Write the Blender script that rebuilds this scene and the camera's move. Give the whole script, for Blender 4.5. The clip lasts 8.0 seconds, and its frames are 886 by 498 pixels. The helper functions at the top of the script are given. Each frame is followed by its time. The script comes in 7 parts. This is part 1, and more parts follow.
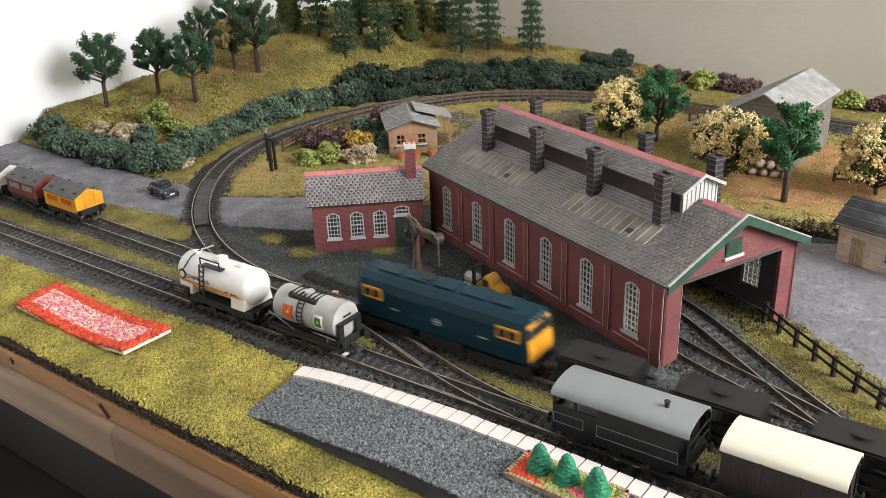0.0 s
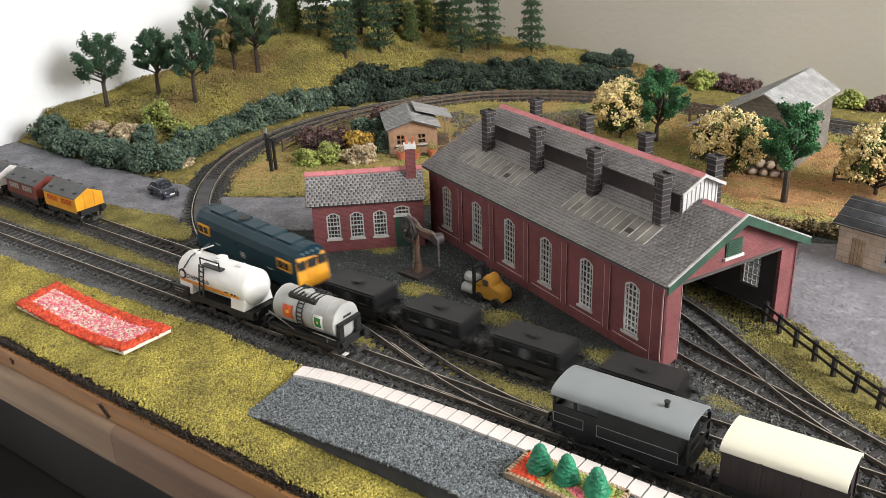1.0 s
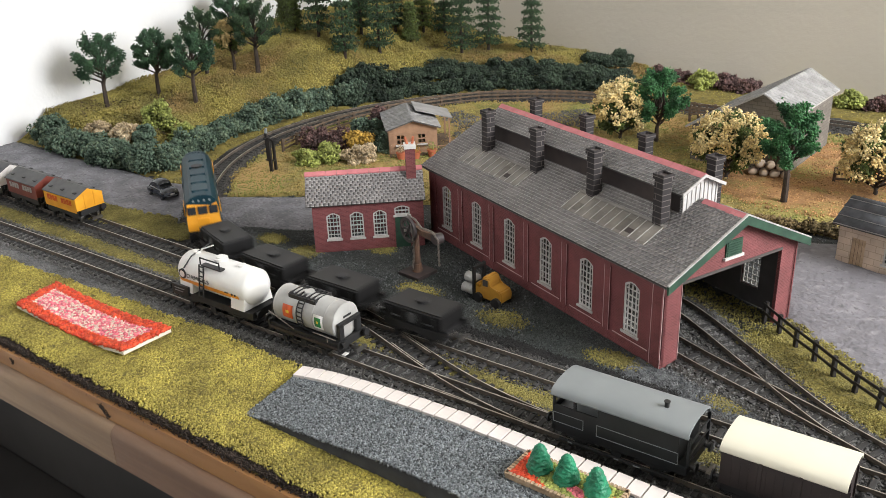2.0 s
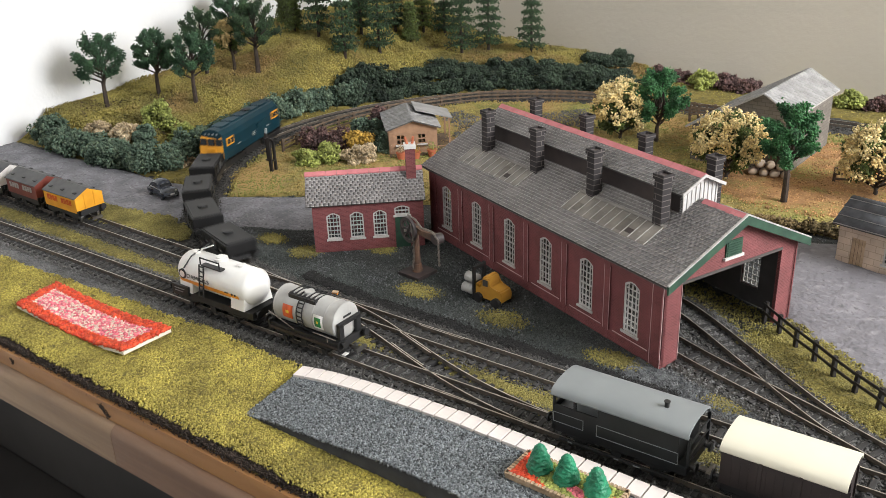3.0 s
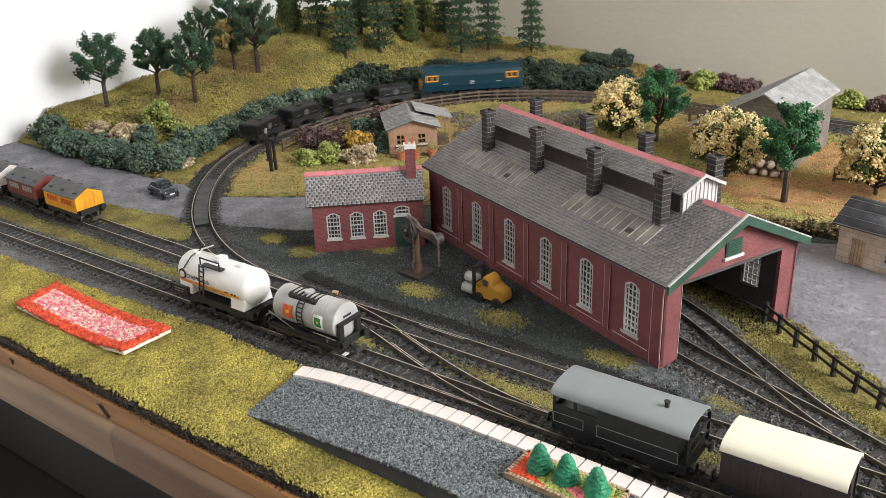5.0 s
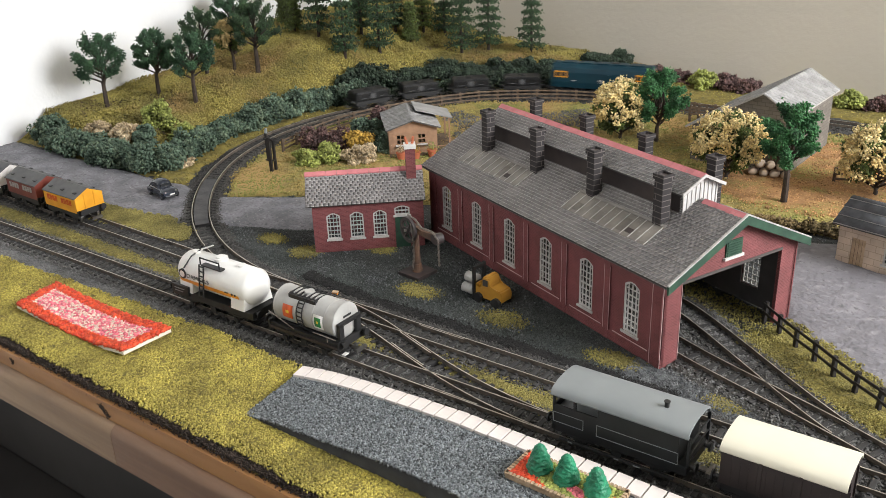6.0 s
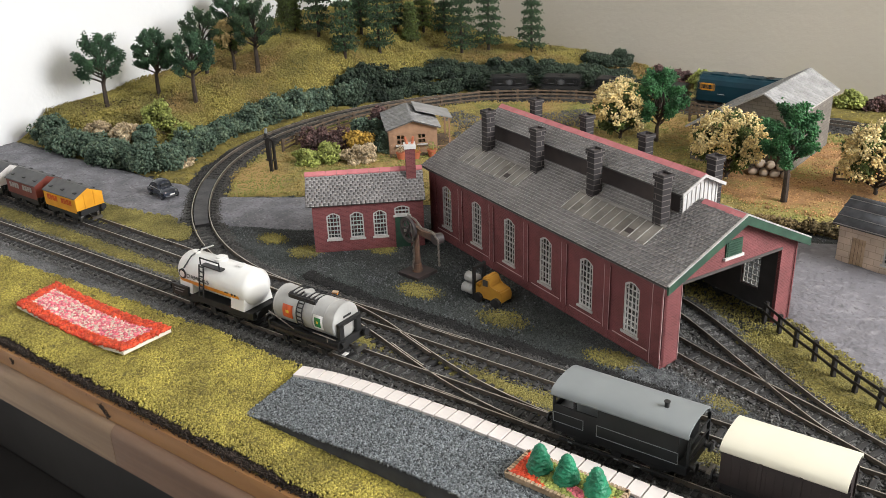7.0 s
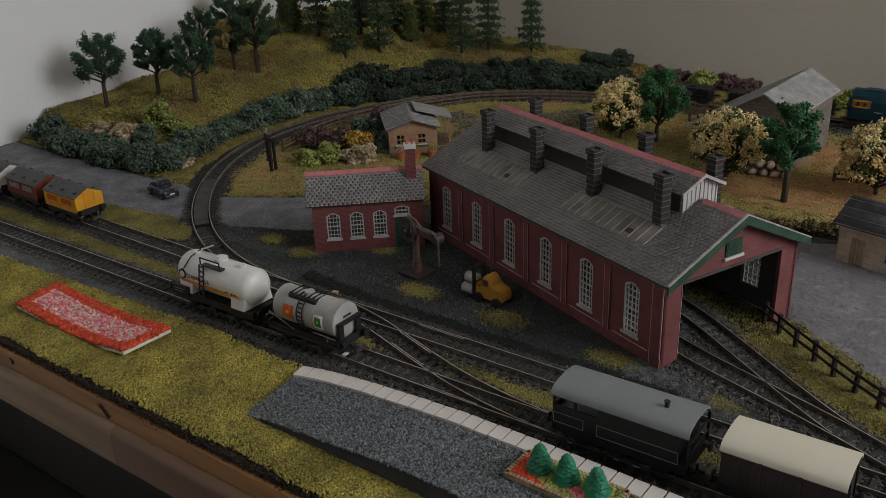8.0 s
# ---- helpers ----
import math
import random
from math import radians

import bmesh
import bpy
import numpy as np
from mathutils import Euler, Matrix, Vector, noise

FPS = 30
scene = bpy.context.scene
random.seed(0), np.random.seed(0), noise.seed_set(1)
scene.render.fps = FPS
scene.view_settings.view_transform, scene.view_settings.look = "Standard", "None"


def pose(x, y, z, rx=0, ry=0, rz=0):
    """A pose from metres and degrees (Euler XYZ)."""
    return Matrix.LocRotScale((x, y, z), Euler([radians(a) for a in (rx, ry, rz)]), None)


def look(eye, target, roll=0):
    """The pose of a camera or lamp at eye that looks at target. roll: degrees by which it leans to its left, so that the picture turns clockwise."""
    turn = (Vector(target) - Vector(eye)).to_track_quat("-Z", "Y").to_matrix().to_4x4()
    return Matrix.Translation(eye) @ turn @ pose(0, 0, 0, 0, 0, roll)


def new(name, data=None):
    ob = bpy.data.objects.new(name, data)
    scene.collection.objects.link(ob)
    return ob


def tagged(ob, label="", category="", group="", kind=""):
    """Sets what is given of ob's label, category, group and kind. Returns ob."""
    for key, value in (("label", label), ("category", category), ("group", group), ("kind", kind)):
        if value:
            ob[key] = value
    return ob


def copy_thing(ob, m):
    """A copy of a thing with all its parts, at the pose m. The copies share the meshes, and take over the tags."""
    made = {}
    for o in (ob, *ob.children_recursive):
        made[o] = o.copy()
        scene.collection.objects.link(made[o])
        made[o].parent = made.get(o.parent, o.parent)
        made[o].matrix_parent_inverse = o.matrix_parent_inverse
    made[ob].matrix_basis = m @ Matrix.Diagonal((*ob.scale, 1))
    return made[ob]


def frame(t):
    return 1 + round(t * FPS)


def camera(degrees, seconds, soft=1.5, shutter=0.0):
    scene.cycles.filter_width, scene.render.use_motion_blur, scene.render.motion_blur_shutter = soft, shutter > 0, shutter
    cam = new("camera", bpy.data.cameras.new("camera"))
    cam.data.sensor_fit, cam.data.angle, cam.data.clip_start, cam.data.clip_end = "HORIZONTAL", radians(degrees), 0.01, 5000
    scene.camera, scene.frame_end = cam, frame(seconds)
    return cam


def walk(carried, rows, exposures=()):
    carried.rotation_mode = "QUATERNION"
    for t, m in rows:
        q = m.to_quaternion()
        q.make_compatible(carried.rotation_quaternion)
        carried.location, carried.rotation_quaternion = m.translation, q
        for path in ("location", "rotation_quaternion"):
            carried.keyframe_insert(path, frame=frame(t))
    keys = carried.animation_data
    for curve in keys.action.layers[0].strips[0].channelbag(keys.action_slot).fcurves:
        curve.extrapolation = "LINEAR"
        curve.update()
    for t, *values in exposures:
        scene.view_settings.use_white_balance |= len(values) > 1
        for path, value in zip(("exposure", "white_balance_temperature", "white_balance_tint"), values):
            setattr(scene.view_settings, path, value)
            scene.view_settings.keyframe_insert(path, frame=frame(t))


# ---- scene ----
# World: x runs along the straight tracks, y across them towards the back wall, z up. OO scale model, true model size.
cam = camera(53.04, 8.0, soft=0.85, shutter=0.8)
EYE = Vector((0.5091, -0.4611, 0.3323))
YAW, PITCH = radians(127.073), radians(23.64)
AIM = EYE + Vector((math.cos(PITCH) * math.cos(YAW), math.cos(PITCH) * math.sin(YAW), -math.sin(PITCH)))
walk(cam, [(0.0, look(EYE, AIM, -2.178)), (8.0, look(EYE, AIM, -2.178))],
     exposures=[(0.0, 0.0), (6.7, 0.0), (7.0, -0.08), (7.2, -0.2), (7.5, -0.56), (7.75, -1.1), (8.0, -1.75)])

# ---------------------------------------------------------------- light
world = bpy.data.worlds.new("world")
scene.world = world
world.use_nodes = True
wn = world.node_tree.nodes
sky = wn.new("ShaderNodeTexSky")
sky.sky_type, sky.sun_disc = "NISHITA", False
sky.sun_elevation, sky.sun_rotation = radians(35), radians(90)
world.node_tree.links.new(sky.outputs[0], wn["Background"].inputs[0])
wn["Background"].inputs[1].default_value = 0.1


def area_lamp(name, eye, target, sx, sy, watts, color):
    d = bpy.data.lights.new(name, "AREA")
    d.shape, d.size, d.size_y, d.energy, d.color = "RECTANGLE", sx, sy, watts, color
    ob = new(name, d)
    ob.matrix_world = look(eye, target)
    return ob


# daylight from the inferred east window, then a weak fill added from the unseen south
area_lamp("window_and_fill_light", (1.88, 0.27, 0.90), (-0.3, 0.15, 0.0), 1.0, 1.0, 67, (0.975, 0.985, 1.0))
area_lamp("window_and_fill_light", (0.2, -2.12, 0.95), (0.0, 0.0, 0.1), 1.5, 1.0, 8, (0.975, 0.985, 1.0))

# ---------------------------------------------------------------- materials
def rgb(c):
    return (c[0], c[1], c[2], 1.0)


def material(name, base, dark=None, scale=60.0, rough=0.7, metal=0.0, bump=0.0, bump_scale=None, fine=None, spots=None,
             island=0.0, coat=0.0, specular=0.5, detail=5.0, contrast=(0.35, 0.65)):
    """Noise between dark and base, an optional second grain (fine: colour, scale, low, high), optional bump in metres."""
    m = bpy.data.materials.new(name)
    m.use_nodes = True
    n, ln = m.node_tree.nodes, m.node_tree.links
    b = n["Principled BSDF"]
    b.inputs["Roughness"].default_value, b.inputs["Metallic"].default_value = rough, metal
    b.inputs["Specular IOR Level"].default_value = specular
    if coat:
        b.inputs["Coat Weight"].default_value = coat
    geo = n.new("ShaderNodeTexCoord")
    dark = dark or tuple(c * 0.7 for c in base)
    t = n.new("ShaderNodeTexNoise")
    t.inputs["Scale"].default_value, t.inputs["Detail"].default_value = scale, detail
    ln.new(geo.outputs["Object"], t.inputs["Vector"])
    r = n.new("ShaderNodeMapRange")
    r.inputs[1].default_value, r.inputs[2].default_value = contrast
    ln.new(t.outputs[0], r.inputs[0])
    mix = n.new("ShaderNodeMix")
    mix.data_type = "RGBA"
    mix.inputs[6].default_value, mix.inputs[7].default_value = rgb(dark), rgb(base)
    ln.new(r.outputs[0], mix.inputs[0])
    col = mix.outputs[2]
    for extra in (fine, spots):
        if not extra:
            continue
        t2 = n.new("ShaderNodeTexNoise")
        t2.inputs["Scale"].default_value, t2.inputs["Detail"].default_value = extra[1], 3.0
        ln.new(geo.outputs["Object"], t2.inputs["Vector"])
        r2 = n.new("ShaderNodeMapRange")
        r2.inputs[1].default_value, r2.inputs[2].default_value = extra[2], extra[3]
        ln.new(t2.outputs[0], r2.inputs[0])
        mx = n.new("ShaderNodeMix")
        mx.data_type = "RGBA"
        ln.new(r2.outputs[0], mx.inputs[0])
        ln.new(col, mx.inputs[6])
        mx.inputs[7].default_value = rgb(extra[0])
        col = mx.outputs[2]
    if island:
        gi = n.new("ShaderNodeNewGeometry")
        mr = n.new("ShaderNodeMapRange")
        mr.inputs[3].default_value, mr.inputs[4].default_value = 1 - island, 1 + island
        ln.new(gi.outputs["Random Per Island"], mr.inputs[0])
        hs = n.new("ShaderNodeHueSaturation")
        ln.new(col, hs.inputs["Color"])
        ln.new(mr.outputs[0], hs.inputs["Value"])
        col = hs.outputs[0]
    ln.new(col, b.inputs["Base Color"])
    if bump:
        t3 = n.new("ShaderNodeTexNoise")
        t3.inputs["Scale"].default_value, t3.inputs["Detail"].default_value = bump_scale or scale * 3, 4.0
        ln.new(geo.outputs["Object"], t3.inputs["Vector"])
        bp = n.new("ShaderNodeBump")
        bp.inputs["Distance"].default_value = bump
        bp.inputs["Strength"].default_value = 1.0
        ln.new(t3.outputs[0], bp.inputs["Height"])
        ln.new(bp.outputs[0], b.inputs["Normal"])
    return m


def brick_material(name, c1, c2, mortar, w=0.0030, h=0.0010, m_size=0.00012, axis="xz"):
    m = bpy.data.materials.new(name)
    m.use_nodes = True
    n, ln = m.node_tree.nodes, m.node_tree.links
    b = n["Principled BSDF"]
    b.inputs["Roughness"].default_value = 0.75
    tc = n.new("ShaderNodeTexCoord")
    sp = n.new("ShaderNodeSeparateXYZ")
    ln.new(tc.outputs["Object"], sp.inputs[0])
    add = n.new("ShaderNodeMath")
    ln.new(sp.outputs[0], add.inputs[0])
    ln.new(sp.outputs[1], add.inputs[1])
    cb = n.new("ShaderNodeCombineXYZ")
    ln.new(add.outputs[0], cb.inputs[0])
    ln.new(sp.outputs[2], cb.inputs[1])
    br = n.new("ShaderNodeTexBrick")
    br.inputs["Scale"].default_value = 1.0
    br.inputs["Color1"].default_value, br.inputs["Color2"].default_value, br.inputs["Mortar"].default_value = rgb(c1), rgb(c2), rgb(mortar)
    br.inputs["Mortar Size"].default_value = m_size
    br.inputs["Brick Width"].default_value, br.inputs["Row Height"].default_value = w, h
    ln.new(cb.outputs[0], br.inputs["Vector"])
    t = n.new("ShaderNodeTexNoise")
    t.inputs["Scale"].default_value, t.inputs["Detail"].default_value = 55, 6
    ln.new(tc.outputs["Object"], t.inputs["Vector"])
    hs = n.new("ShaderNodeHueSaturation")
    mr = n.new("ShaderNodeMapRange")
    mr.inputs[1].default_value, mr.inputs[2].default_value, mr.inputs[3].default_value, mr.inputs[4].default_value = 0.3, 0.7, 0.8, 1.15
    ln.new(t.outputs[0], mr.inputs[0])
    ln.new(mr.outputs[0], hs.inputs["Value"])
    ln.new(br.outputs[0], hs.inputs["Color"])
    ln.new(hs.outputs[0], b.inputs["Base Color"])
    return m


def glass_material(name, tint, rough=0.08):
    m = bpy.data.materials.new(name)
    m.use_nodes = True
    b = m.node_tree.nodes["Principled BSDF"]
    b.inputs["Base Color"].default_value, b.inputs["Roughness"].default_value = rgb(tint), rough
    b.inputs["Transmission Weight"].default_value = 0.0
    b.inputs["Specular IOR Level"].default_value = 0.6
    return m


def wood_material(name, light, dark):
    """Planed softwood: long streaks along x."""
    m = material(name, light, dark, 1.0, 0.5, bump=0.0003, bump_scale=160)
    n, ln = m.node_tree.nodes, m.node_tree.links
    mp = n.new("ShaderNodeMapping")
    mp.inputs["Scale"].default_value = (4.0, 60.0, 60.0)
    tc = [k for k in n if k.bl_idname == "ShaderNodeTexCoord"][0]
    ln.new(tc.outputs["Object"], mp.inputs[0])
    t = [k for k in n if k.bl_idname == "ShaderNodeTexNoise"][0]
    t.inputs["Distortion"].default_value = 0.6
    ln.new(mp.outputs[0], t.inputs["Vector"])
    return m


def clear_pane(name):
    """Thin glazing: mostly clear, with a little gloss."""
    m = bpy.data.materials.new(name)
    m.use_nodes = True
    n, ln = m.node_tree.nodes, m.node_tree.links
    tr, gl, mx = n.new("ShaderNodeBsdfTransparent"), n.new("ShaderNodeBsdfGlossy"), n.new("ShaderNodeMixShader")
    tr.inputs[0].default_value, gl.inputs["Roughness"].default_value = (0.86, 0.86, 0.86, 1), 0.12
    mx.inputs[0].default_value = 0.06
    ln.new(tr.outputs[0], mx.inputs[1])
    ln.new(gl.outputs[0], mx.inputs[2])
    ln.new(mx.outputs[0], n["Material Output"].inputs[0])
    return m


M = dict(
    # wall colour raised to white for the wall that faces the window
    wall_white_lit=material("wall_white_lit", (0.90, 0.90, 0.90), (0.86, 0.86, 0.86), 3, 0.9, bump=0.0004, bump_scale=120),
    panel_dark=material("panel_dark", (0.085, 0.083, 0.085), (0.05, 0.05, 0.052), 60, 0.85, bump=0.0005, bump_scale=300),
    hedge_light=material("hedge_light", (0.175, 0.230, 0.150), (0.09, 0.13, 0.085), 45, 0.9, island=0.35),
    weed=material("weed", (0.33, 0.285, 0.085), (0.15, 0.13, 0.042), 25, 0.95, island=0.42),
    # near black tone that stands for the shade under the baseboard
    cupboard=material("cupboard", (0.042, 0.037, 0.034), (0.026, 0.023, 0.021), 8, 0.6),
    undergrowth=material("undergrowth", (0.20, 0.14, 0.06), (0.07, 0.06, 0.03), 12, 0.95, island=0.6),
    # same wall colour lowered to cream, weaker light put into it
    wall_paint_shaded=material("wall_paint_shaded", (0.52, 0.475, 0.40), (0.48, 0.438, 0.367), 3, 0.9, bump=0.0006, bump_scale=120),
    # floor colour carries the dimness below the board
    room_floor_shaded=material("room_floor_shaded", (0.014, 0.0125, 0.012), (0.008, 0.0075, 0.007), 6, 0.9),
    timber=wood_material("timber", (0.37, 0.245, 0.142), (0.21, 0.128, 0.070)),
    timber_red=wood_material("timber_red", (0.285, 0.165, 0.095), (0.165, 0.088, 0.050)),
    ply=wood_material("ply", (0.43, 0.215, 0.078), (0.29, 0.135, 0.045)),
    soil=material("soil", (0.075, 0.052, 0.040), (0.034, 0.024, 0.019), 300, 0.95, island=0.4),
    yard_stone=material("yard_stone", (0.102, 0.116, 0.109), (0.046, 0.053, 0.050), 24, 0.9, island=0.42),
    gravel=material("gravel", (0.050, 0.053, 0.052), (0.022, 0.024, 0.023), 420, 0.9, bump=0.0016, bump_scale=480,
                    fine=((0.045, 0.045, 0.045), 14, 0.5, 0.68), spots=((0.24, 0.26, 0.27), 620, 0.6, 0.72)),
    ballast=material("ballast", (0.185, 0.182, 0.176), (0.085, 0.082, 0.077), 30, 0.9, island=0.35),
    ballast_dark=material("ballast_dark", (0.125, 0.120, 0.112), (0.050, 0.048, 0.045), 22, 0.9, island=0.4),
    stone_chip=material("stone_chip", (0.255, 0.276, 0.285), (0.125, 0.138, 0.144), 500, 0.85, island=0.75),
    ballast_grey=material("ballast_grey", (0.155, 0.162, 0.166), (0.070, 0.074, 0.077), 200, 0.9, island=0.5),
    tarmac=material("tarmac", (0.225, 0.222, 0.242), (0.135, 0.134, 0.148), 45, 0.9, bump=0.0016, bump_scale=300,
                    fine=((0.115, 0.114, 0.122), 330, 0.50, 0.70), spots=((0.34, 0.335, 0.34), 480, 0.62, 0.72)),
    turf=material("turf", (0.25, 0.205, 0.045), (0.11, 0.09, 0.025), 300, 0.95, bump=0.002, bump_scale=420),
    turf_tuft=material("turf_tuft", (0.50, 0.42, 0.095), (0.27, 0.225, 0.055), 25, 0.95, island=0.52),
    inner_turf=material("inner_turf", (0.34, 0.28, 0.085), (0.19, 0.16, 0.05), 30, 0.95, bump=0.002, bump_scale=300, fine=((0.44, 0.28, 0.11), 9, 0.5, 0.62)),
    inner_tuft=material("inner_tuft", (0.38, 0.315, 0.10), (0.36, 0.235, 0.095), 11, 0.95, island=0.26, fine=((0.24, 0.25, 0.068), 19, 0.48, 0.60)),
    hill_turf=material("hill_turf", (0.25, 0.20, 0.045), (0.11, 0.09, 0.025), 60, 0.95, bump=0.003, bump_scale=220,
                       fine=((0.24, 0.19, 0.04), 330, 0.5, 0.7)),
    hill_tuft=material("hill_tuft", (0.40, 0.335, 0.092), (0.175, 0.150, 0.046), 14, 0.95, island=0.26, fine=((0.30, 0.20, 0.075), 8, 0.56, 0.68)),
    earth=material("earth", (0.46, 0.25, 0.105), (0.30, 0.16, 0.065), 60, 0.95, bump=0.002, bump_scale=320,
                   fine=((0.30, 0.24, 0.07), 24, 0.5, 0.62)),
    earth_tuft=material("earth_tuft", (0.52, 0.29, 0.13), (0.34, 0.19, 0.08), 30, 0.95, island=0.4),
    hedge=material("hedge", (0.130, 0.190, 0.130), (0.055, 0.088, 0.060), 45, 0.9, island=0.4),
    bush_purple=material("bush_purple", (0.175, 0.098, 0.088), (0.075, 0.045, 0.042), 80, 0.9, island=0.5),
    bush_yellow=material("bush_yellow", (0.55, 0.34, 0.06), (0.28, 0.17, 0.03), 80, 0.9, island=0.5),
    bush_lime=material("bush_lime", (0.40, 0.44, 0.12), (0.20, 0.225, 0.055), 60, 0.9, island=0.4),
    bush_cream=material("bush_cream", (0.62, 0.50, 0.33), (0.36, 0.27, 0.16), 80, 0.9, island=0.4),
    leaf_green=material("leaf_green", (0.055, 0.190, 0.060), (0.022, 0.080, 0.030), 50, 0.65, island=0.5),
    leaf_dark=material("leaf_dark", (0.058, 0.110, 0.044), (0.023, 0.048, 0.021), 50, 0.7, island=0.5),
    leaf_lime=material("leaf_lime", (0.12, 0.16, 0.035), (0.06, 0.08, 0.02), 50, 0.7, island=0.5),
    leaf_cream=material("leaf_cream", (0.82, 0.68, 0.36), (0.68, 0.50, 0.20), 45, 0.85, island=0.3),
    leaf_tan=material("leaf_tan", (0.62, 0.47, 0.22), (0.42, 0.30, 0.12), 60, 0.85, island=0.35),
    bark=material("bark", (0.055, 0.035, 0.025), (0.025, 0.017, 0.012), 200, 0.7, bump=0.0006, bump_scale=500),
    brick=brick_material("brick", (0.190, 0.050, 0.050), (0.130, 0.033, 0.035), (0.225, 0.080, 0.078), 0.0034, 0.00125, 0.00016),
    brick_dark=brick_material("brick_dark", (0.026, 0.021, 0.021), (0.018, 0.015, 0.015), (0.13, 0.11, 0.105), 0.030, 0.0044, 0.00035),
    trim_line=material("trim_line", (0.62, 0.44, 0.42), (0.52, 0.34, 0.33), 100, 0.8),
    slate=material("slate", (0.238, 0.220, 0.212), (0.165, 0.152, 0.147), 26, 0.7, island=0.16, bump=0.0002, bump_scale=500),
    slate_dark=material("slate_dark", (0.09, 0.095, 0.105), (0.05, 0.052, 0.058), 140, 0.75, island=0.4),
    slate_edge=material("slate_edge", (0.50, 0.48, 0.46), (0.36, 0.34, 0.32), 200, 0.8),
    ridge_pink=material("ridge_pink", (0.58, 0.20, 0.21), (0.46, 0.15, 0.16), 90, 0.7),
    green_paint=material("green_paint", (0.028, 0.078, 0.045), (0.016, 0.045, 0.028), 90, 0.6),
    white_paint=material("white_paint", (0.72, 0.70, 0.67), (0.58, 0.56, 0.53), 120, 0.6),
    window_white=material("window_white", (0.55, 0.53, 0.50), (0.42, 0.40, 0.38), 200, 0.7),
    skylight=material("skylight", (0.21, 0.19, 0.16), (0.115, 0.10, 0.085), 60, 0.4),
    skylight_dark=material("skylight_dark", (0.13, 0.112, 0.092), (0.08, 0.068, 0.056), 90, 0.4),
    skylight_lead=material("skylight_lead", (0.27, 0.25, 0.23), (0.19, 0.175, 0.16), 90, 0.7),
    slate_gap=material("slate_gap", (0.11, 0.10, 0.095), (0.07, 0.064, 0.06), 120, 0.9),
    rail_side=material("rail_side", (0.115, 0.092, 0.070), (0.055, 0.044, 0.034), 130, 0.75),
    leaf_hill=material("leaf_hill", (0.058, 0.132, 0.060), (0.024, 0.060, 0.031), 50, 0.7, island=0.45),
    # hedge green darkened to carry the shade of the hill
    hedge_shaded=material("hedge_shaded", (0.054, 0.082, 0.050), (0.020, 0.032, 0.021), 60, 0.9, island=0.45),
    # scuffed tarmac, overall paler than the road to carry the nearer window's light
    yard_tarmac_lit=material("yard_tarmac_lit", (0.222, 0.213, 0.230), (0.168, 0.161, 0.175), 30, 0.85, bump=0.0016, bump_scale=220,
                         fine=((0.265, 0.255, 0.268), 85, 0.56, 0.70), spots=((0.14, 0.135, 0.142), 260, 0.58, 0.70)),
    soil_black=material("soil_black", (0.030, 0.029, 0.028), (0.014, 0.0135, 0.013), 200, 0.9, island=0.5),
    ballast_bed=material("ballast_bed", (0.120, 0.116, 0.109), (0.055, 0.053, 0.050), 330, 0.95, bump=0.0012, bump_scale=700),
    gravel_pale=material("gravel_pale", (0.215, 0.215, 0.218), (0.100, 0.100, 0.102), 26, 0.9, island=0.45),
    track_dirt=material("track_dirt", (0.092, 0.088, 0.080), (0.036, 0.034, 0.031), 300, 0.95, island=0.55),
    pane=clear_pane("pane"),
    pane_dark=glass_material("pane_dark", (0.03, 0.032, 0.035), 0.15),
    board_dark=material("board_dark", (0.045, 0.032, 0.029), (0.028, 0.02, 0.019), 70, 0.8),
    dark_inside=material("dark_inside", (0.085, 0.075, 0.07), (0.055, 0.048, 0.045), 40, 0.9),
    clad_white=material("clad_white", (0.55, 0.54, 0.53), (0.45, 0.44, 0.43), 80, 0.7),
    rail=material("rail", (0.58, 0.545, 0.48), (0.42, 0.38, 0.31), 60, 0.38, metal=0.7),
    sleeper=material("sleeper", (0.048, 0.045, 0.043), (0.020, 0.019, 0.0185), 70, 0.8),
    loco_blue=material("loco_blue", (0.0045, 0.034, 0.050), (0.0035, 0.025, 0.038), 30, 0.42, specular=0.28),
    loco_yellow=material("loco_yellow", (0.72, 0.32, 0.02), (0.62, 0.26, 0.015), 60, 0.45),
    black_plastic=material("black_plastic", (0.018, 0.017, 0.017), (0.010, 0.010, 0.010), 80, 0.55),
    wagon_black=material("wagon_black", (0.010, 0.0095, 0.0095), (0.006, 0.006, 0.006), 60, 0.5, specular=0.3),
    wagon_grey_top=material("wagon_grey_top", (0.016, 0.015, 0.015), (0.010, 0.0095, 0.0095), 50, 0.6),
    wheel_steel=material("wheel_steel", (0.30, 0.29, 0.28), (0.18, 0.17, 0.16), 200, 0.35, metal=0.9),
    tank_white=material("tank_white", (0.78, 0.77, 0.74), (0.70, 0.685, 0.65), 40, 0.32),
    tank_grey=material("tank_grey", (0.46, 0.455, 0.435), (0.33, 0.32, 0.30), 50, 0.45),
    orange=material("orange", (0.75, 0.30, 0.03), (0.68, 0.26, 0.025), 60, 0.5),
    sign_red=material("sign_red", (0.62, 0.10, 0.02), (0.55, 0.08, 0.02), 60, 0.5),
    sign_yellow=material("sign_yellow", (0.72, 0.50, 0.04), (0.65, 0.44, 0.04), 60, 0.5),
    sign_green=material("sign_green", (0.02, 0.20, 0.05), (0.015, 0.16, 0.04), 60, 0.5),
    ink=material("ink", (0.02, 0.02, 0.02), (0.012, 0.012, 0.012), 60, 0.6),
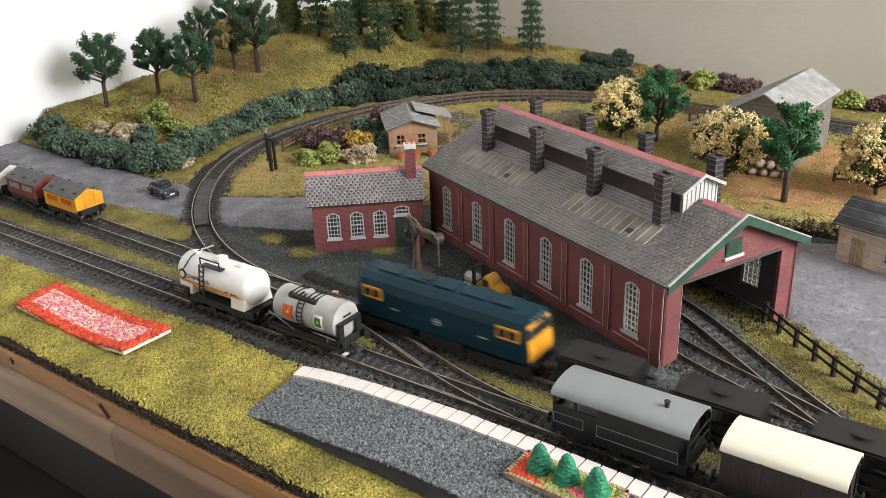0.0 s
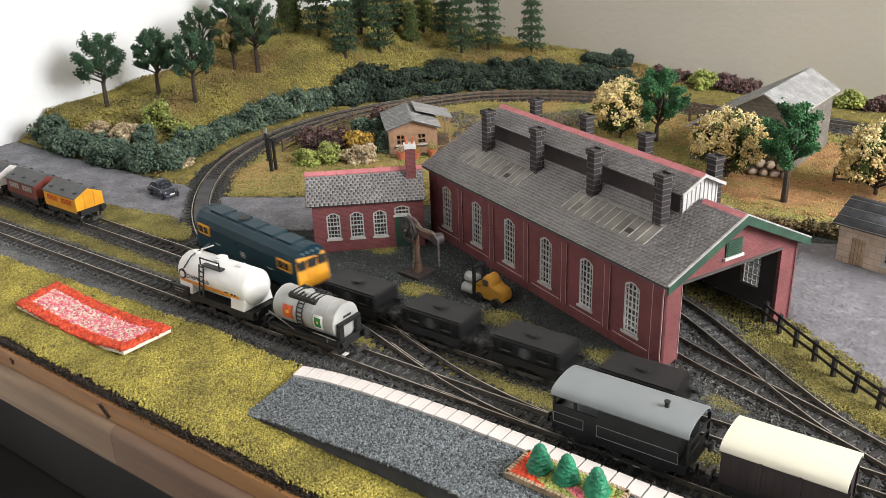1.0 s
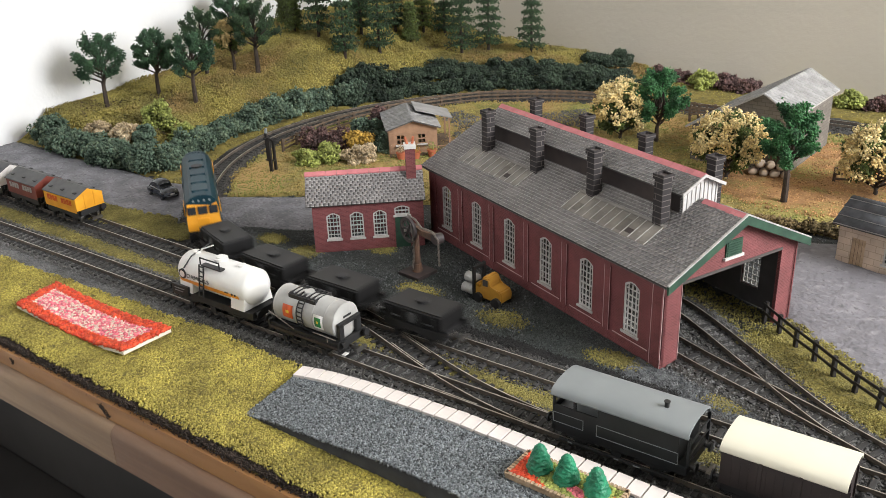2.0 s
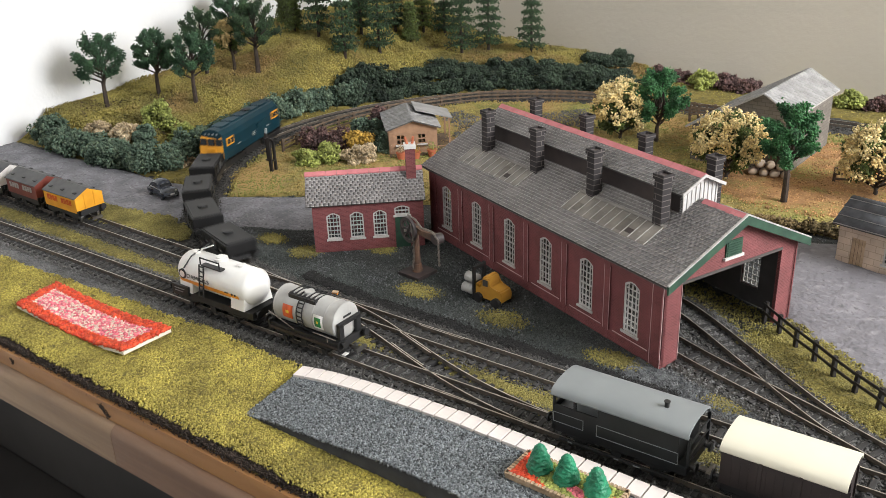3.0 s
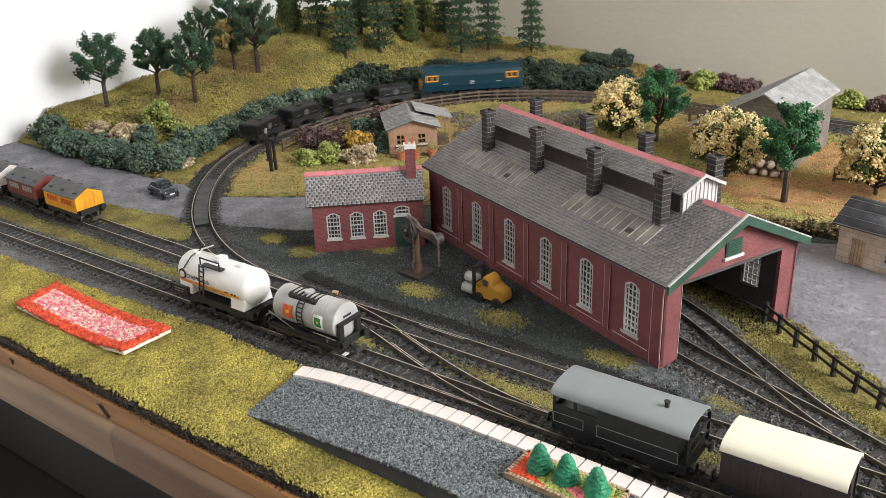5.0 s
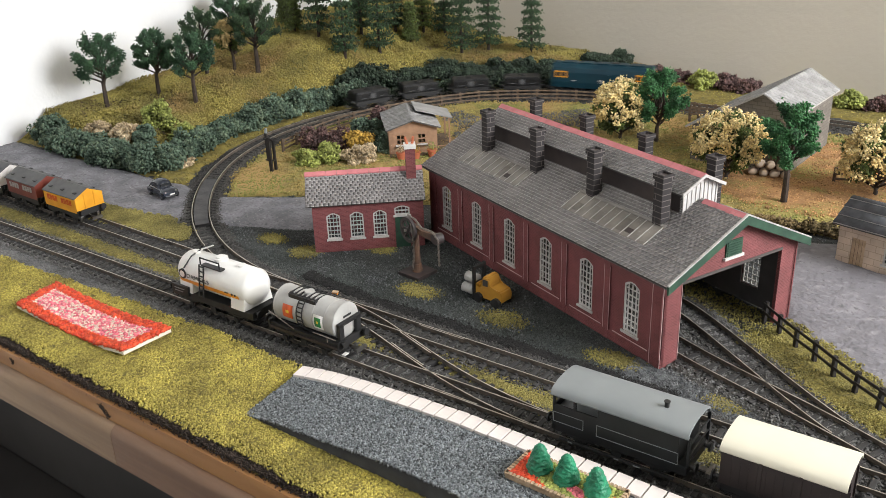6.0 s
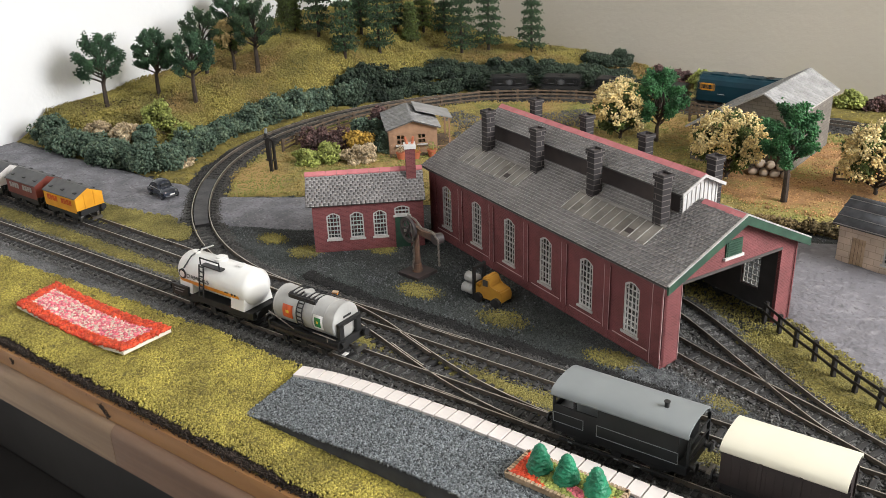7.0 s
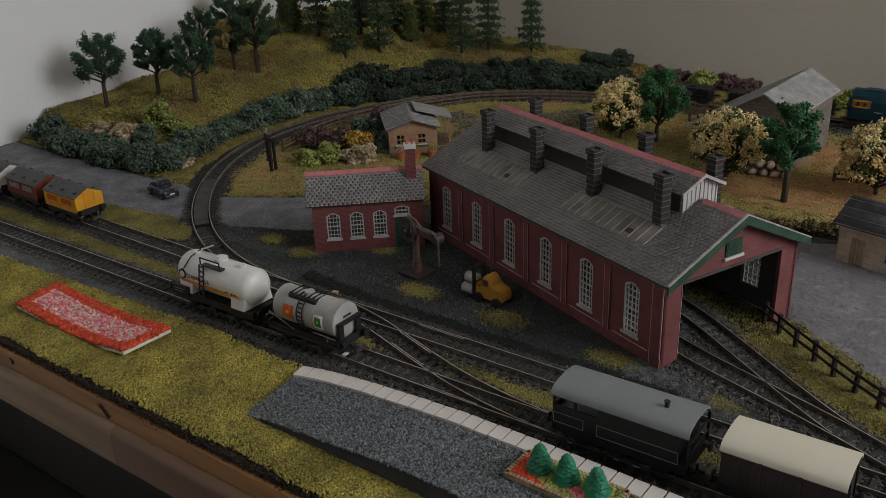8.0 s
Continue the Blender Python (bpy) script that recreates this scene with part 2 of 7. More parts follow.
    van_roof_grey=material("van_roof_grey", (0.25, 0.268, 0.270), (0.20, 0.215, 0.217), 20, 0.5),
    van_roof_cream=material("van_roof_cream", (0.73, 0.69, 0.565), (0.66, 0.62, 0.495), 20, 0.6, specular=0.3),
    van_dark=material("van_dark", (0.014, 0.016, 0.017), (0.009, 0.0105, 0.011), 60, 0.5),
    van_brown=material("van_brown", (0.032, 0.021, 0.019), (0.02, 0.014, 0.013), 60, 0.55),
    wagon_yellow=material("wagon_yellow", (0.78, 0.36, 0.020), (0.64, 0.28, 0.016), 60, 0.45),
    wagon_red=material("wagon_red", (0.20, 0.042, 0.03), (0.14, 0.03, 0.022), 60, 0.5),
    tarpaulin=material("tarpaulin", (0.10, 0.10, 0.10), (0.06, 0.06, 0.062), 60, 0.7),
    slab_white=material("slab_white", (0.76, 0.70, 0.66), (0.62, 0.56, 0.52), 60, 0.85),
    platform_side=material("platform_side", (0.05, 0.05, 0.05), (0.03, 0.03, 0.03), 60, 0.9),
    icing_red=material("icing_red", (0.75, 0.10, 0.03), (0.6, 0.05, 0.02), 150, 0.6, island=0.3),
    icing_pink=material("icing_pink", (0.82, 0.22, 0.27), (0.7, 0.13, 0.18), 150, 0.6, island=0.35),
    icing_cream=material("icing_cream", (0.82, 0.66, 0.55), (0.74, 0.55, 0.45), 150, 0.6, island=0.2),
    icing_base=material("icing_base", (0.78, 0.72, 0.62), (0.70, 0.63, 0.53), 100, 0.6),
    icing_green=material("icing_green", (0.018, 0.255, 0.125), (0.010, 0.135, 0.066), 150, 0.45, bump=0.0012, bump_scale=500),
    biscuit=material("biscuit", (0.52, 0.38, 0.25), (0.36, 0.25, 0.15), 200, 0.8, bump=0.001),
    fence_dark=material("fence_dark", (0.022, 0.018, 0.017), (0.012, 0.011, 0.011), 120, 0.6),
    fence_wood=material("fence_wood", (0.15, 0.105, 0.07), (0.08, 0.055, 0.038), 120, 0.8),
    crane_rust=material("crane_rust", (0.16, 0.085, 0.05), (0.07, 0.045, 0.035), 150, 0.7, bump=0.0004),
    crane_iron=material("crane_iron", (0.055, 0.040, 0.038), (0.03, 0.024, 0.024), 150, 0.55),
    chain=material("chain", (0.33, 0.30, 0.27), (0.16, 0.13, 0.11), 300, 0.4, metal=0.6),
    fork_yellow=material("fork_yellow", (0.52, 0.27, 0.03), (0.42, 0.20, 0.025), 90, 0.5),
    stone_wall=brick_material("stone_wall", (0.60, 0.48, 0.37), (0.52, 0.41, 0.31), (0.40, 0.31, 0.23), 0.011, 0.006, 0.0003),
    lodge_wood=material("lodge_wood", (0.36, 0.21, 0.125), (0.25, 0.145, 0.085), 80, 0.75),
    barn_wall=brick_material("barn_wall", (0.20, 0.18, 0.155), (0.15, 0.135, 0.12), (0.12, 0.105, 0.09), 0.009, 0.004, 0.0003),
    barn_roof=material("barn_roof", (0.34, 0.335, 0.33), (0.25, 0.245, 0.24), 60, 0.8, island=0.15),
    sack=material("sack", (0.54, 0.44, 0.34), (0.40, 0.32, 0.24), 90, 0.9, bump=0.0006),
    car_paint=material("car_paint", (0.014, 0.02, 0.035), (0.010, 0.014, 0.024), 60, 0.22, coat=0.4),
    chrome=material("chrome", (0.7, 0.7, 0.7), (0.6, 0.6, 0.6), 60, 0.2, metal=1.0),
    terracotta=material("terracotta", (0.45, 0.13, 0.06), (0.36, 0.10, 0.045), 90, 0.8),
)


# ---------------------------------------------------------------- mesh helpers
def mesh_np(name, verts, tris):
    me = bpy.data.meshes.new(name)
    verts, tris = np.asarray(verts, np.float32), np.asarray(tris, np.int32)
    k = tris.shape[1]
    me.vertices.add(len(verts))
    me.vertices.foreach_set("co", verts.ravel())
    me.loops.add(tris.size)
    me.loops.foreach_set("vertex_index", tris.ravel())
    me.polygons.add(len(tris))
    me.polygons.foreach_set("loop_start", np.arange(0, tris.size, k, dtype=np.int32))
    me.update(calc_edges=True)
    me.validate()
    return me


def part(name, bm, mat, parent=None, label="", smooth=False):
    me = bm if isinstance(bm, bpy.types.Mesh) else bpy.data.meshes.new(name)
    if not isinstance(bm, bpy.types.Mesh):
        bmesh.ops.recalc_face_normals(bm, faces=bm.faces)
        bm.to_mesh(me)
        bm.free()
    if smooth:
        me.polygons.foreach_set("use_smooth", [True] * len(me.polygons))
        me.set_sharp_from_angle(angle=radians(42))
    me.materials.append(M[mat])
    ob = new(name, me)
    ob.parent = parent
    return tagged(ob, label=label)


def empty(name, m, label, category, group="", kind=""):
    ob = new(name)
    ob.empty_display_size = 0.01
    ob.matrix_basis = m
    return tagged(ob, label, category, group, kind)


def box(bm, x0, x1, y0, y1, z0, z1, bevel=0.0, m=None):
    g = bmesh.ops.create_cube(bm, size=1.0)
    mm = Matrix.Translation(((x0 + x1) / 2, (y0 + y1) / 2, (z0 + z1) / 2)) @ Matrix.Diagonal((abs(x1 - x0), abs(y1 - y0), abs(z1 - z0), 1))
    bmesh.ops.transform(bm, matrix=(m @ mm) if m else mm, verts=g["verts"])
    if bevel:
        es = list({e for v in g["verts"] for e in v.link_edges})
        bmesh.ops.bevel(bm, geom=es, offset=bevel, segments=2, affect="EDGES", profile=0.7)
    return bm


def boxes(*rows, bevel=0.0):
    bm = bmesh.new()
    for r in rows:
        box(bm, *r, bevel=bevel)
    return bm


def cyl(bm, p, q, r, seg=12, r2=None):
    p, q = Vector(p), Vector(q)
    d = q - p
    g = bmesh.ops.create_cone(bm, cap_ends=True, segments=seg, radius1=r, radius2=r if r2 is None else r2, depth=d.length)
    m = Matrix.Translation((p + q) / 2) @ d.to_track_quat("Z", "Y").to_matrix().to_4x4()
    bmesh.ops.transform(bm, matrix=m, verts=g["verts"])
    return bm


def prism(bm, outline, axis, lo, hi, m=None):
    """Extrudes a closed outline of 2D points along an axis ('x': points are y,z; 'y': x,z; 'z': x,y)."""
    def at(p, k):
        v = {"x": (k, p[0], p[1]), "y": (p[0], k, p[1]), "z": (p[0], p[1], k)}[axis]
        return m @ Vector(v) if m else Vector(v)
    a = [bm.verts.new(at(p, lo)) for p in outline]
    b = [bm.verts.new(at(p, hi)) for p in outline]
    bm.faces.new(a)
    bm.faces.new(b)
    for i in range(len(a)):
        j = (i + 1) % len(a)
        bm.faces.new((a[i], a[j], b[j], b[i]))
    return bm


rng = np.random.default_rng(7)
OCTA_V = np.array([(1, 0, 0), (-1, 0, 0), (0, 1, 0), (0, -1, 0), (0, 0, 1), (0, 0, -1)], float)
OCTA_F = np.array([(0, 2, 4), (2, 1, 4), (1, 3, 4), (3, 0, 4), (2, 0, 5), (1, 2, 5), (3, 1, 5), (0, 3, 5)])
LEAF_V = np.array([(0, 0, 0), (0.5, 0.35, 0.3), (1.1, 0, 0.05), (0.5, -0.35, 0.3), (0.5, 0, -0.28)], float)
LEAF_F = np.array([(0, 3, 1), (1, 3, 2), (0, 1, 4), (1, 2, 4), (2, 3, 4), (3, 0, 4)])
TETRA_V = np.array([(1, 0, -0.5), (-0.6, 0.8, -0.5), (-0.5, -0.9, -0.4), (0.1, 0, 1.0)], float)
TETRA_F = np.array([(0, 1, 3), (1, 2, 3), (2, 0, 3), (0, 2, 1)])
BLADE_V = np.array([(-0.3, -0.2, 0), (0.3, -0.2, 0), (0, 0.3, 0), (0.15, 0.1, 1.2)], float)
BLADE_F = np.array([(0, 1, 3), (1, 2, 3), (2, 0, 3)])


def rand_rot(n, tilt=None):
    if tilt is None:
        q = rng.normal(size=(n, 4))
        q /= np.linalg.norm(q, axis=1)[:, None]
        w, x, y, z = q.T
        return np.stack([np.stack([1 - 2 * (y * y + z * z), 2 * (x * y - z * w), 2 * (x * z + y * w)], 1),
                         np.stack([2 * (x * y + z * w), 1 - 2 * (x * x + z * z), 2 * (y * z - x * w)], 1),
                         np.stack([2 * (x * z - y * w), 2 * (y * z + x * w), 1 - 2 * (x * x + y * y)], 1)], 1)
    a = rng.uniform(0, 2 * np.pi, n)
    tx, ty = rng.normal(0, tilt, n), rng.normal(0, tilt, n)
    c, s, o, l = np.cos(a), np.sin(a), np.zeros(n), np.ones(n)
    rz = np.stack([np.stack([c, -s, o], 1), np.stack([s, c, o], 1), np.stack([o, o, l], 1)], 1)
    sh = np.stack([np.stack([l, o, tx], 1), np.stack([o, l, ty], 1), np.stack([o, o, l], 1)], 1)
    return sh @ rz


def scatter(name, pts, size, template=(OCTA_V, OCTA_F), tilt=None, squash=(1, 1, 1), jitter=0.45):
    tv, tf = template
    n = len(pts)
    rot = rand_rot(n, tilt)
    s = size * rng.uniform(1 - jitter, 1 + jitter, (n, 1, 1))
    v = (tv * np.array(squash))[None] * s * rng.uniform(0.7, 1.3, (n, len(tv), 1))
    v = np.einsum("nij,nkj->nki", rot, v) + np.asarray(pts)[:, None, :]
    f = tf[None] + (np.arange(n) * len(tv))[:, None, None]
    return mesh_np(name, v.reshape(-1, 3), f.reshape(-1, tf.shape[1]))


def inside(poly, x, y):
    r = np.zeros(x.shape, bool)
    j = len(poly) - 1
    for i in range(len(poly)):
        (xi, yi), (xj, yj) = poly[i], poly[j]
        r ^= ((yi > y) != (yj > y)) & (x < (xj - xi) * (y - yi) / (yj - yi + 1e-12) + xi)
        j = i
    return r


def edge_distance(poly, x, y):
    d = np.full(x.shape, 9.0)
    for i in range(len(poly)):
        (x0, y0), (x1, y1) = poly[i - 1], poly[i]
        ex, ey = x1 - x0, y1 - y0
        t = np.clip(((x - x0) * ex + (y - y0) * ey) / (ex * ex + ey * ey + 1e-12), 0, 1)
        d = np.minimum(d, np.hypot(x - x0 - t * ex, y - y0 - t * ey))
    return np.where(inside(poly, x, y), d, -d)


def wave(x, y, f, seed=0.0):
    """Cheap smooth noise in about -1..1, wavelength about 1/f metres."""
    s = seed * 1.7
    return (np.sin(x * f * 5.1 + 1.3 * np.sin(y * f * 4.3 + s) + s) + np.sin(y * f * 6.3 + 1.7 * np.sin(x * f * 3.7 - s) + 2 * s)
            + np.sin((x + y) * f * 9.1 + 1.1 * np.sin((x - y) * f * 7.7 + s))) / 3


# ---------------------------------------------------------------- plan of the tracks
RAD = 0.364                       # radius of the loop's curve, its centre at (0, RAD)
def t1(x):
    """The front line, slightly askew to the loop."""
    return -0.0535 + 0.0125 * (x - 0.05)


T1_TURN = math.degrees(math.atan(0.0125))
ZB = 0.0035                       # top of the sleepers
ZR = 0.0062                       # top of the rails


def loop_radius(k):
    """The curve is a little tighter in its first half."""
    return RAD - 0.0095 * math.exp(-((math.degrees(k) - 48) / 26) ** 2)


def route(s):
    """Place and heading on the loop: the straight, then the half circle, then the straight at the back; s grows the way the train runs."""
    if s < 0:
        return -s, 0.0, math.pi
    if s < math.pi * RAD:
        k = s / RAD
        r = loop_radius(k)
        return -r * math.sin(k), RAD - r * math.cos(k), math.pi - k
    return s - math.pi * RAD, 2 * RAD, 0.0


def hill(x, y):
    """Height of the ground beyond the loop: a hill in the corner of the room, dying out along the back wall."""
    x, y = np.asarray(x, float), np.asarray(y, float)
    r = np.hypot(np.minimum(x, 0), y - RAD)
    out = np.clip((r - 0.405) / 0.09, 0, 1)
    ramp = out * out * (3 - 2 * out) * np.clip((y - 0.135) / 0.05, 0, 1)
    top = np.interp(y, [0.12, 0.2, 0.3, 0.36, 0.45, 0.55, 0.62, 0.88], [0.02, 0.034, 0.036, 0.044, 0.055, 0.085, 0.092, 0.095])
    fall = np.interp(x, [-0.5, -0.4, -0.3, -0.2, -0.1, 0.0, 0.05], [1, 0.5, 0.42, 0.36, 0.2, 0.08, 0.0])
    return ramp * (top * fall + 0.003 * wave(x, y, 3.0, 2.0) * np.clip(fall * 2, 0, 1))


# ---------------------------------------------------------------- the room
def room():
    def slab(name, label, cat, mat, *rows):
        ob = part(name, boxes(*rows), mat)
        return tagged(ob, label, cat, kind="structure")
    # west and north differ in colour to carry their difference in light
    slab("wall_west", "plain plaster wall behind the layout, coloured whiter for the window light", "wall", "wall_white_lit", (-0.80, -0.672, -2.3, 1.02, -0.85, 1.8))
    slab("wall_north", "plain plaster wall behind the layout, cream darkened for weaker light", "wall", "wall_paint_shaded", (-0.672, 2.02, 0.885, 1.02, -0.85, 1.8))
    slab("wall_east", "unseen cream wall with an assumed window opening", "wall", "wall_paint_shaded",
         (1.92, 2.02, -2.3, -0.2, -0.85, 1.8), (1.92, 2.02, 0.85, 0.885, -0.85, 1.8), (1.92, 2.02, -0.2, 0.85, -0.85, 0.36), (1.92, 2.02, -0.2, 0.85, 1.46, 1.8))
    # unseen wall, its opening assumed to go with the added fill lamp
    slab("wall_south", "unseen cream wall with an assumed window opening", "wall", "wall_paint_shaded",
         (-0.672, -0.6, -2.3, -2.2, -0.85, 1.8), (1.0, 1.92, -2.3, -2.2, -0.85, 1.8), (-0.6, 1.0, -2.3, -2.2, -0.85, 0.42), (-0.6, 1.0, -2.3, -2.2, 1.48, 1.8))
    slab("floor", "floor coloured near black for the shade below the layout", "floor", "room_floor_shaded", (-0.672, 1.92, -2.2, 0.885, -0.95, -0.85))
    slab("ceiling", "plain white painted ceiling", "ceiling", "white_paint", (-0.80, 2.02, -2.3, 1.02, 1.8, 1.9))


def baseboard():
    b = empty("baseboard", Matrix(), "varnished timber baseboard frame carrying the model railway", "baseboard", kind="structure")
    part("deck", boxes((-0.66, 1.3, -0.181, 0.88, -0.030, -0.003)), "timber", b)
    round_top = [(-0.1925 + 0.0075 * (1 - math.cos(radians(a))), -0.0250 + 0.0075 * math.sin(radians(a))) for a in range(0, 91, 15)]
    profile = [(-0.1815, -0.0500), (-0.1915, -0.0500), (-0.1925, -0.0490)] + round_top + [(-0.1815, -0.0175)]
    for x0, x1, dy, mat, lab in ((-0.671, 0.0119, 0.0, "timber", "light brown planed timber rail with a rounded edge"),
                                 (0.0121, 1.3, 0.0002, "timber_red", "redder planed timber rail butted to the next")):
        part("front_rail", prism(bmesh.new(), [(y + dy, z) for y, z in profile], "x", x0, x1), mat, b, lab, True)
    for cx, cz in ((-0.118, -0.010), (0.0, -0.011), (0.003, -0.0135), (-0.003, -0.009)):
        q = np.stack([cx + rng.normal(0, 0.0016, 40), np.full(40, -0.1864), cz + rng.normal(0, 0.0014, 40)], 1)
        part("soil_smear", scatter("soil_smear", q, 0.00055), "soil", b)["kind"] = "stuff"
    part("ply_edge", boxes((-0.671, 1.3, -0.1862, -0.1812, -0.0174, -0.0035)), "ply", b, "orange brown plywood edge")
    n = 32000
    q = np.stack([rng.uniform(-0.3, 0.40, n), -0.1800 + rng.normal(0, 0.0018, n), rng.uniform(-0.0055, 0.0012, n)], 1)
    part("soil_edge", scatter("soil_edge", q, 0.00070, (TETRA_V, TETRA_F)), "soil", b, "dark glued soil crumbs along the edge")["kind"] = "stuff"


def cupboard():
    # added dark panel and shelves, filling the shaded space below the board
    e = empty("cupboard", Matrix(), "dark panel with shelves added under the layout to stand for shade", "cupboard")
    part("shade_panel", boxes((-0.67, 1.2, -0.070, -0.050, -0.85, -0.031), bevel=0.001), "cupboard", e)
    part("top_shelf", boxes((-0.67, 0.4, -0.165, -0.071, -0.320, -0.300), bevel=0.001), "cupboard", e)
    part("lower_shelf", boxes((-0.67, 0.4, -0.165, -0.071, -0.60, -0.58), bevel=0.001), "cupboard", e)


def field(name, x0, x1, y0, y1, step, height, mat, label, cat, parent=None, keep=None):
    nx, ny = int((x1 - x0) / step) + 1, int((y1 - y0) / step) + 1
    gx, gy = np.meshgrid(np.linspace(x0, x1, nx), np.linspace(y0, y1, ny), indexing="ij")
    z = height(gx, gy)
    v = np.stack([gx, gy, z], -1).reshape(-1, 3)
    i = np.arange(nx * ny).reshape(nx, ny)
    q = np.stack([i[:-1, :-1], i[1:, :-1], i[1:, 1:], i[:-1, 1:]], -1).reshape(-1, 4)
    if keep is not None:
        k = keep(gx, gy).reshape(-1)
        q = q[k[q].any(1)]
        used, inv = np.unique(q, return_inverse=True)
        v, q = v[used], inv.reshape(-1, 4)
    me = mesh_np(name, v, q)
    me.polygons.foreach_set("use_smooth", [True] * len(me.polygons))
    ob = part(name, me, mat, parent)
    return tagged(ob, label, cat, kind="structure")


def patch(name, poly, top, mat, label, cat, ragged=0.004, step=0.004, bump=0.0006, base=lambda x, y: 0.0, seed=1.0):
    """A thin layer over the ground whose ragged edge dives under it."""
    xs, ys = [p[0] for p in poly], [p[1] for p in poly]

    def height(x, y):
        d = edge_distance(poly, x, y) + ragged * wave(x, y, 14.0, seed) + 0.7 * ragged * wave(x, y, 90.0, seed)
        return base(x, y) + np.clip(d / 0.004, -1.5, 1) * top + bump * wave(x, y, 45.0, seed)
    return field(name, min(xs) - 0.01, max(xs) + 0.01, min(ys) - 0.01, max(ys) + 0.01, step, height, mat, label, cat,
                 keep=lambda x, y: edge_distance(poly, x, y) > -0.008)


def fill_points(poly, n, ragged=0.005, seed=1.0, lo=-0.006):
    xs, ys = [p[0] for p in poly], [p[1] for p in poly]
    x, y = rng.uniform(min(xs) - 0.01, max(xs) + 0.01, n), rng.uniform(min(ys) - 0.01, max(ys) + 0.01, n)
    d = edge_distance(poly, x, y) + ragged * wave(x, y, 14.0, seed) + 0.7 * ragged * wave(x, y, 90.0, seed)
    ok = d > lo + rng.exponential(0.003, n)
    return x[ok], y[ok]


def tufts(name, poly, n, z, size, mat, label, seed=1.0, base=lambda x, y: 0.0 * x, category="grass", ragged=0.005):
    x, y = fill_points(poly, n, ragged, seed)
    if poly is INNER_GRASS:
        bare = edge_distance(EARTH, x, y) + 0.008 * wave(x, y, 14.0, 9.0) > -0.002
        x, y = x[~bare], y[~bare]
    me = scatter(name, np.stack([x, y, base(x, y) + z], 1), size, (TETRA_V, TETRA_F))
    return tagged(part(name, me, mat), label, category, kind="stuff")


FRONT_GRASS = [(-0.72, -0.1722), (1.3, -0.1722), (1.3, -0.143), (0.112, -0.143), (0.110, -0.100), (0.085, -0.088), (-0.03, -0.086), (-0.10, -0.090), (-0.25, -0.098), (-0.7, -0.105)]
FRONT_SEEN = [(-0.45, -0.1742), (0.42, -0.1742), (0.42, -0.145), (0.112, -0.143), (0.110, -0.100), (0.085, -0.088), (-0.03, -0.086), (-0.10, -0.090), (-0.25, -0.098), (-0.45, -0.102), (-0.47, -0.14)]
MID_GRASS = [(-0.66, -0.036), (-0.66, -0.016), (-0.35, -0.018), (-0.06, -0.020), (-0.04, -0.030), (-0.3, -0.037)]
VERGE = [(-0.335, 0.018), (-0.345, 0.040), (-0.24, 0.050), (-0.185, 0.045), (-0.178, 0.028), (-0.215, 0.017)]
ROAD_LEFT = [(-0.665, 0.02), (-0.35, 0.020), (-0.345, 0.045), (-0.24, 0.058), (-0.19, 0.070), (-0.145, 0.090), (-0.09, 0.116), (-0.09, 0.16),
             (-0.155, 0.182), (-0.24, 0.132), (-0.31, 0.134), (-0.38, 0.130), (-0.66, 0.130)]
INNER_GRASS = [(-0.235, 0.137), (-0.155, 0.188), (-0.08, 0.19), (-0.03, 0.24), (0.02, 0.30), (0.20, 0.33), (0.30, 0.36), (0.36, 0.36), (0.52, 0.40),
               (0.9, 0.42), (0.9, 0.68), (0.0, 0.69), (-0.12, 0.665), (-0.22, 0.61), (-0.30, 0.50), (-0.332, 0.40), (-0.325, 0.28), (-0.28, 0.185)]
OUTER_VERGE = [(-0.36, 0.135), (-0.31, 0.140), (-0.34, 0.17), (-0.375, 0.25), (-0.395, 0.36), (-0.385, 0.47), (-0.335, 0.58), (-0.25, 0.68), (-0.1, 0.755),
               (0.3, 0.775), (1.2, 0.775), (1.2, 0.884), (-0.2, 0.884), (-0.43, 0.60), (-0.46, 0.4), (-0.43, 0.2)]
EARTH = [(0.20, 0.42), (0.27, 0.395), (0.36, 0.40), (0.46, 0.44), (0.6, 0.5), (0.6, 0.66), (0.30, 0.66), (0.20, 0.60), (0.19, 0.50)]
TARMAC_RIGHT = [(0.332, 0.250), (0.350, 0.180), (0.395, 0.142), (0.445, 0.105), (0.52, 0.06), (1.2, 0.06), (1.2, 0.40), (0.50, 0.385), (0.36, 0.345), (0.325, 0.33)]
RIGHT_VERGE = [(0.355, 0.150), (0.345, 0.125), (0.375, 0.098), (0.40, 0.076), (0.455, 0.056), (0.5, 0.04), (0.52, 0.055), (0.45, 0.100), (0.40, 0.138), (0.36, 0.168)]
POINTS_LEFT = [(0.094, -0.031), (0.107, -0.0265), (0.139, -0.036), (0.141, -0.042), (0.110, -0.039)]
POINTS_RIGHT = [(0.172, -0.018), (0.198, -0.0145), (0.230, -0.020), (0.275, -0.016), (0.34, -0.018), (0.34, -0.036), (0.275, -0.038), (0.251, -0.036), (0.220, -0.031)]
VAN_GRASS = [(0.345, -0.036), (0.350, -0.020), (0.385, -0.018), (0.385, -0.034)]
GARDEN_PATH = [(-0.235, 0.520), (-0.211, 0.545), (-0.15, 0.515), (-0.09, 0.60), (-0.064, 0.645), (-0.014, 0.565), (-0.05, 0.545), (-0.10, 0.47), (-0.141, 0.435), (-0.16, 0.48)]
SHED_GRASS = [(0.20, 0.205), (0.335, 0.130), (0.365, 0.105), (0.372, 0.120), (0.345, 0.165), (0.22, 0.225)]


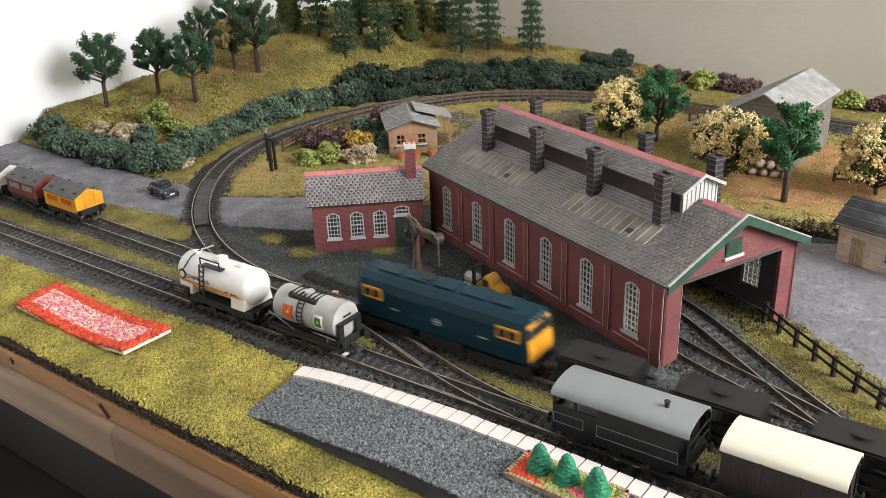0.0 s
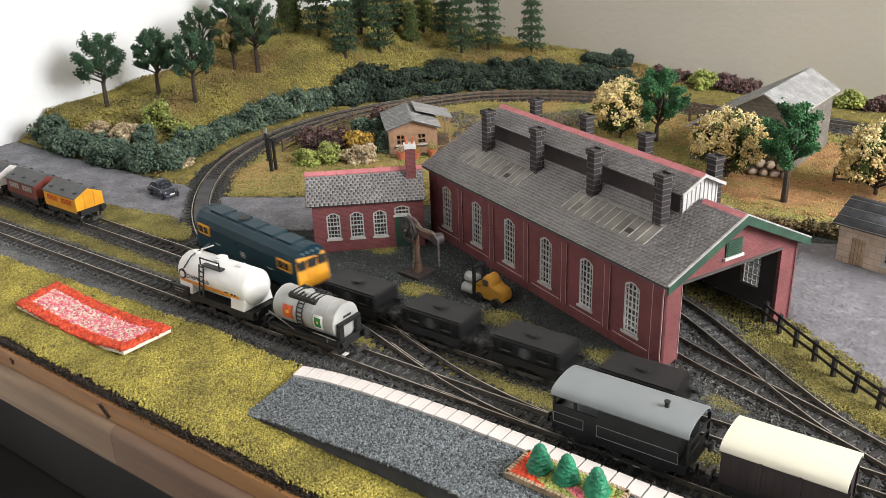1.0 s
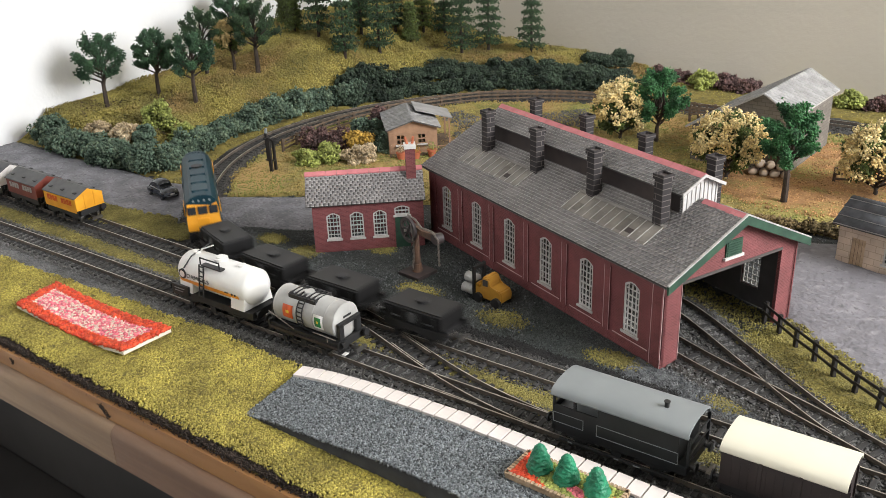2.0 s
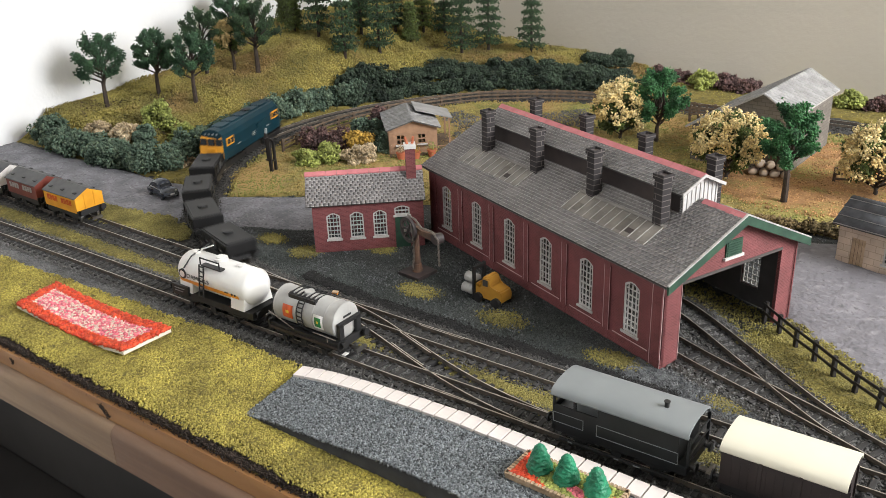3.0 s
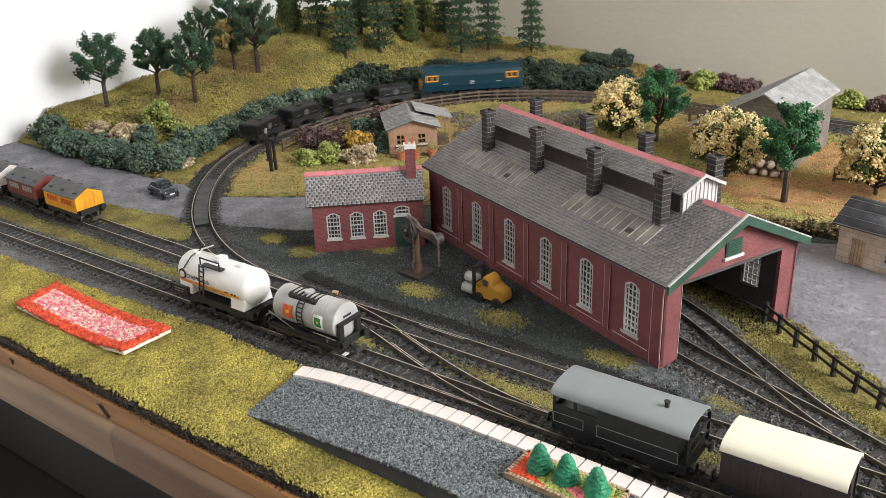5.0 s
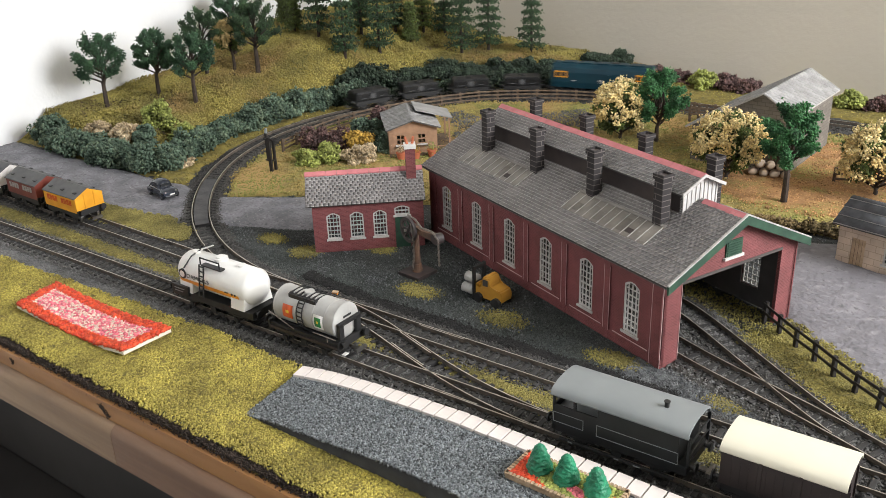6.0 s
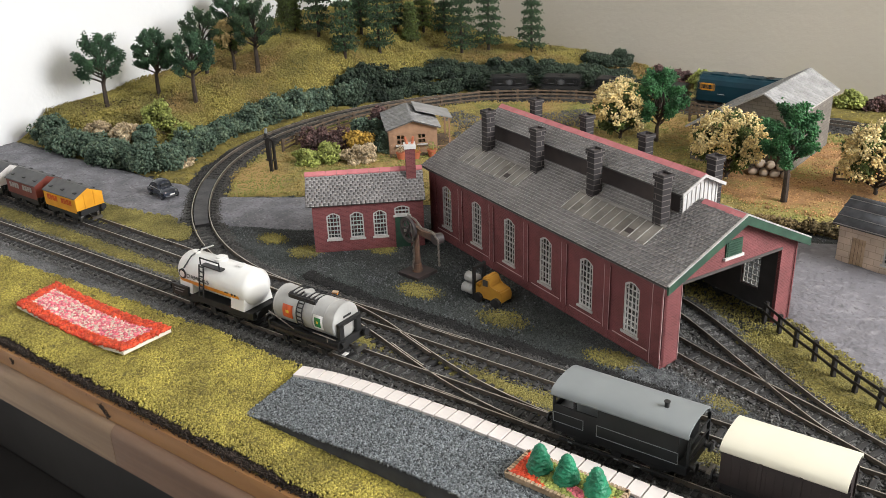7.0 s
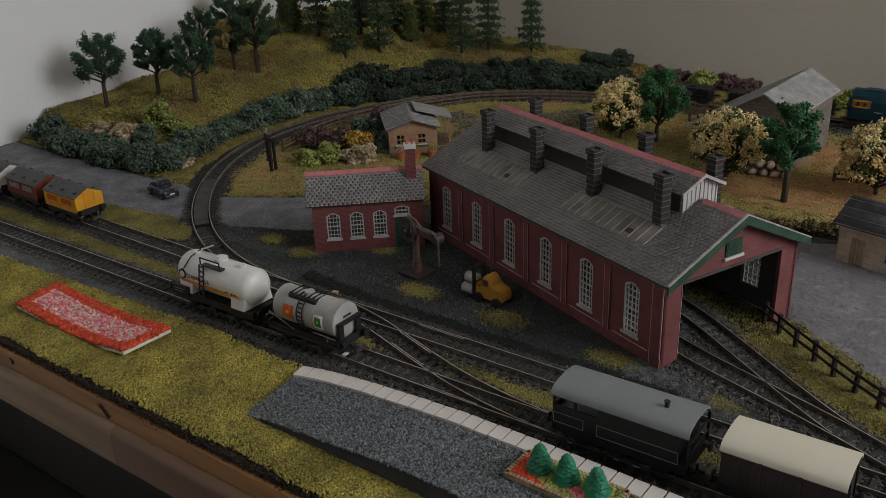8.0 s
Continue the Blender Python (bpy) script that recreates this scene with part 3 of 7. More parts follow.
def ground():
    def z(x, y):
        return 0.0009 * wave(x, y, 9.0, 5.0) + 0.0004 * wave(x, y, 60.0, 1.0) - 0.0012
    field("ground", -0.66, 1.3, -0.181, 0.884, 0.008, z, "gravel", "grey model gravel laid over the baseboard", "gravel")
    patch("road_crossing", ROAD_LEFT, 0.0016, "tarmac", "flat grey tarmac road crossing the track", "road", 0.002, seed=3.0)
    patch("road_yard", TARMAC_RIGHT, 0.0016, "yard_tarmac_lit", "worn grey tarmac yard with pale scuffs, lightened for the window light", "road", 0.003, seed=4.0)
    patch("grass_front", FRONT_GRASS, 0.0022, "turf", "yellow green flock grass along the layout edge", "grass", 0.0025, seed=1.0)
    patch("grass_between_tracks", MID_GRASS, 0.0014, "turf", "yellow green flock grass between the tracks", "grass", 0.006, seed=2.0)
    patch("grass_verge", VERGE, 0.003, "turf", "yellow green flock verge beside the road", "grass", 0.004, seed=6.0)
    patch("grass_inner", INNER_GRASS, 0.0022, "inner_turf", "tan and olive scatter grass inside the loop", "grass", 0.004, seed=7.0)
    patch("grass_outer", OUTER_VERGE, 0.0016, "hill_turf", "olive scatter grass outside the loop", "grass", 0.005, seed=8.0)
    patch("earth_yard", EARTH, 0.0032, "earth", "orange brown sandy earth around the barn", "earth", 0.008, seed=9.0)
    patch("grass_by_shed", RIGHT_VERGE, 0.0024, "turf", "yellow green flock grass along the black fence", "grass", 0.006, seed=10.0)
    field("hillside", -0.668, 0.30, 0.08, 0.884, 0.006, lambda x, y: hill(x, y) - 0.002, "hill_turf",
          "grassy olive hillside of textured scatter in the corner", "hill", keep=lambda x, y: hill(x, y) > 0.0005)
    for poly, n, zz, size, mat, seed, lab in (
            (FRONT_SEEN, 170000, 0.0029, 0.00090, "turf_tuft", 1.0, "short yellow green flock fibres"),
            (MID_GRASS, 24000, 0.0018, 0.00078, "weed", 2.0, "short yellow green flock fibres"),
            (VERGE, 24000, 0.0038, 0.00085, "weed", 6.0, "short yellow green flock fibres"),
            (INNER_GRASS, 110000, 0.0030, 0.0013, "inner_tuft", 7.0, "olive and straw coloured scatter"),
            (OUTER_VERGE, 30000, 0.0024, 0.0014, "hill_tuft", 8.0, "olive and straw coloured scatter"),
            (EARTH, 22000, 0.0038, 0.0011, "earth_tuft", 9.0, "orange brown sandy crumbs"),
            (RIGHT_VERGE, 30000, 0.0030, 0.00085, "weed", 10.0, "short yellow green flock fibres"),
            (SHED_GRASS, 15000, 0.0012, 0.00075, "weed", 11.0, "short yellow green flock fibres")):
        tufts("grass_fibres", poly, n, zz - 0.0008, size, mat, lab, seed, ragged=0.002 if poly is FRONT_SEEN else 0.005)
    x, y = rng.uniform(-0.665, 0.1, 170000), rng.uniform(0.12, 0.88, 170000)
    h = hill(x, y)
    ok = h > 0.004
    lump = np.clip(wave(x, y, 8.0, 3.0) + 0.6 * wave(x, y, 26.0, 1.0), 0, 1) * 0.006
    me = scatter("grass_fibres", np.stack([x, y, h - 0.0015 + lump * rng.uniform(0, 1, len(x))], 1)[ok], 0.00155, (TETRA_V, TETRA_F))
    tagged(part("grass_fibres", me, "hill_tuft"), "olive and straw coloured scatter on the hillside", "grass", kind="stuff")
    n = 120000
    x, y = rng.uniform(-0.22, 0.47, n), rng.uniform(0.012, 0.20, n)
    ok = (y < 0.055 + np.clip(0.3 - x, 0, 1) * 0.45) & ~inside(ROAD_LEFT, x, y) & ~inside(TARMAC_RIGHT, x, y)
    me = scatter("yard_gravel", np.stack([x, y, np.full(n, -0.0007)], 1)[ok], 0.00066, (TETRA_V, TETRA_F))
    tagged(part("yard_gravel", me, "yard_stone"), "loose dark grey gravel over the yard", "gravel", kind="stuff")
    n = 26000
    x, y = rng.uniform(-0.20, 0.20, n), rng.uniform(0.03, 0.16, n)
    ok = (wave(x, y, 7.0, 2.0) + 0.5 * wave(x, y, 24.0, 5.0) + rng.normal(0, 0.5, n) > 0.25 + np.clip(0.075 - y, 0, 1) * 18) & (y < 0.055 + np.clip(0.3 - x, 0, 1) * 0.45) & ~inside(ROAD_LEFT, x, y)
    me = scatter("yard_gravel", np.stack([x, y, np.full(n, -0.0005)], 1)[ok], 0.00072)
    tagged(part("yard_gravel", me, "ballast_grey"), "scattered blue grey chippings over the yard", "gravel", kind="stuff")
    n = 42000
    x, y = rng.uniform(-0.50, 0.13, n), rng.normal(-0.085, 0.0085, n)
    pale = x + rng.normal(0, 0.03, n) < -0.045
    for mask, mat, lab in ((pale, "gravel_pale", "loose pale grey gravel beside the front line"), (~pale, "track_dirt", "loose brown grey gravel beside the front line")):
        me = scatter("track_gravel", np.stack([x, y, np.full(n, 0.0004)], 1)[mask], 0.00092, (TETRA_V, TETRA_F))
        tagged(part("track_gravel", me, mat), lab, "gravel", kind="stuff")
    x, y = rng.uniform(-0.665, 0.0, 26000), rng.uniform(0.15, 0.88, 26000)
    h = hill(x, y)
    ok = (h > 0.004) & (wave(x, y, 5.0, 6.0) + 0.7 * wave(x, y, 17.0, 2.0) > 0.42)
    me = scatter("undergrowth", np.stack([x, y, h + rng.uniform(0, 0.005, len(x))], 1)[ok], 0.0021, (LEAF_V, LEAF_F))
    tagged(part("undergrowth", me, "undergrowth"), "patches of brown undergrowth on the hillside", "undergrowth", kind="stuff")
    n = 26000
    x, y = rng.uniform(0.285, 0.46, n), rng.uniform(0.012, 0.062, n)
    ok = (y < 0.062 - np.clip(x - 0.33, 0, 1) * 0.36 + 0.004 * wave(x, y, 30.0, 2.0)) & (y > 0.016)
    me = scatter("track_gravel", np.stack([x, y, np.full(n, -0.0003)], 1)[ok], 0.00095, (TETRA_V, TETRA_F))
    tagged(part("track_gravel", me, "ballast_grey"), "loose blue grey gravel between shed and line", "gravel", kind="stuff")
    for poly, n in ((POINTS_LEFT, 9000), (POINTS_RIGHT, 26000), (VAN_GRASS, 5000)):
        tufts("grass_fibres", poly, n, 0.0016, 0.00075, "weed", "yellow green flock fibres growing between the points", 12.0)
    n = 26000
    x = rng.uniform(-0.02, 0.33, n)
    y = 0.0275 + np.clip(0.06 - x, 0, 1) * 0.12 + 0.0022 * wave(x, 0.0 * x, 22.0, 3.0) + rng.normal(0, 0.0032, n)
    me = scatter("track_shoulder", np.stack([x, y, rng.uniform(-0.0006, 0.0006, n)], 1), 0.0008, (TETRA_V, TETRA_F))
    tagged(part("track_shoulder", me, "soil_black"), "near black ballast shoulder beside the yard", "ballast", kind="stuff")
    n = 9000
    x, y = fill_points(GARDEN_PATH, n, 0.006, 5.0)
    me = scatter("path_gravel", np.stack([x, y, np.full(len(x), 0.0034)], 1), 0.0011, (TETRA_V, TETRA_F))
    tagged(part("path_gravel", me, "ballast"), "grey gravel path through the garden grass", "gravel", kind="stuff")
    # weeds in the yard
    for cx, cy, rx, ry in ((0.085, 0.063, 0.018, 0.011), (0.173, 0.0585, 0.020, 0.012), (0.272, 0.050, 0.018, 0.010), (0.360, 0.038, 0.013, 0.009),
                           (-0.105, 0.078, 0.014, 0.010), (-0.056, 0.071, 0.014, 0.012), (0.00, 0.115, 0.016, 0.010)):
        n = 800
        a, r = rng.uniform(0, 6.28, n), np.sqrt(rng.uniform(0, 1, n)) * (1 + 0.25 * rng.normal(size=n))
        me = scatter("weeds", np.stack([cx + rx * r * np.cos(a), cy + ry * r * np.sin(a), np.full(n, 0.0001)], 1), 0.00085, (TETRA_V, TETRA_F))
        tagged(part("weeds", me, "weed"), "patch of yellow green flock weeds on gravel", "weeds", kind="stuff")


# ---------------------------------------------------------------- tracks
def line_points(p, q, step=0.02):
    n = max(2, int(math.dist(p, q) / step))
    return [(p[0] + (q[0] - p[0]) * i / n, p[1] + (q[1] - p[1]) * i / n) for i in range(n + 1)]


def bend(p, q, r, s, n=24):
    """Cubic Bezier from p to s."""
    out = []
    for i in range(n + 1):
        t = i / n
        w = ((1 - t) ** 3, 3 * t * (1 - t) ** 2, 3 * t * t * (1 - t), t ** 3)
        out.append(tuple(sum(w[k] * c[j] for k, c in enumerate((p, q, r, s))) for j in (0, 1)))
    return out


def rail_mesh(pts, off, z0=ZB - 0.0004):
    prof = [(-0.0009, z0), (0.0009, z0), (0.0003, z0 + 0.0007), (0.00045, ZR - 0.0005), (0.00045, ZR), (-0.00045, ZR), (-0.00045, ZR - 0.0005), (-0.0003, z0 + 0.0007)]
    p = np.array(pts)
    t = np.gradient(p, axis=0)
    t /= np.linalg.norm(t, axis=1)[:, None]
    nrm = np.stack([-t[:, 1], t[:, 0]], 1)
    v = np.array([[(*(p[i] + nrm[i] * (off + u)), w) for u, w in prof] for i in range(len(p))]).reshape(-1, 3)
    k, f = len(prof), []
    for i in range(len(p) - 1):
        for j in range(k):
            f.append((i * k + j, i * k + (j + 1) % k, (i + 1) * k + (j + 1) % k, (i + 1) * k + j))
    me = mesh_np("rail", v, f)
    me.materials.append(M["rail"])
    me.materials.append(M["rail_side"])
    me.polygons.foreach_set("material_index", [0 if i % k == 4 else 1 for i in range(len(f))])
    return me


SLEEPER = None


def track(label, pts, dz=0.0, pitch=0.0088, ballast=True, sleeper_from=0.0, sleeper_to=9.0, dark=False, density=1.0, ballast_mat=""):
    global SLEEPER
    if SLEEPER is None:
        bm = bmesh.new()
        box(bm, -0.0017, 0.0017, -0.0155, 0.0155, 0, 0.0035, bevel=0.0003)
        for y in (-0.0105, -0.0068, 0.0068, 0.0105):
            box(bm, -0.0009, 0.0009, y - 0.0009, y + 0.0009, 0.0035, 0.0043)
        SLEEPER = bpy.data.meshes.new("sleeper")
        bm.to_mesh(SLEEPER)
        bm.free()
        SLEEPER.materials.append(M["sleeper"])
    tr = empty("railway_track", Matrix(), label, "track", "tracks of the layout", "structure")
    for off in (-0.0087, 0.0087):
        tagged(new("rail", rail_mesh(pts, off))).parent = tr
    p = np.array(pts)
    seg = np.linalg.norm(np.diff(p, axis=0), axis=1)
    cum = np.concatenate([[0], np.cumsum(seg)])
    s = np.arange(0.004, cum[-1], pitch)
    s = s[(s >= sleeper_from) & (s <= sleeper_to)]
    x, y = np.interp(s, cum, p[:, 0]), np.interp(s, cum, p[:, 1])
    e = 0.004
    hx, hy = np.interp(s + e, cum, p[:, 0]) - np.interp(s - e, cum, p[:, 0]), np.interp(s + e, cum, p[:, 1]) - np.interp(s - e, cum, p[:, 1])
    for k in range(len(s)):
        ob = new("sleeper", SLEEPER)
        ob.parent = tr
        ob.matrix_basis = pose(x[k], y[k], dz, 0, 0, math.degrees(math.atan2(hy[k], hx[k])))
    if ballast:
        tan = np.gradient(p, axis=0)
        tan /= np.linalg.norm(tan, axis=1)[:, None]
        nrm = np.stack([-tan[:, 1], tan[:, 0]], 1)
        rows = ((-0.027, -0.0020), (-0.0175, 0.0018), (0.0175, 0.0018), (0.027, -0.0020))
        v = np.array([[(*(p[i] + nrm[i] * w), z + dz * 0.3) for w, z in rows] for i in range(len(p))]).reshape(-1, 3)
        f = [(i * 4 + j, i * 4 + j + 1, i * 4 + j + 5, i * 4 + j + 4) for i in range(len(p) - 1) for j in range(3)]
        part("ballast_bed", mesh_np("ballast_bed", v, f), "ballast_bed", tr)
        n = int(cum[-1] * 34000 * density)
        u = rng.uniform(0, cum[-1], n)
        u = u[np.interp(u, cum, p[:, 0]) < 0.52]
        n = len(u)
        w = rng.normal(0, 0.0125, n)
        bx, by = np.interp(u, cum, p[:, 0]), np.interp(u, cum, p[:, 1])
        tx, ty = np.interp(u + e, cum, p[:, 0]) - np.interp(u - e, cum, p[:, 0]), np.interp(u + e, cum, p[:, 1]) - np.interp(u - e, cum, p[:, 1])
        l = np.hypot(tx, ty) + 1e-9
        z = np.where(np.abs(w) < 0.0175, 0.0023, 0.0023 - np.clip(np.abs(w) - 0.0175, 0, 0.02) * 0.30) + rng.uniform(-0.0006, 0.0003, n)
        me = scatter("ballast", np.stack([bx - ty / l * w, by + tx / l * w, z], 1), 0.00088, (TETRA_V, TETRA_F))
        tagged(part("ballast", me, ballast_mat or ("ballast_dark" if dark else "ballast")), "loose grey ballast stones along the track", "ballast", kind="stuff")
    return tr


def check_rails(cross):
    """Short guard rails inside the running rails, opposite each crossing of the two lines."""
    e = empty("check_rail_set", Matrix(), "short weathered guard rails of the crossover", "guard rails", kind="structure")
    for x0, x1, y in ((0.130, 0.172, 0.0070), (0.185, 0.228, -0.0588)):
        tagged(new("check_rail", rail_mesh(line_points((x0, y), (x1, y)), 0.0))).parent = e
    for i0, i1, off in ((9, 13, 0.0070), (10, 14, -0.0070)):
        tagged(new("check_rail", rail_mesh(cross[i0:i1 + 1], off))).parent = e


def tracks():
    lab = "weathered steel rails on black plastic sleepers"
    track(lab, line_points((-0.665, t1(-0.665)), (1.2, t1(1.2))))
    track(lab, line_points((-0.665, 0.0075), (-0.06, 0.0)) + line_points((-0.05, 0.0), (1.2, 0.0)), dark=True)
    loop = [route(i * 0.012)[:2] for i in range(0, 160)]
    track("weathered rails of the loop curving round the garden", loop, dz=-0.0004, sleeper_from=0.13, dark=True)
    cross = bend((0.035, 0.0), (0.12, 0.0), (0.170, t1(0.170)), (0.300, t1(0.300)))
    track(lab, cross, dz=-0.0006, ballast=False, sleeper_from=0.06, sleeper_to=0.205)
    check_rails(cross)
    # the two roads out of the engine shed join beside the black fence
    u, n = Vector((math.cos(radians(-22.3)), math.sin(radians(-22.3)))), Vector((math.sin(radians(22.3)), math.cos(radians(22.3))))
    c = Vector((0.3058, 0.0551))
    a0, a1 = c + n * 0.032 - u * 0.30, c + n * 0.0275 + u * 0.005
    b0, b1 = c + n * 0.080 - u * 0.30, c + n * 0.0745 - u * 0.06
    j = Vector((0.457, 0.028))
    t = Vector((math.cos(radians(-25)), math.sin(radians(-25))))
    tail = bend(j, j + t * 0.05, Vector((0.56, 0.005)), Vector((0.70, 0.002)))[1:]
    track("dark rails of the left engine shed road", line_points(a0, a1)[:-1] + bend(a1, a1 + u * 0.04, j - t * 0.05, j) + tail, ballast_mat="ballast", density=1.2)
    track("dark rails of the right engine shed road", line_points(b0, b1)[:-1] + bend(b1, b1 + u * 0.03, Vector((0.387, 0.066)), Vector((0.430, 0.0410))), dz=-0.0006, ballast_mat="ballast", density=1.0)


# ---------------------------------------------------------------- buildings
def arch_points(x0, x1, z1, rise, n=6):
    out = []
    for i in range(n + 1):
        t = i / n
        out.append((x0 + (x1 - x0) * t, z1 - rise + rise * math.sin(math.pi * t)))
    return out


def wall_with_openings(bm, length, height, thick, openings, m):
    """A wall from x=0 to length, y=0 (outside) to thick; openings: x0, x1, z0, z1, rise."""
    x = 0.0
    for x0, x1, z0, z1, rise in sorted(openings):
        if x0 > x:
            prism(bm, [(x, 0), (x0, 0), (x0, height), (x, height)], "y", 0, thick, m)
        if z0 > 0:
            prism(bm, [(x0, 0), (x1, 0), (x1, z0), (x0, z0)], "y", 0, thick, m)
        prism(bm, [(x1, height), (x0, height)] + arch_points(x0, x1, z1, rise), "y", 0, thick, m)
        x = x1
    prism(bm, [(x, 0), (length, 0), (length, height), (x, height)], "y", 0, thick, m)
    bmesh.ops.remove_doubles(bm, verts=bm.verts, dist=1e-6)


def arched_window(parent, m, x0, x1, z0, z1, rise, cols, rows, bar=0.0007, frame_w=0.0013, sill=True, mat="window_white"):
    """Frame with glazing bars, panes behind, and a sill."""
    w = new("window")
    w.parent = parent
    w.matrix_basis = m
    w.empty_display_size = 0.005
    bm = bmesh.new()
    y0, y1 = 0.0003, 0.0014
    prism(bm, [(x0, z0), (x0 + frame_w, z0), (x0 + frame_w, z1 - rise), (x0, z1 - rise)], "y", y0, y1)
    prism(bm, [(x1 - frame_w, z0), (x1, z0), (x1, z1 - rise), (x1 - frame_w, z1 - rise)], "y", y0, y1)
    top = arch_points(x0, x1, z1, rise)
    inner = arch_points(x0 + frame_w, x1 - frame_w, z1 - frame_w, rise)
    for i in range(len(top) - 1):
        prism(bm, [top[i], top[i + 1], inner[i + 1], inner[i]], "y", y0, y1)
    box(bm, x0 + frame_w, x1 - frame_w, y0, y1, z0, z0 + frame_w)
    for c in range(1, cols):
        x = x0 + (x1 - x0) * c / cols
        box(bm, x - bar / 2, x + bar / 2, y0 + 0.0001, y1 - 0.0002, z0 + frame_w, z1 - rise * 0.25 if cols % 2 == 0 and c == cols // 2 else z1 - rise * 0.55)
    for r in range(1, rows):
        z = z0 + (z1 - rise * 0.4 - z0) * r / rows
        k = 1.7 if r == rows // 2 else 1.0
        box(bm, x0 + frame_w, x1 - frame_w, y0 + 0.00015, y1 - 0.00015, z - bar * k / 2, z + bar * k / 2)
    part("window_frame", bm, mat, w, "pale painted glazing bars")
    bm = bmesh.new()
    prism(bm, [(x1, z0), (x0, z0)] + arch_points(x0, x1, z1, rise), "y", y1 + 0.0002, y1 + 0.0006)
    part("pane", bm, "pane", w)
    if sill:
        part("window_sill", boxes((x0 - 0.0012, x1 + 0.0012, -0.0012, 0.0012, z0 - 0.0018, z0)), "window_white", w)
    return w


def slates(w, d, pitch_w=0.0039, pitch_d=0.0031, thick=0.0007):
    """Slates on a slope in its own plane: x along the eaves, y up the slope from 0 to d."""
    v, f = [], []
    rows = int(math.ceil(d / pitch_d))
    r = random.Random(5)
    for j in range(rows):
        y0, y1 = j * pitch_d, min((j + 1) * pitch_d + 0.0012, d)
        x = -pitch_w * 0.5 * (j % 2)
        while x < w:
            a, b = max(x, 0), min(x + pitch_w - 0.0006, w)
            if b - a > 0.0008:
                z = thick * (1 + r.uniform(-0.12, 0.2))
                k = len(v)
                v += [(a, y0, 0), (b, y0, 0), (b, y1, 0), (a, y1, 0), (a, y0, z), (b, y0, z), (b, y1, 0.0001), (a, y1, 0.0001)]
                f += [(k + 4, k + 5, k + 6, k + 7), (k, k + 1, k + 5, k + 4), (k, k + 4, k + 7, k + 3), (k + 1, k + 2, k + 6, k + 5)]
            x += pitch_w
    return mesh_np("slate_covering", v, f)


def slope(parent, m, w, d, mat="slate", thick=0.0016, thick_slate=0.0011, **kw):
    """A roof slope: a deck with slates on it. m: x along the eaves, y up the slope, z out of it."""
    deck = part("roof", boxes((0, w, 0, d, -thick, -0.0001)), "slate_gap", parent)
    deck.matrix_basis = m
    s = part("slate_covering", slates(w, d, thick=thick_slate, **kw), mat, deck)
    s.data.materials.append(M["slate_edge"])
    s.data.polygons.foreach_set("material_index", [1 if i % 4 == 1 else 0 for i in range(len(s.data.polygons))])
    s["kind"] = "stuff"
    return deck


def slope_pose(x0, y0, z0, ang, flip=False):
    """Slope rising from the eaves at (x0, y0, z0) towards +y (or -y when flipped) at ang degrees."""
    return pose(x0, y0, z0, ang, 0, 180 if flip else 0) if flip else pose(x0, y0, z0, ang)


def chimney_stack(parent, x, y, z0, z1, w=0.0085, mat="brick_dark"):
    bm = bmesh.new()
    box(bm, x - w / 2, x + w / 2, y - w / 2, y + w / 2, z0, z1 - 0.002)
    c = part("chimney", bm, mat, parent)
    bm = bmesh.new()
    t, k = 0.0012, w / 2 + 0.0010
    for a in ((-k, k, -k, -k + t), (-k, k, k - t, k), (-k, -k + t, -k + t, k - t), (k - t, k, -k + t, k - t)):
        box(bm, x + a[0], x + a[1], y + a[2], y + a[3], z1 - 0.004, z1)
    part("chimney_cap", bm, mat, c)
    return c


SHED = pose(0.3058, 0.0551, 0.0, 0, 0, -22.3)
SL, SW, SE, SA = 0.3105, 0.132, 0.0677, 0.1017


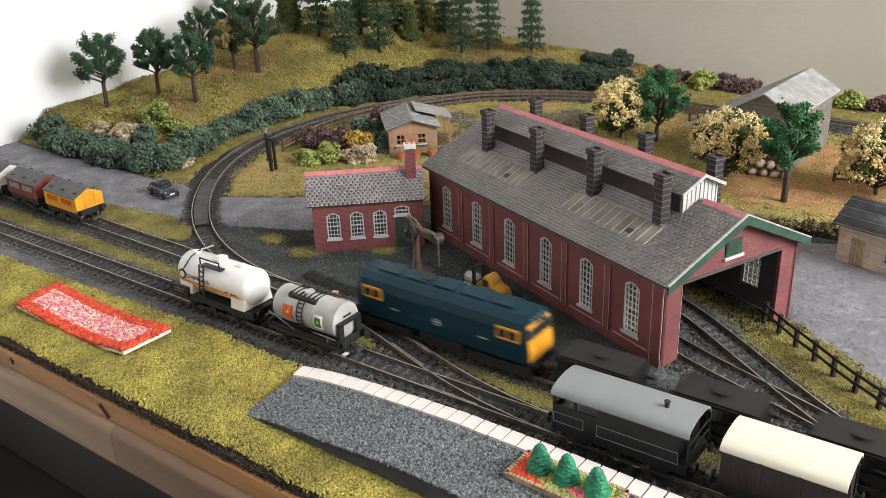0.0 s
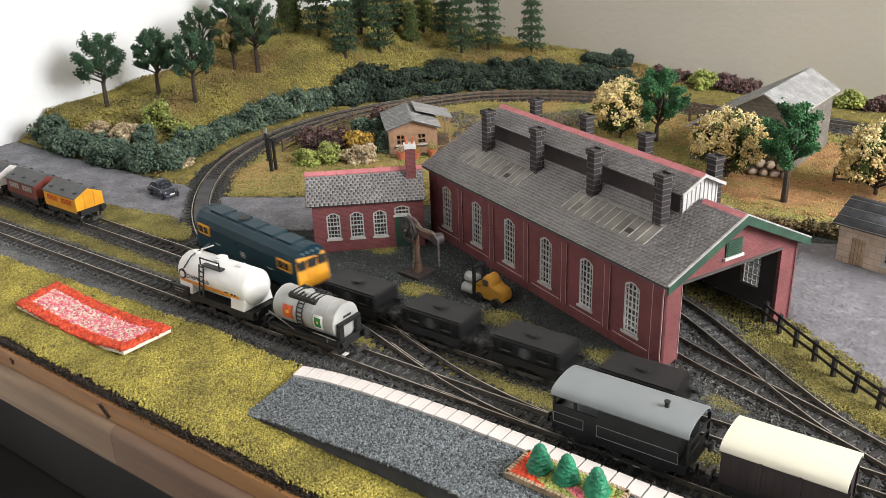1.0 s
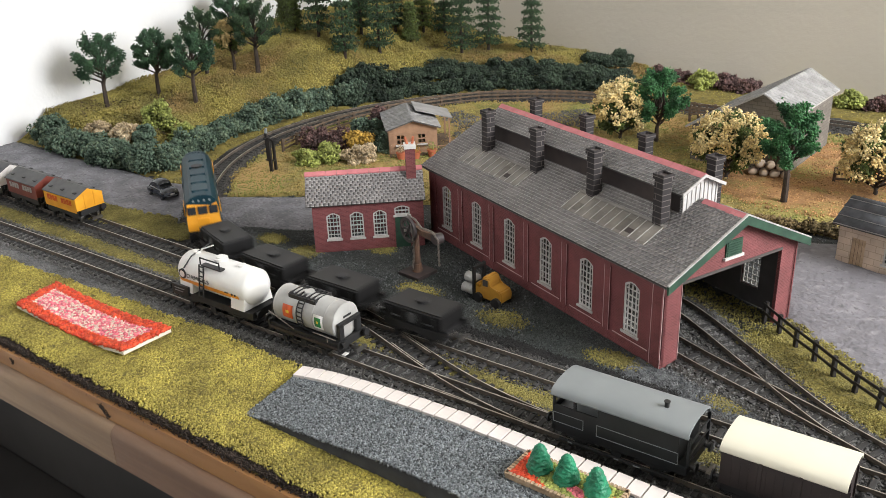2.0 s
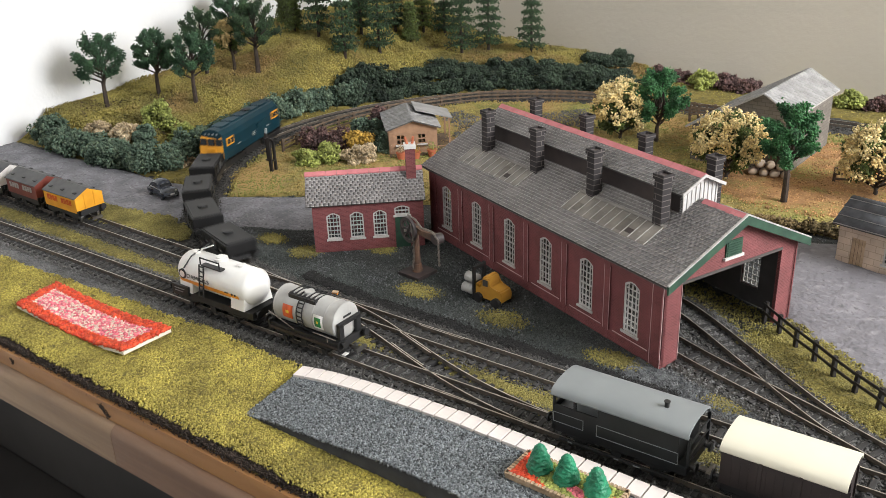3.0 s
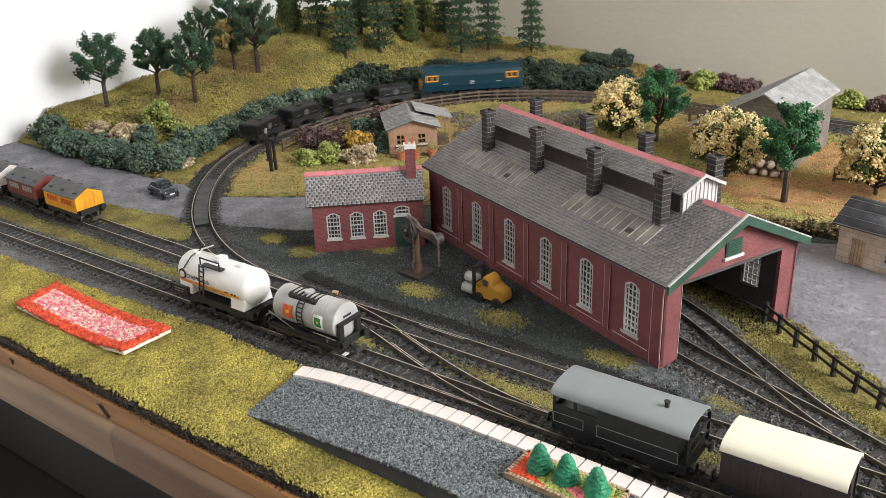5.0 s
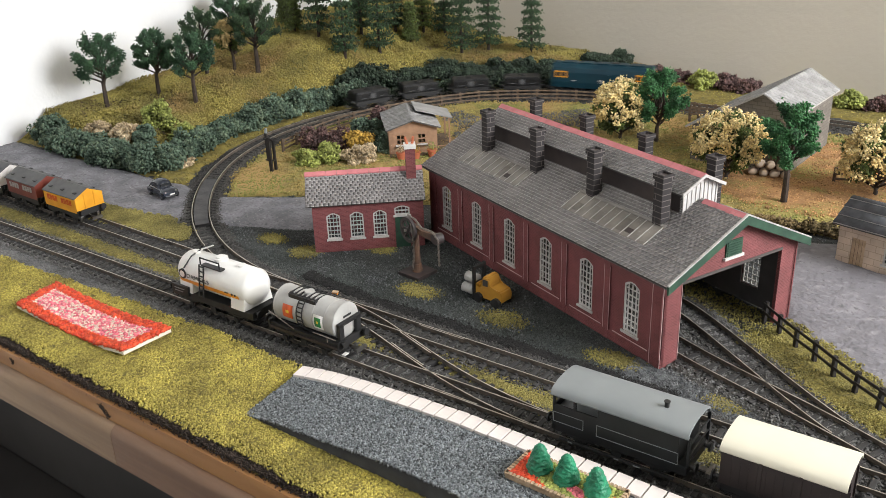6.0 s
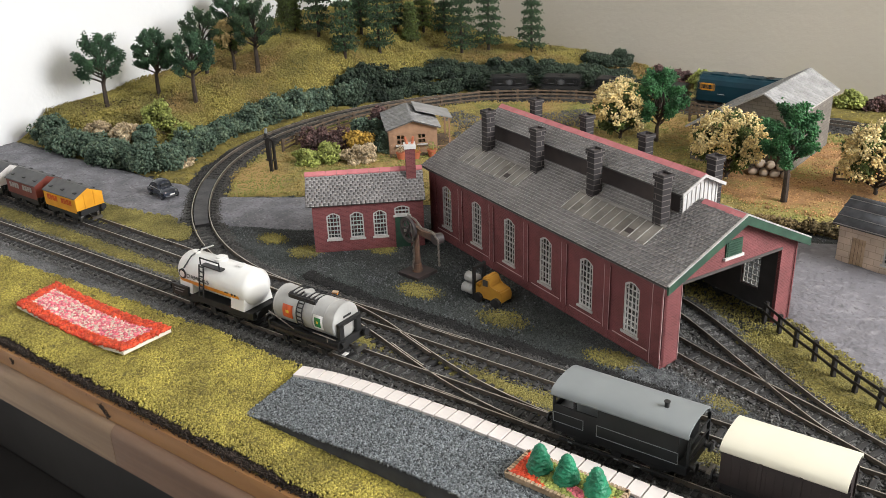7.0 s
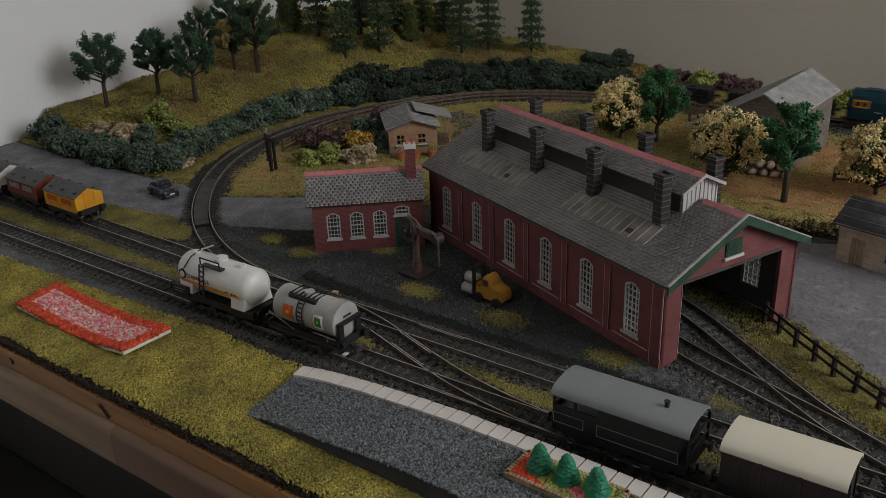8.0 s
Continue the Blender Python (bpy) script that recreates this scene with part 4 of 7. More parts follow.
def engine_shed():
    e = empty("engine_shed", SHED, "red brick two road engine shed with grey slate roof", "engine shed")
    ov, of, t = 0.0055, 0.0067, 0.0022
    ang = math.degrees(math.atan2(SA - SE, SW / 2 + ov))
    # side walls with six tall windows each
    wins = [(SL - 0.032 - 0.05 * i - 0.0078, SL - 0.032 - 0.05 * i + 0.0078, 0.0143, 0.0552, 0.0035) for i in range(6)]
    for side in (0, 1):
        m = pose(-SL, 0, 0) if side == 0 else pose(0, SW, 0, 0, 0, 180)
        if side:
            wins = [(a + 0.0062, b + 0.0082, c, d, f) for a, b, c, d, f in wins]
        bm = bmesh.new()
        wall_with_openings(bm, SL, SE + 0.0015, t, wins, m)
        w = part("wall", bm, "brick", e, "deep red printed brick side wall")
        for i in range(7):
            x = min(max(SL - 0.007 - 0.05 * i, 0.005), SL - 0.005)
            k = 0.0055 if i in (0, 6) else 0.0030
            bm = bmesh.new()
            prism(bm, [(x - k, 0), (x + k, 0), (x + k, SE), (x - k, SE)], "y", -0.0012, -0.0001, m)
            part("pilaster", bm, "brick", w)
        for name, z0, z1 in (("plinth", 0, 0.0075), ("cornice", 0.0595, SE)):
            bm = bmesh.new()
            prism(bm, [(0, z0), (SL, z0), (SL, z1), (0, z1)], "y", -0.0009, -0.0001, m)
            part(name, bm, "brick", w)
        # added dark sheet over the inner brick keeps the inside of the shed dim
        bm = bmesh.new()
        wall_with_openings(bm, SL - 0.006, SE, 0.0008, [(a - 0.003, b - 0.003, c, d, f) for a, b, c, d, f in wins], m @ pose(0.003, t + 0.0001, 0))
        part("darkening_sheet", bm, "dark_inside", w, "dark sheet added inside the wall to keep the shed dim")
        for i in range(6):
            arched_window(e, m, *wins[i], 4, 8)
            x = SL - 0.032 - 0.05 * i
            part("brick_panel", boxes((x - 0.0185, x + 0.0185, -0.0004, -0.00005, 0.0082, 0.0088)), "trim_line", w).matrix_basis = m
        for i in range(1, 6):
            x = SL - 0.007 - 0.05 * i
            for dx in (-0.0030, 0.0030):
                part("brick_line", boxes((x + dx - 0.00015, x + dx + 0.00015, -0.0014, -0.0012, 0.0076, 0.0594)), "trim_line", w).matrix_basis = m
    for x, y in ((-0.0004, -0.0015), (0.0001, 0.0152), (-0.0107, -0.0015)):
        part("brick_line", boxes((x, x + 0.0004, y, y + 0.0003, 0.0, SE - 0.004)), "trim_line", e)
    # gables: piers and a beam over the wide opening
    pw = 0.0156
    for x0, x1 in ((-0.0028, 0.0), (-SL, -SL + 0.0028)):
        bm = bmesh.new()
        prism(bm, [(0.0, 0), (pw, 0), (pw, SE - 0.004), (0.0, SE - 0.004)], "x", x0, x1)
        prism(bm, [(SW - pw, 0), (SW, 0), (SW, SE - 0.004), (SW - pw, SE - 0.004)], "x", x0, x1)
        prism(bm, [(0.0, SE - 0.004), (SW, SE - 0.004), (SW, SE), (SW / 2, SA - 0.003), (0.0, SE)], "x", x0, x1)
        part("gable_wall", bm, "brick", e)
    part("gable_vent", boxes((0.0, 0.0011, SW / 2 - 0.011, SW / 2 + 0.005, 0.0715, 0.0835)), "green_paint", e, "green louvred vent")
    part("vent_sill", boxes((0.0, 0.0022, SW / 2 - 0.0125, SW / 2 + 0.0065, 0.0695, 0.0714)), "white_paint", e)
    for i in range(6):
        part("louvre", boxes((0.0012, 0.0018, SW / 2 - 0.010, SW / 2 + 0.004, 0.0722 + i * 0.0019, 0.0733 + i * 0.0019)), "green_paint", e)
    part("lintel", boxes((-0.006, 0.0006, pw, SW - pw, SE - 0.0060, SE - 0.0039)), "dark_inside", e)
    # roof
    d = math.hypot(SW / 2 + ov, SA - SE)
    w = SL + 2 * of
    slope(e, pose(-SL - of, -ov, SE, ang), w, d)
    slope(e, Matrix.Translation((of, SW + ov, SE)) @ pose(0, 0, 0, 0, 0, 180) @ pose(0, 0, 0, ang), w, d)
    for y0, sgn in ((-ov, 1), (SW + ov, -1)):
        bm = bmesh.new()
        s, c = math.sin(radians(ang)), math.cos(radians(ang))
        prism(bm, [(y0, SE - 0.0055), (y0, SE + 0.0006), (SW / 2, SA + 0.0010), (SW / 2, SA - 0.0058)], "x", of - 0.0004, of + 0.0012)
        part("bargeboard", bm, "green_paint", e, "dark green bargeboard")
        bm = bmesh.new()
        prism(bm, [(y0, SE + 0.0008), (y0, SE + 0.0018), (SW / 2, SA + 0.0022), (SW / 2, SA + 0.0012)], "x", of - (0.0004 if sgn > 0 else 0.0024), of + 0.0013)
        part("roof_verge", bm, "slate_edge", e)
        part("eaves_board", boxes((-SL - of, of, y0 + 0.0002, y0 + 0.0012, SE - 0.0022, SE - 0.0010)), "brick_dark", e)
    # clerestory along the middle, lower end towards the open gable
    cx0, cx1, cw, c0, ca = -0.2830, -0.0370, 0.0215, 0.1098, 0.1203
    cy = SW / 2
    for sgn in (-1, 1):
        y = cy + sgn * (cw - 0.004)
        part("clerestory_wall", boxes((cx0, cx1, min(y, y - sgn * 0.002), max(y, y - sgn * 0.002), SE + 0.018, c0 + 0.0016)), "board_dark", e, "dark boarded smoke vent wall")
    for x in (cx0, cx1 - 0.0018):
        bm = bmesh.new()
        prism(bm, [(cy - cw + 0.004, SA - 0.016), (cy + cw - 0.004, SA - 0.016), (cy + cw - 0.004, c0 + 0.001), (cy, ca), (cy - cw + 0.004, c0 + 0.001)], "x", x, x + 0.0018)
        part("clerestory_gable", bm, "clad_white", e, "white boarded clerestory gable")
    for i in range(9):
        y = cy - cw + 0.005 + i * (2 * cw - 0.010) / 8
        z = c0 + (ca - c0) * (1 - abs(y - cy) / cw) - 0.001
        part("cladding_strip", boxes((cx1, cx1 + 0.0006, y - 0.0006, y + 0.0006, SA - 0.008, z)), "window_white", e)
    a2 = math.degrees(math.atan2(ca - c0, cw))
    d2 = math.hypot(cw, ca - c0)
    slope(e, pose(cx0 - 0.003, cy - cw, c0, a2), cx1 - cx0 + 0.007, d2)
    slope(e, Matrix.Translation((cx1 + 0.004, cy + cw, c0)) @ pose(0, 0, 0, 0, 0, 180) @ pose(0, 0, 0, a2), cx1 - cx0 + 0.007, d2)
    for sgn in (-1, 1):
        bm = bmesh.new()
        prism(bm, [(cy + sgn * cw, c0 - 0.0012), (cy + sgn * cw, c0 + 0.0012), (cy, ca + 0.0012), (cy, ca - 0.0012)], "x", cx1 + 0.0034, cx1 + 0.0044)
        part("clerestory_verge", bm, "slate_edge", e)
    def ridge(x0, x1, z):
        n = int((x1 - x0) / 0.0105)
        for i in range(n):
            bm = bmesh.new()
            a, b = x0 + (x1 - x0) * i / n, x0 + (x1 - x0) * (i + 1) / n - 0.0003
            prism(bm, [(cy - 0.0040, z - 0.0022), (cy, z + 0.0004), (cy + 0.0040, z - 0.0022), (cy + 0.0040, z - 0.0010), (cy, z + 0.0018), (cy - 0.0040, z - 0.0010)], "x", a, b)
            part("ridge_tile", bm, "ridge_pink", e)
    ridge(cx0 - 0.003, cx1 + 0.004, ca)
    ridge(cx1 + 0.005, of, SA)
    ridge(-SL - of, cx0 - 0.004, SA)
    # smoke chimneys in two rows
    for i in range(4):
        for x, y in ((-0.2655 + i * 0.0735, cy - 0.0295), (-0.2720 + i * 0.0735, cy + 0.0295)):
            chimney_stack(e, x, y, SE + 0.012, 0.1250)
    # skylights
    for x0, ln in ((-0.2830, 0.0915), (-0.1310, 0.0935)):
        s = part("skylight", boxes((0, ln, 0, 0.0205, 0.0004, 0.0012)), "skylight", e, "dusty glazed rooflight strip")
        s.matrix_basis = pose(x0, -ov, SE, ang) @ pose(0, 0.0222, 0)
        for i in range(12):
            a = i * (ln - 0.0007) / 11
            part("glazing_bar", boxes((a, a + 0.0006, 0, 0.0205, 0.0012, 0.0016)), "slate_edge", s)
        for i in (1, 4, 7, 8):
            a = (i + 0.1) * ln / 11
            part("cracked_pane", boxes((a, a + ln / 13, 0.0015 + 0.0012 * (i % 3), 0.0085 + 0.0025 * (i % 4), 0.0012, 0.00135)), "board_dark" if i == 8 else "skylight_dark", s)
        part("glazing_head", boxes((-0.001, ln + 0.001, 0.0205, 0.0228, 0.0006, 0.0018)), "skylight_lead", s)
    return e


def office():
    e = empty("yard_office", pose(-0.0445, 0.0745, 0, 0, 0, 42.0), "small red brick yard office with slate roof and tall chimney", "office building")
    L, D, H, A, t = 0.1025, 0.048, 0.0475, 0.070, 0.0018
    wins = [(0.0125 + i * 0.0215, 0.0125 + i * 0.0215 + 0.0125, 0.0130, 0.0385, 0.003) for i in range(3)]
    door = (0.0755, 0.0895, 0.0, 0.0415, 0.002)
    bm = bmesh.new()
    wall_with_openings(bm, L, H, t, wins + [door], Matrix())
    part("wall", bm, "brick", e, "red brick front wall")
    part("wall", boxes((0, L, D - t, D, 0, H)), "brick", e)
    for x in (0.0, L - t):
        bm = bmesh.new()
        prism(bm, [(t, 0), (D - t, 0), (D - t, H), (D / 2, A - 0.002), (t, H)], "x", x, x + t)
        part("gable_wall", bm, "brick", e)
    for w in wins:
        arched_window(e, Matrix(), *w, 4, 6, bar=0.0006, frame_w=0.0011)
    arched_window(e, Matrix(), 0.0755, 0.0895, 0.0325, 0.0415, 0.002, 4, 2, bar=0.0006, frame_w=0.0011)
    d = part("door", boxes((0.0757, 0.0893, 0.0006, 0.0014, 0.0, 0.0310)), "green_paint", e, "dark green boarded door")
    part("door_handle", boxes((0.0772, 0.0778, 0.0001, 0.0006, 0.0150, 0.0165)), "chrome", d)
    ov, of = 0.004, 0.005
    ang = math.degrees(math.atan2(A - H, D / 2 + ov))
    dd = math.hypot(D / 2 + ov, A - H)
    slope(e, pose(-of, -ov, H, ang), L + 2 * of - 0.003, dd, pitch_w=0.0042, pitch_d=0.0031)
    slope(e, Matrix.Translation((L + of - 0.003, D + ov, H)) @ pose(0, 0, 0, 0, 0, 180) @ pose(0, 0, 0, ang), L + 2 * of - 0.003, dd, pitch_w=0.0042, pitch_d=0.0031)
    n = 11
    for i in range(n):
        a, b = -of + (L + 2 * of - 0.003) * i / n, -of + (L + 2 * of - 0.003) * (i + 1) / n - 0.0003
        bm = bmesh.new()
        prism(bm, [(D / 2 - 0.0038, A - 0.0022), (D / 2, A + 0.0004), (D / 2 + 0.0038, A - 0.0022), (D / 2 + 0.0038, A - 0.0008), (D / 2, A + 0.0018), (D / 2 - 0.0038, A - 0.0008)], "x", a, b)
        part("ridge_tile", bm, "ridge_pink", e)
    c = part("chimney", boxes((0.0890, 0.0980, D / 2 - 0.0105, D / 2 - 0.0015, H + 0.005, 0.0925)), "brick", e, "tall red brick chimney")
    part("chimney_cap", boxes((0.0880, 0.0990, D / 2 - 0.0115, D / 2 - 0.0005, 0.0910, 0.0950), bevel=0.0005), "white_paint", c)
    for x, ln in ((0.0912, -14), (0.0958, 12)):
        bm = bmesh.new()
        cyl(bm, (0, 0, 0), (0, 0, 0.0070), 0.0014, 10, 0.0012)
        part("chimney_pot", bm, "terracotta", c).matrix_basis = pose(x, D / 2 - 0.006, 0.0946, 0, ln, 0)
    return e


# ---------------------------------------------------------------- rolling stock
def wheelset(parent, x, r=0.0062, y=0.0082):
    w = new("wheel")
    w.empty_display_size = 0.004
    w.parent = parent
    w.matrix_basis = pose(x, 0, ZR + r - 0.0004)
    for s in (-1, 1):
        bm = bmesh.new()
        cyl(bm, (0, s * y, 0), (0, s * (y + 0.0024), 0), r, 20)
        cyl(bm, (0, s * (y - 0.0007), 0), (0, s * y, 0), r + 0.0007, 20)
        part("tyre", bm, "wheel_steel", w)
        bm = bmesh.new()
        cyl(bm, (0, s * (y + 0.0022), 0), (0, s * (y + 0.0028), 0), r * 0.78, 20)
        part("wheel_centre", bm, "black_plastic", w)
    bm = bmesh.new()
    cyl(bm, (0, -y, 0), (0, y, 0), 0.0012, 8)
    part("axle", bm, "wheel_steel", w)
    return w


def buffers(parent, x, z=0.0195, span=0.0115, mat="black_plastic"):
    s = 1 if x > 0 else -1
    for y in (-span, span):
        bm = bmesh.new()
        cyl(bm, (x, y, z), (x + s * 0.0045, y, z), 0.0012, 10)
        cyl(bm, (x + s * 0.0042, y, z), (x + s * 0.0052, y, z), 0.0030, 14)
        part("buffer", bm, mat, parent)


def coupling(parent, x, z=0.0115):
    s = 1 if x > 0 else -1
    bm = bmesh.new()
    box(bm, min(x, x + s * 0.009), max(x, x + s * 0.009), -0.0015, 0.0015, z - 0.0006, z + 0.0006)
    box(bm, min(x + s * 0.008, x + s * 0.0095), max(x + s * 0.008, x + s * 0.0095), -0.0055, 0.0055, z - 0.001, z + 0.002)
    part("coupling", bm, "wheel_steel", parent)


def axle_guards(parent, x, half=0.0135, z0=0.0065, z1=0.0165):
    for s in (-1, 1):
        bm = bmesh.new()
        y = s * half
        prism(bm, [(x - 0.0052, z1), (x + 0.0052, z1), (x + 0.0022, z0), (x - 0.0022, z0)], "y", y - 0.0005, y + 0.0005)
        box(bm, x - 0.0018, x + 0.0018, y - 0.0014, y + 0.0014, z0 + 0.0015, z0 + 0.005)
        box(bm, x - 0.0085, x + 0.0085, y - 0.0009, y + 0.0009, z0 + 0.0058, z0 + 0.0070)
        part("axle_guard", bm, "black_plastic", parent)


LOCO_L, LOCO_W = 0.153, 0.0325


def diesel_loco():
    e = empty("diesel_locomotive", Matrix(), "blue diesel locomotive with yellow cab ends pulling the train", "locomotive")
    h, w, zb, ze, zt = LOCO_L / 2, LOCO_W / 2, 0.0178, 0.0400, 0.0530
    prof = [(-w, zb), (-w - 0.0004, 0.026), (-w + 0.0003, ze), (-w * 0.88, 0.0465), (-w * 0.62, 0.0508), (-w * 0.3, 0.0526), (0, zt),
            (w * 0.3, 0.0526), (w * 0.62, 0.0508), (w * 0.88, 0.0465), (w - 0.0003, ze), (w + 0.0004, 0.026), (w, zb)]
    bm = bmesh.new()
    prism(bm, prof, "x", -h + 0.006, h - 0.006)
    part("body", bm, "loco_blue", e, "plain rail blue body side and roof")
    for s in (-1, 1):
        # raked cab front
        bm = bmesh.new()
        x0 = s * (h - 0.006)
        ring = [[bm.verts.new((x0, y, z)) for y, z in prof]]
        nose = []
        for y, z in prof:
            back = 0.0 if z < 0.033 else (z - 0.033) * 0.22
            nose.append(bm.verts.new((s * (h - back), y * 0.93, z if z < 0.05 else z - 0.0012)))
        ring.append(nose)
        k = len(prof)
        for i in range(k):
            j = (i + 1) % k
            bm.faces.new((ring[0][i], ring[0][j], nose[j], nose[i]))
        bm.faces.new(nose)
        cab = part("cab", bm, "loco_yellow", e, "bright yellow cab end")
        cab.data.materials.append(M["loco_blue"])
        for poly in cab.data.polygons:
            if poly.area < 0.0005 and abs(poly.normal.x) < 0.6:
                poly.material_index = 1
        bm = bmesh.new()
        prism(bm, [(y * 0.965, z + 0.0004) for y, z in prof[2:11]], "x", s * (h - 0.0075), s * (h - 0.0028))
        part("cab_roof", bm, "loco_blue", e)
        for y, ww in ((-0.0100, 0.0038), (0.0, 0.0042), (0.0100, 0.0038)):
            part("windscreen", boxes((s * (h - 0.0022) - 0.0018, s * (h - 0.0022) + 0.0014, y - ww, y + ww, 0.0350, 0.0425)), "pane_dark", cab).matrix_basis = pose(0, 0, 0)
        part("headcode_box", boxes((s * (h - 0.0005) - 0.001, s * (h - 0.0005) + 0.0012, -0.0055, 0.0055, 0.0265, 0.0310), bevel=0.0004), "loco_yellow", cab)
        bm = bmesh.new()
        for y in (-0.0075, -0.0025, 0.0025, 0.0075):
            cyl(bm, (s * (h - 0.0042), y, 0.0482), (s * (h - 0.0022), y, 0.0478), 0.0011, 10)
        part("marker_lights", bm, "van_roof_grey", e)
        for sy in (-1, 1):
            # yellow panel round the cab side window
            y = sy * (w + 0.0003)
            x1, x2 = s * (h - 0.0075), s * (h - 0.0255)
            part("side_panel", boxes((min(x1, x2), max(x1, x2), y - 0.0004, y + 0.0004, 0.0325, 0.0420)), "loco_yellow", cab)
            for k in range(2):
                xa = x1 - s * (0.0018 + k * 0.0082)
                xb = xa - s * 0.0064
                part("side_window", boxes((min(xa, xb), max(xa, xb), y - 0.0008, y + 0.0008, 0.0345, 0.0402)), "pane_dark", cab)
            part("bufferbeam", boxes((s * (h - 0.003), s * (h + 0.0004), -w + 0.001, w - 0.001, 0.0135, 0.0190)) if sy > 0 else boxes((s * (h - 0.003), s * (h + 0.0002), -w + 0.004, w - 0.004, 0.0095, 0.0134)), "black_plastic", e)
        buffers(e, s * h, 0.0165)
        coupling(e, s * h)
        # bogie
        b = part("bogie", boxes((s * 0.051 - 0.026, s * 0.051 + 0.026, -0.0150, -0.0125, 0.0075, 0.0145), (s * 0.051 - 0.026, s * 0.051 + 0.026, 0.0125, 0.0150, 0.0075, 0.0145),
                                (s * 0.051 - 0.006, s * 0.051 + 0.006, -0.0120, 0.0120, 0.009, 0.0150)), "black_plastic", e)
        for dx in (-0.017, 0.017):
            wheelset(e, s * 0.051 + dx, 0.0070)
    part("tank_box", boxes((-0.020, 0.020, -0.0130, 0.0130, 0.0065, 0.0149), bevel=0.0008), "black_plastic", e)
    for sy in (-1, 1):
        y = sy * (w + 0.0004)
        part("emblem", boxes((-0.0035, 0.0035, y - 0.0003, y + 0.0003, 0.0285, 0.0300), (-0.0025, 0.0025, y - 0.0003, y + 0.0003, 0.0268, 0.0276), (-0.0025, 0.0025, y - 0.0003, y + 0.0003, 0.0308, 0.0316)), "tank_grey", e, "small pale emblem")
        part("number_bars", boxes((0.036, 0.0425, y - 0.0003, y + 0.0003, 0.0280, 0.0290)), "tank_grey", e)
        part("number_bars", boxes((-0.043, -0.0365, y - 0.0003, y + 0.0003, 0.0280, 0.0290)), "tank_grey", e)
        part("body_grille", boxes((0.010, 0.034, y - 0.0006, y + 0.0002, 0.0330, 0.0390)), "loco_blue", e)
    # roof detail
    for i in range(5):
        x = -0.05 + i * 0.025
        part("roof_panel", boxes((x - 0.0095, x + 0.0095, -0.0075, 0.0075, 0.0515, 0.0536), bevel=0.0005), "loco_blue", e)
    bm = bmesh.new()
    cyl(bm, (0.018, 0, 0.053), (0.018, 0, 0.0544), 0.0055, 18)
    part("roof_fan", bm, "black_plastic", e)
    return e


WAGON_L = 0.0798


def hopper_wagon():
    e = empty("mineral_wagon", Matrix(), "black closed wagon with a flat top and round filler cap", "wagon", "black wagons behind the locomotive")
    h = 0.0278
    part("chassis", boxes((-h, h, -0.0125, 0.0125, 0.0150, 0.0190), (-h, h, -0.0150, -0.0128, 0.0140, 0.0195), (-h, h, 0.0128, 0.0150, 0.0140, 0.0195)), "black_plastic", e)
    bm = bmesh.new()
    box(bm, -h + 0.001, h - 0.001, -0.0145, 0.0145, 0.0197, 0.0308, bevel=0.0012)
    part("body", bm, "wagon_black", e, "plain black box body")
    for sy in (-1, 1):
        for i in range(4):
            x = -0.0204 + i * 0.0136
            part("side_rib", boxes((x - 0.0007, x + 0.0007, sy * 0.0149 - 0.0006, sy * 0.0149 + 0.0006, 0.0200, 0.0292)), "black_plastic", e)
        bm = bmesh.new()
        cyl(bm, (0.0, sy * 0.0143, 0.0250), (0.0, sy * 0.0151, 0.0250), 0.0042, 20)
        cyl(bm, (0.0, sy * 0.0143, 0.0250), (0.0, sy * 0.0154, 0.0250), 0.0028, 20)
        part("side_disc", bm, "tarpaulin", e)
        for x in (-0.0145, 0.0145):
            part("label_bar", boxes((x - 0.0035, x + 0.0035, sy * 0.01485 - 0.0003, sy * 0.01485 + 0.0002, 0.0225, 0.0236)), "tarpaulin", e)
    bm = bmesh.new()
    box(bm, -h + 0.0025, h - 0.0025, -0.0130, 0.0130, 0.0306, 0.0320, bevel=0.0006)
    part("lid", bm, "wagon_grey_top", e)
    bm = bmesh.new()
    cyl(bm, (0, 0, 0.0319), (0, 0, 0.0340), 0.0048, 20)
    part("filler_cap", bm, "black_plastic", e)
    for x in (-0.0160, 0.0160):
        axle_guards(e, x)
        wheelset(e, x)
    for s in (-1, 1):
        buffers(e, s * h)
        coupling(e, s * h)
    return e


def lettering(parent, text, size, m, mat):
    c = bpy.data.curves.new("lettering", "FONT")
    c.body, c.size, c.extrude, c.align_x = text, size, 0.00008, "CENTER"
    c.materials.append(M[mat])
    ob = new("lettering", c)
    ob.parent = parent
    ob.matrix_basis = m
    return ob


def wagon_frame(e, h, wheel_x, beam="black_plastic", width=0.0140):
    part("chassis", boxes((-h, h, -width + 0.002, width - 0.002, 0.0150, 0.0185), (-h, h, -width - 0.0005, -width + 0.0016, 0.0138, 0.0192), (-h, h, width - 0.0016, width + 0.0005, 0.0138, 0.0192)), beam, e)
    for x in (-wheel_x, wheel_x):
        axle_guards(e, x)
        wheelset(e, x)
    for s in (-1, 1):
        part("bufferbeam", boxes((s * h - 0.0008, s * h + 0.0008, -0.0155, 0.0155, 0.0150, 0.0210)), beam, e)
        buffers(e, s * h)
        coupling(e, s * h)
    part("brake_gear", boxes((-0.012, 0.013, -0.0150, -0.0142, 0.0085, 0.0095), (-0.003, 0.003, -0.0150, -0.0142, 0.0085, 0.0140)), "black_plastic", e)


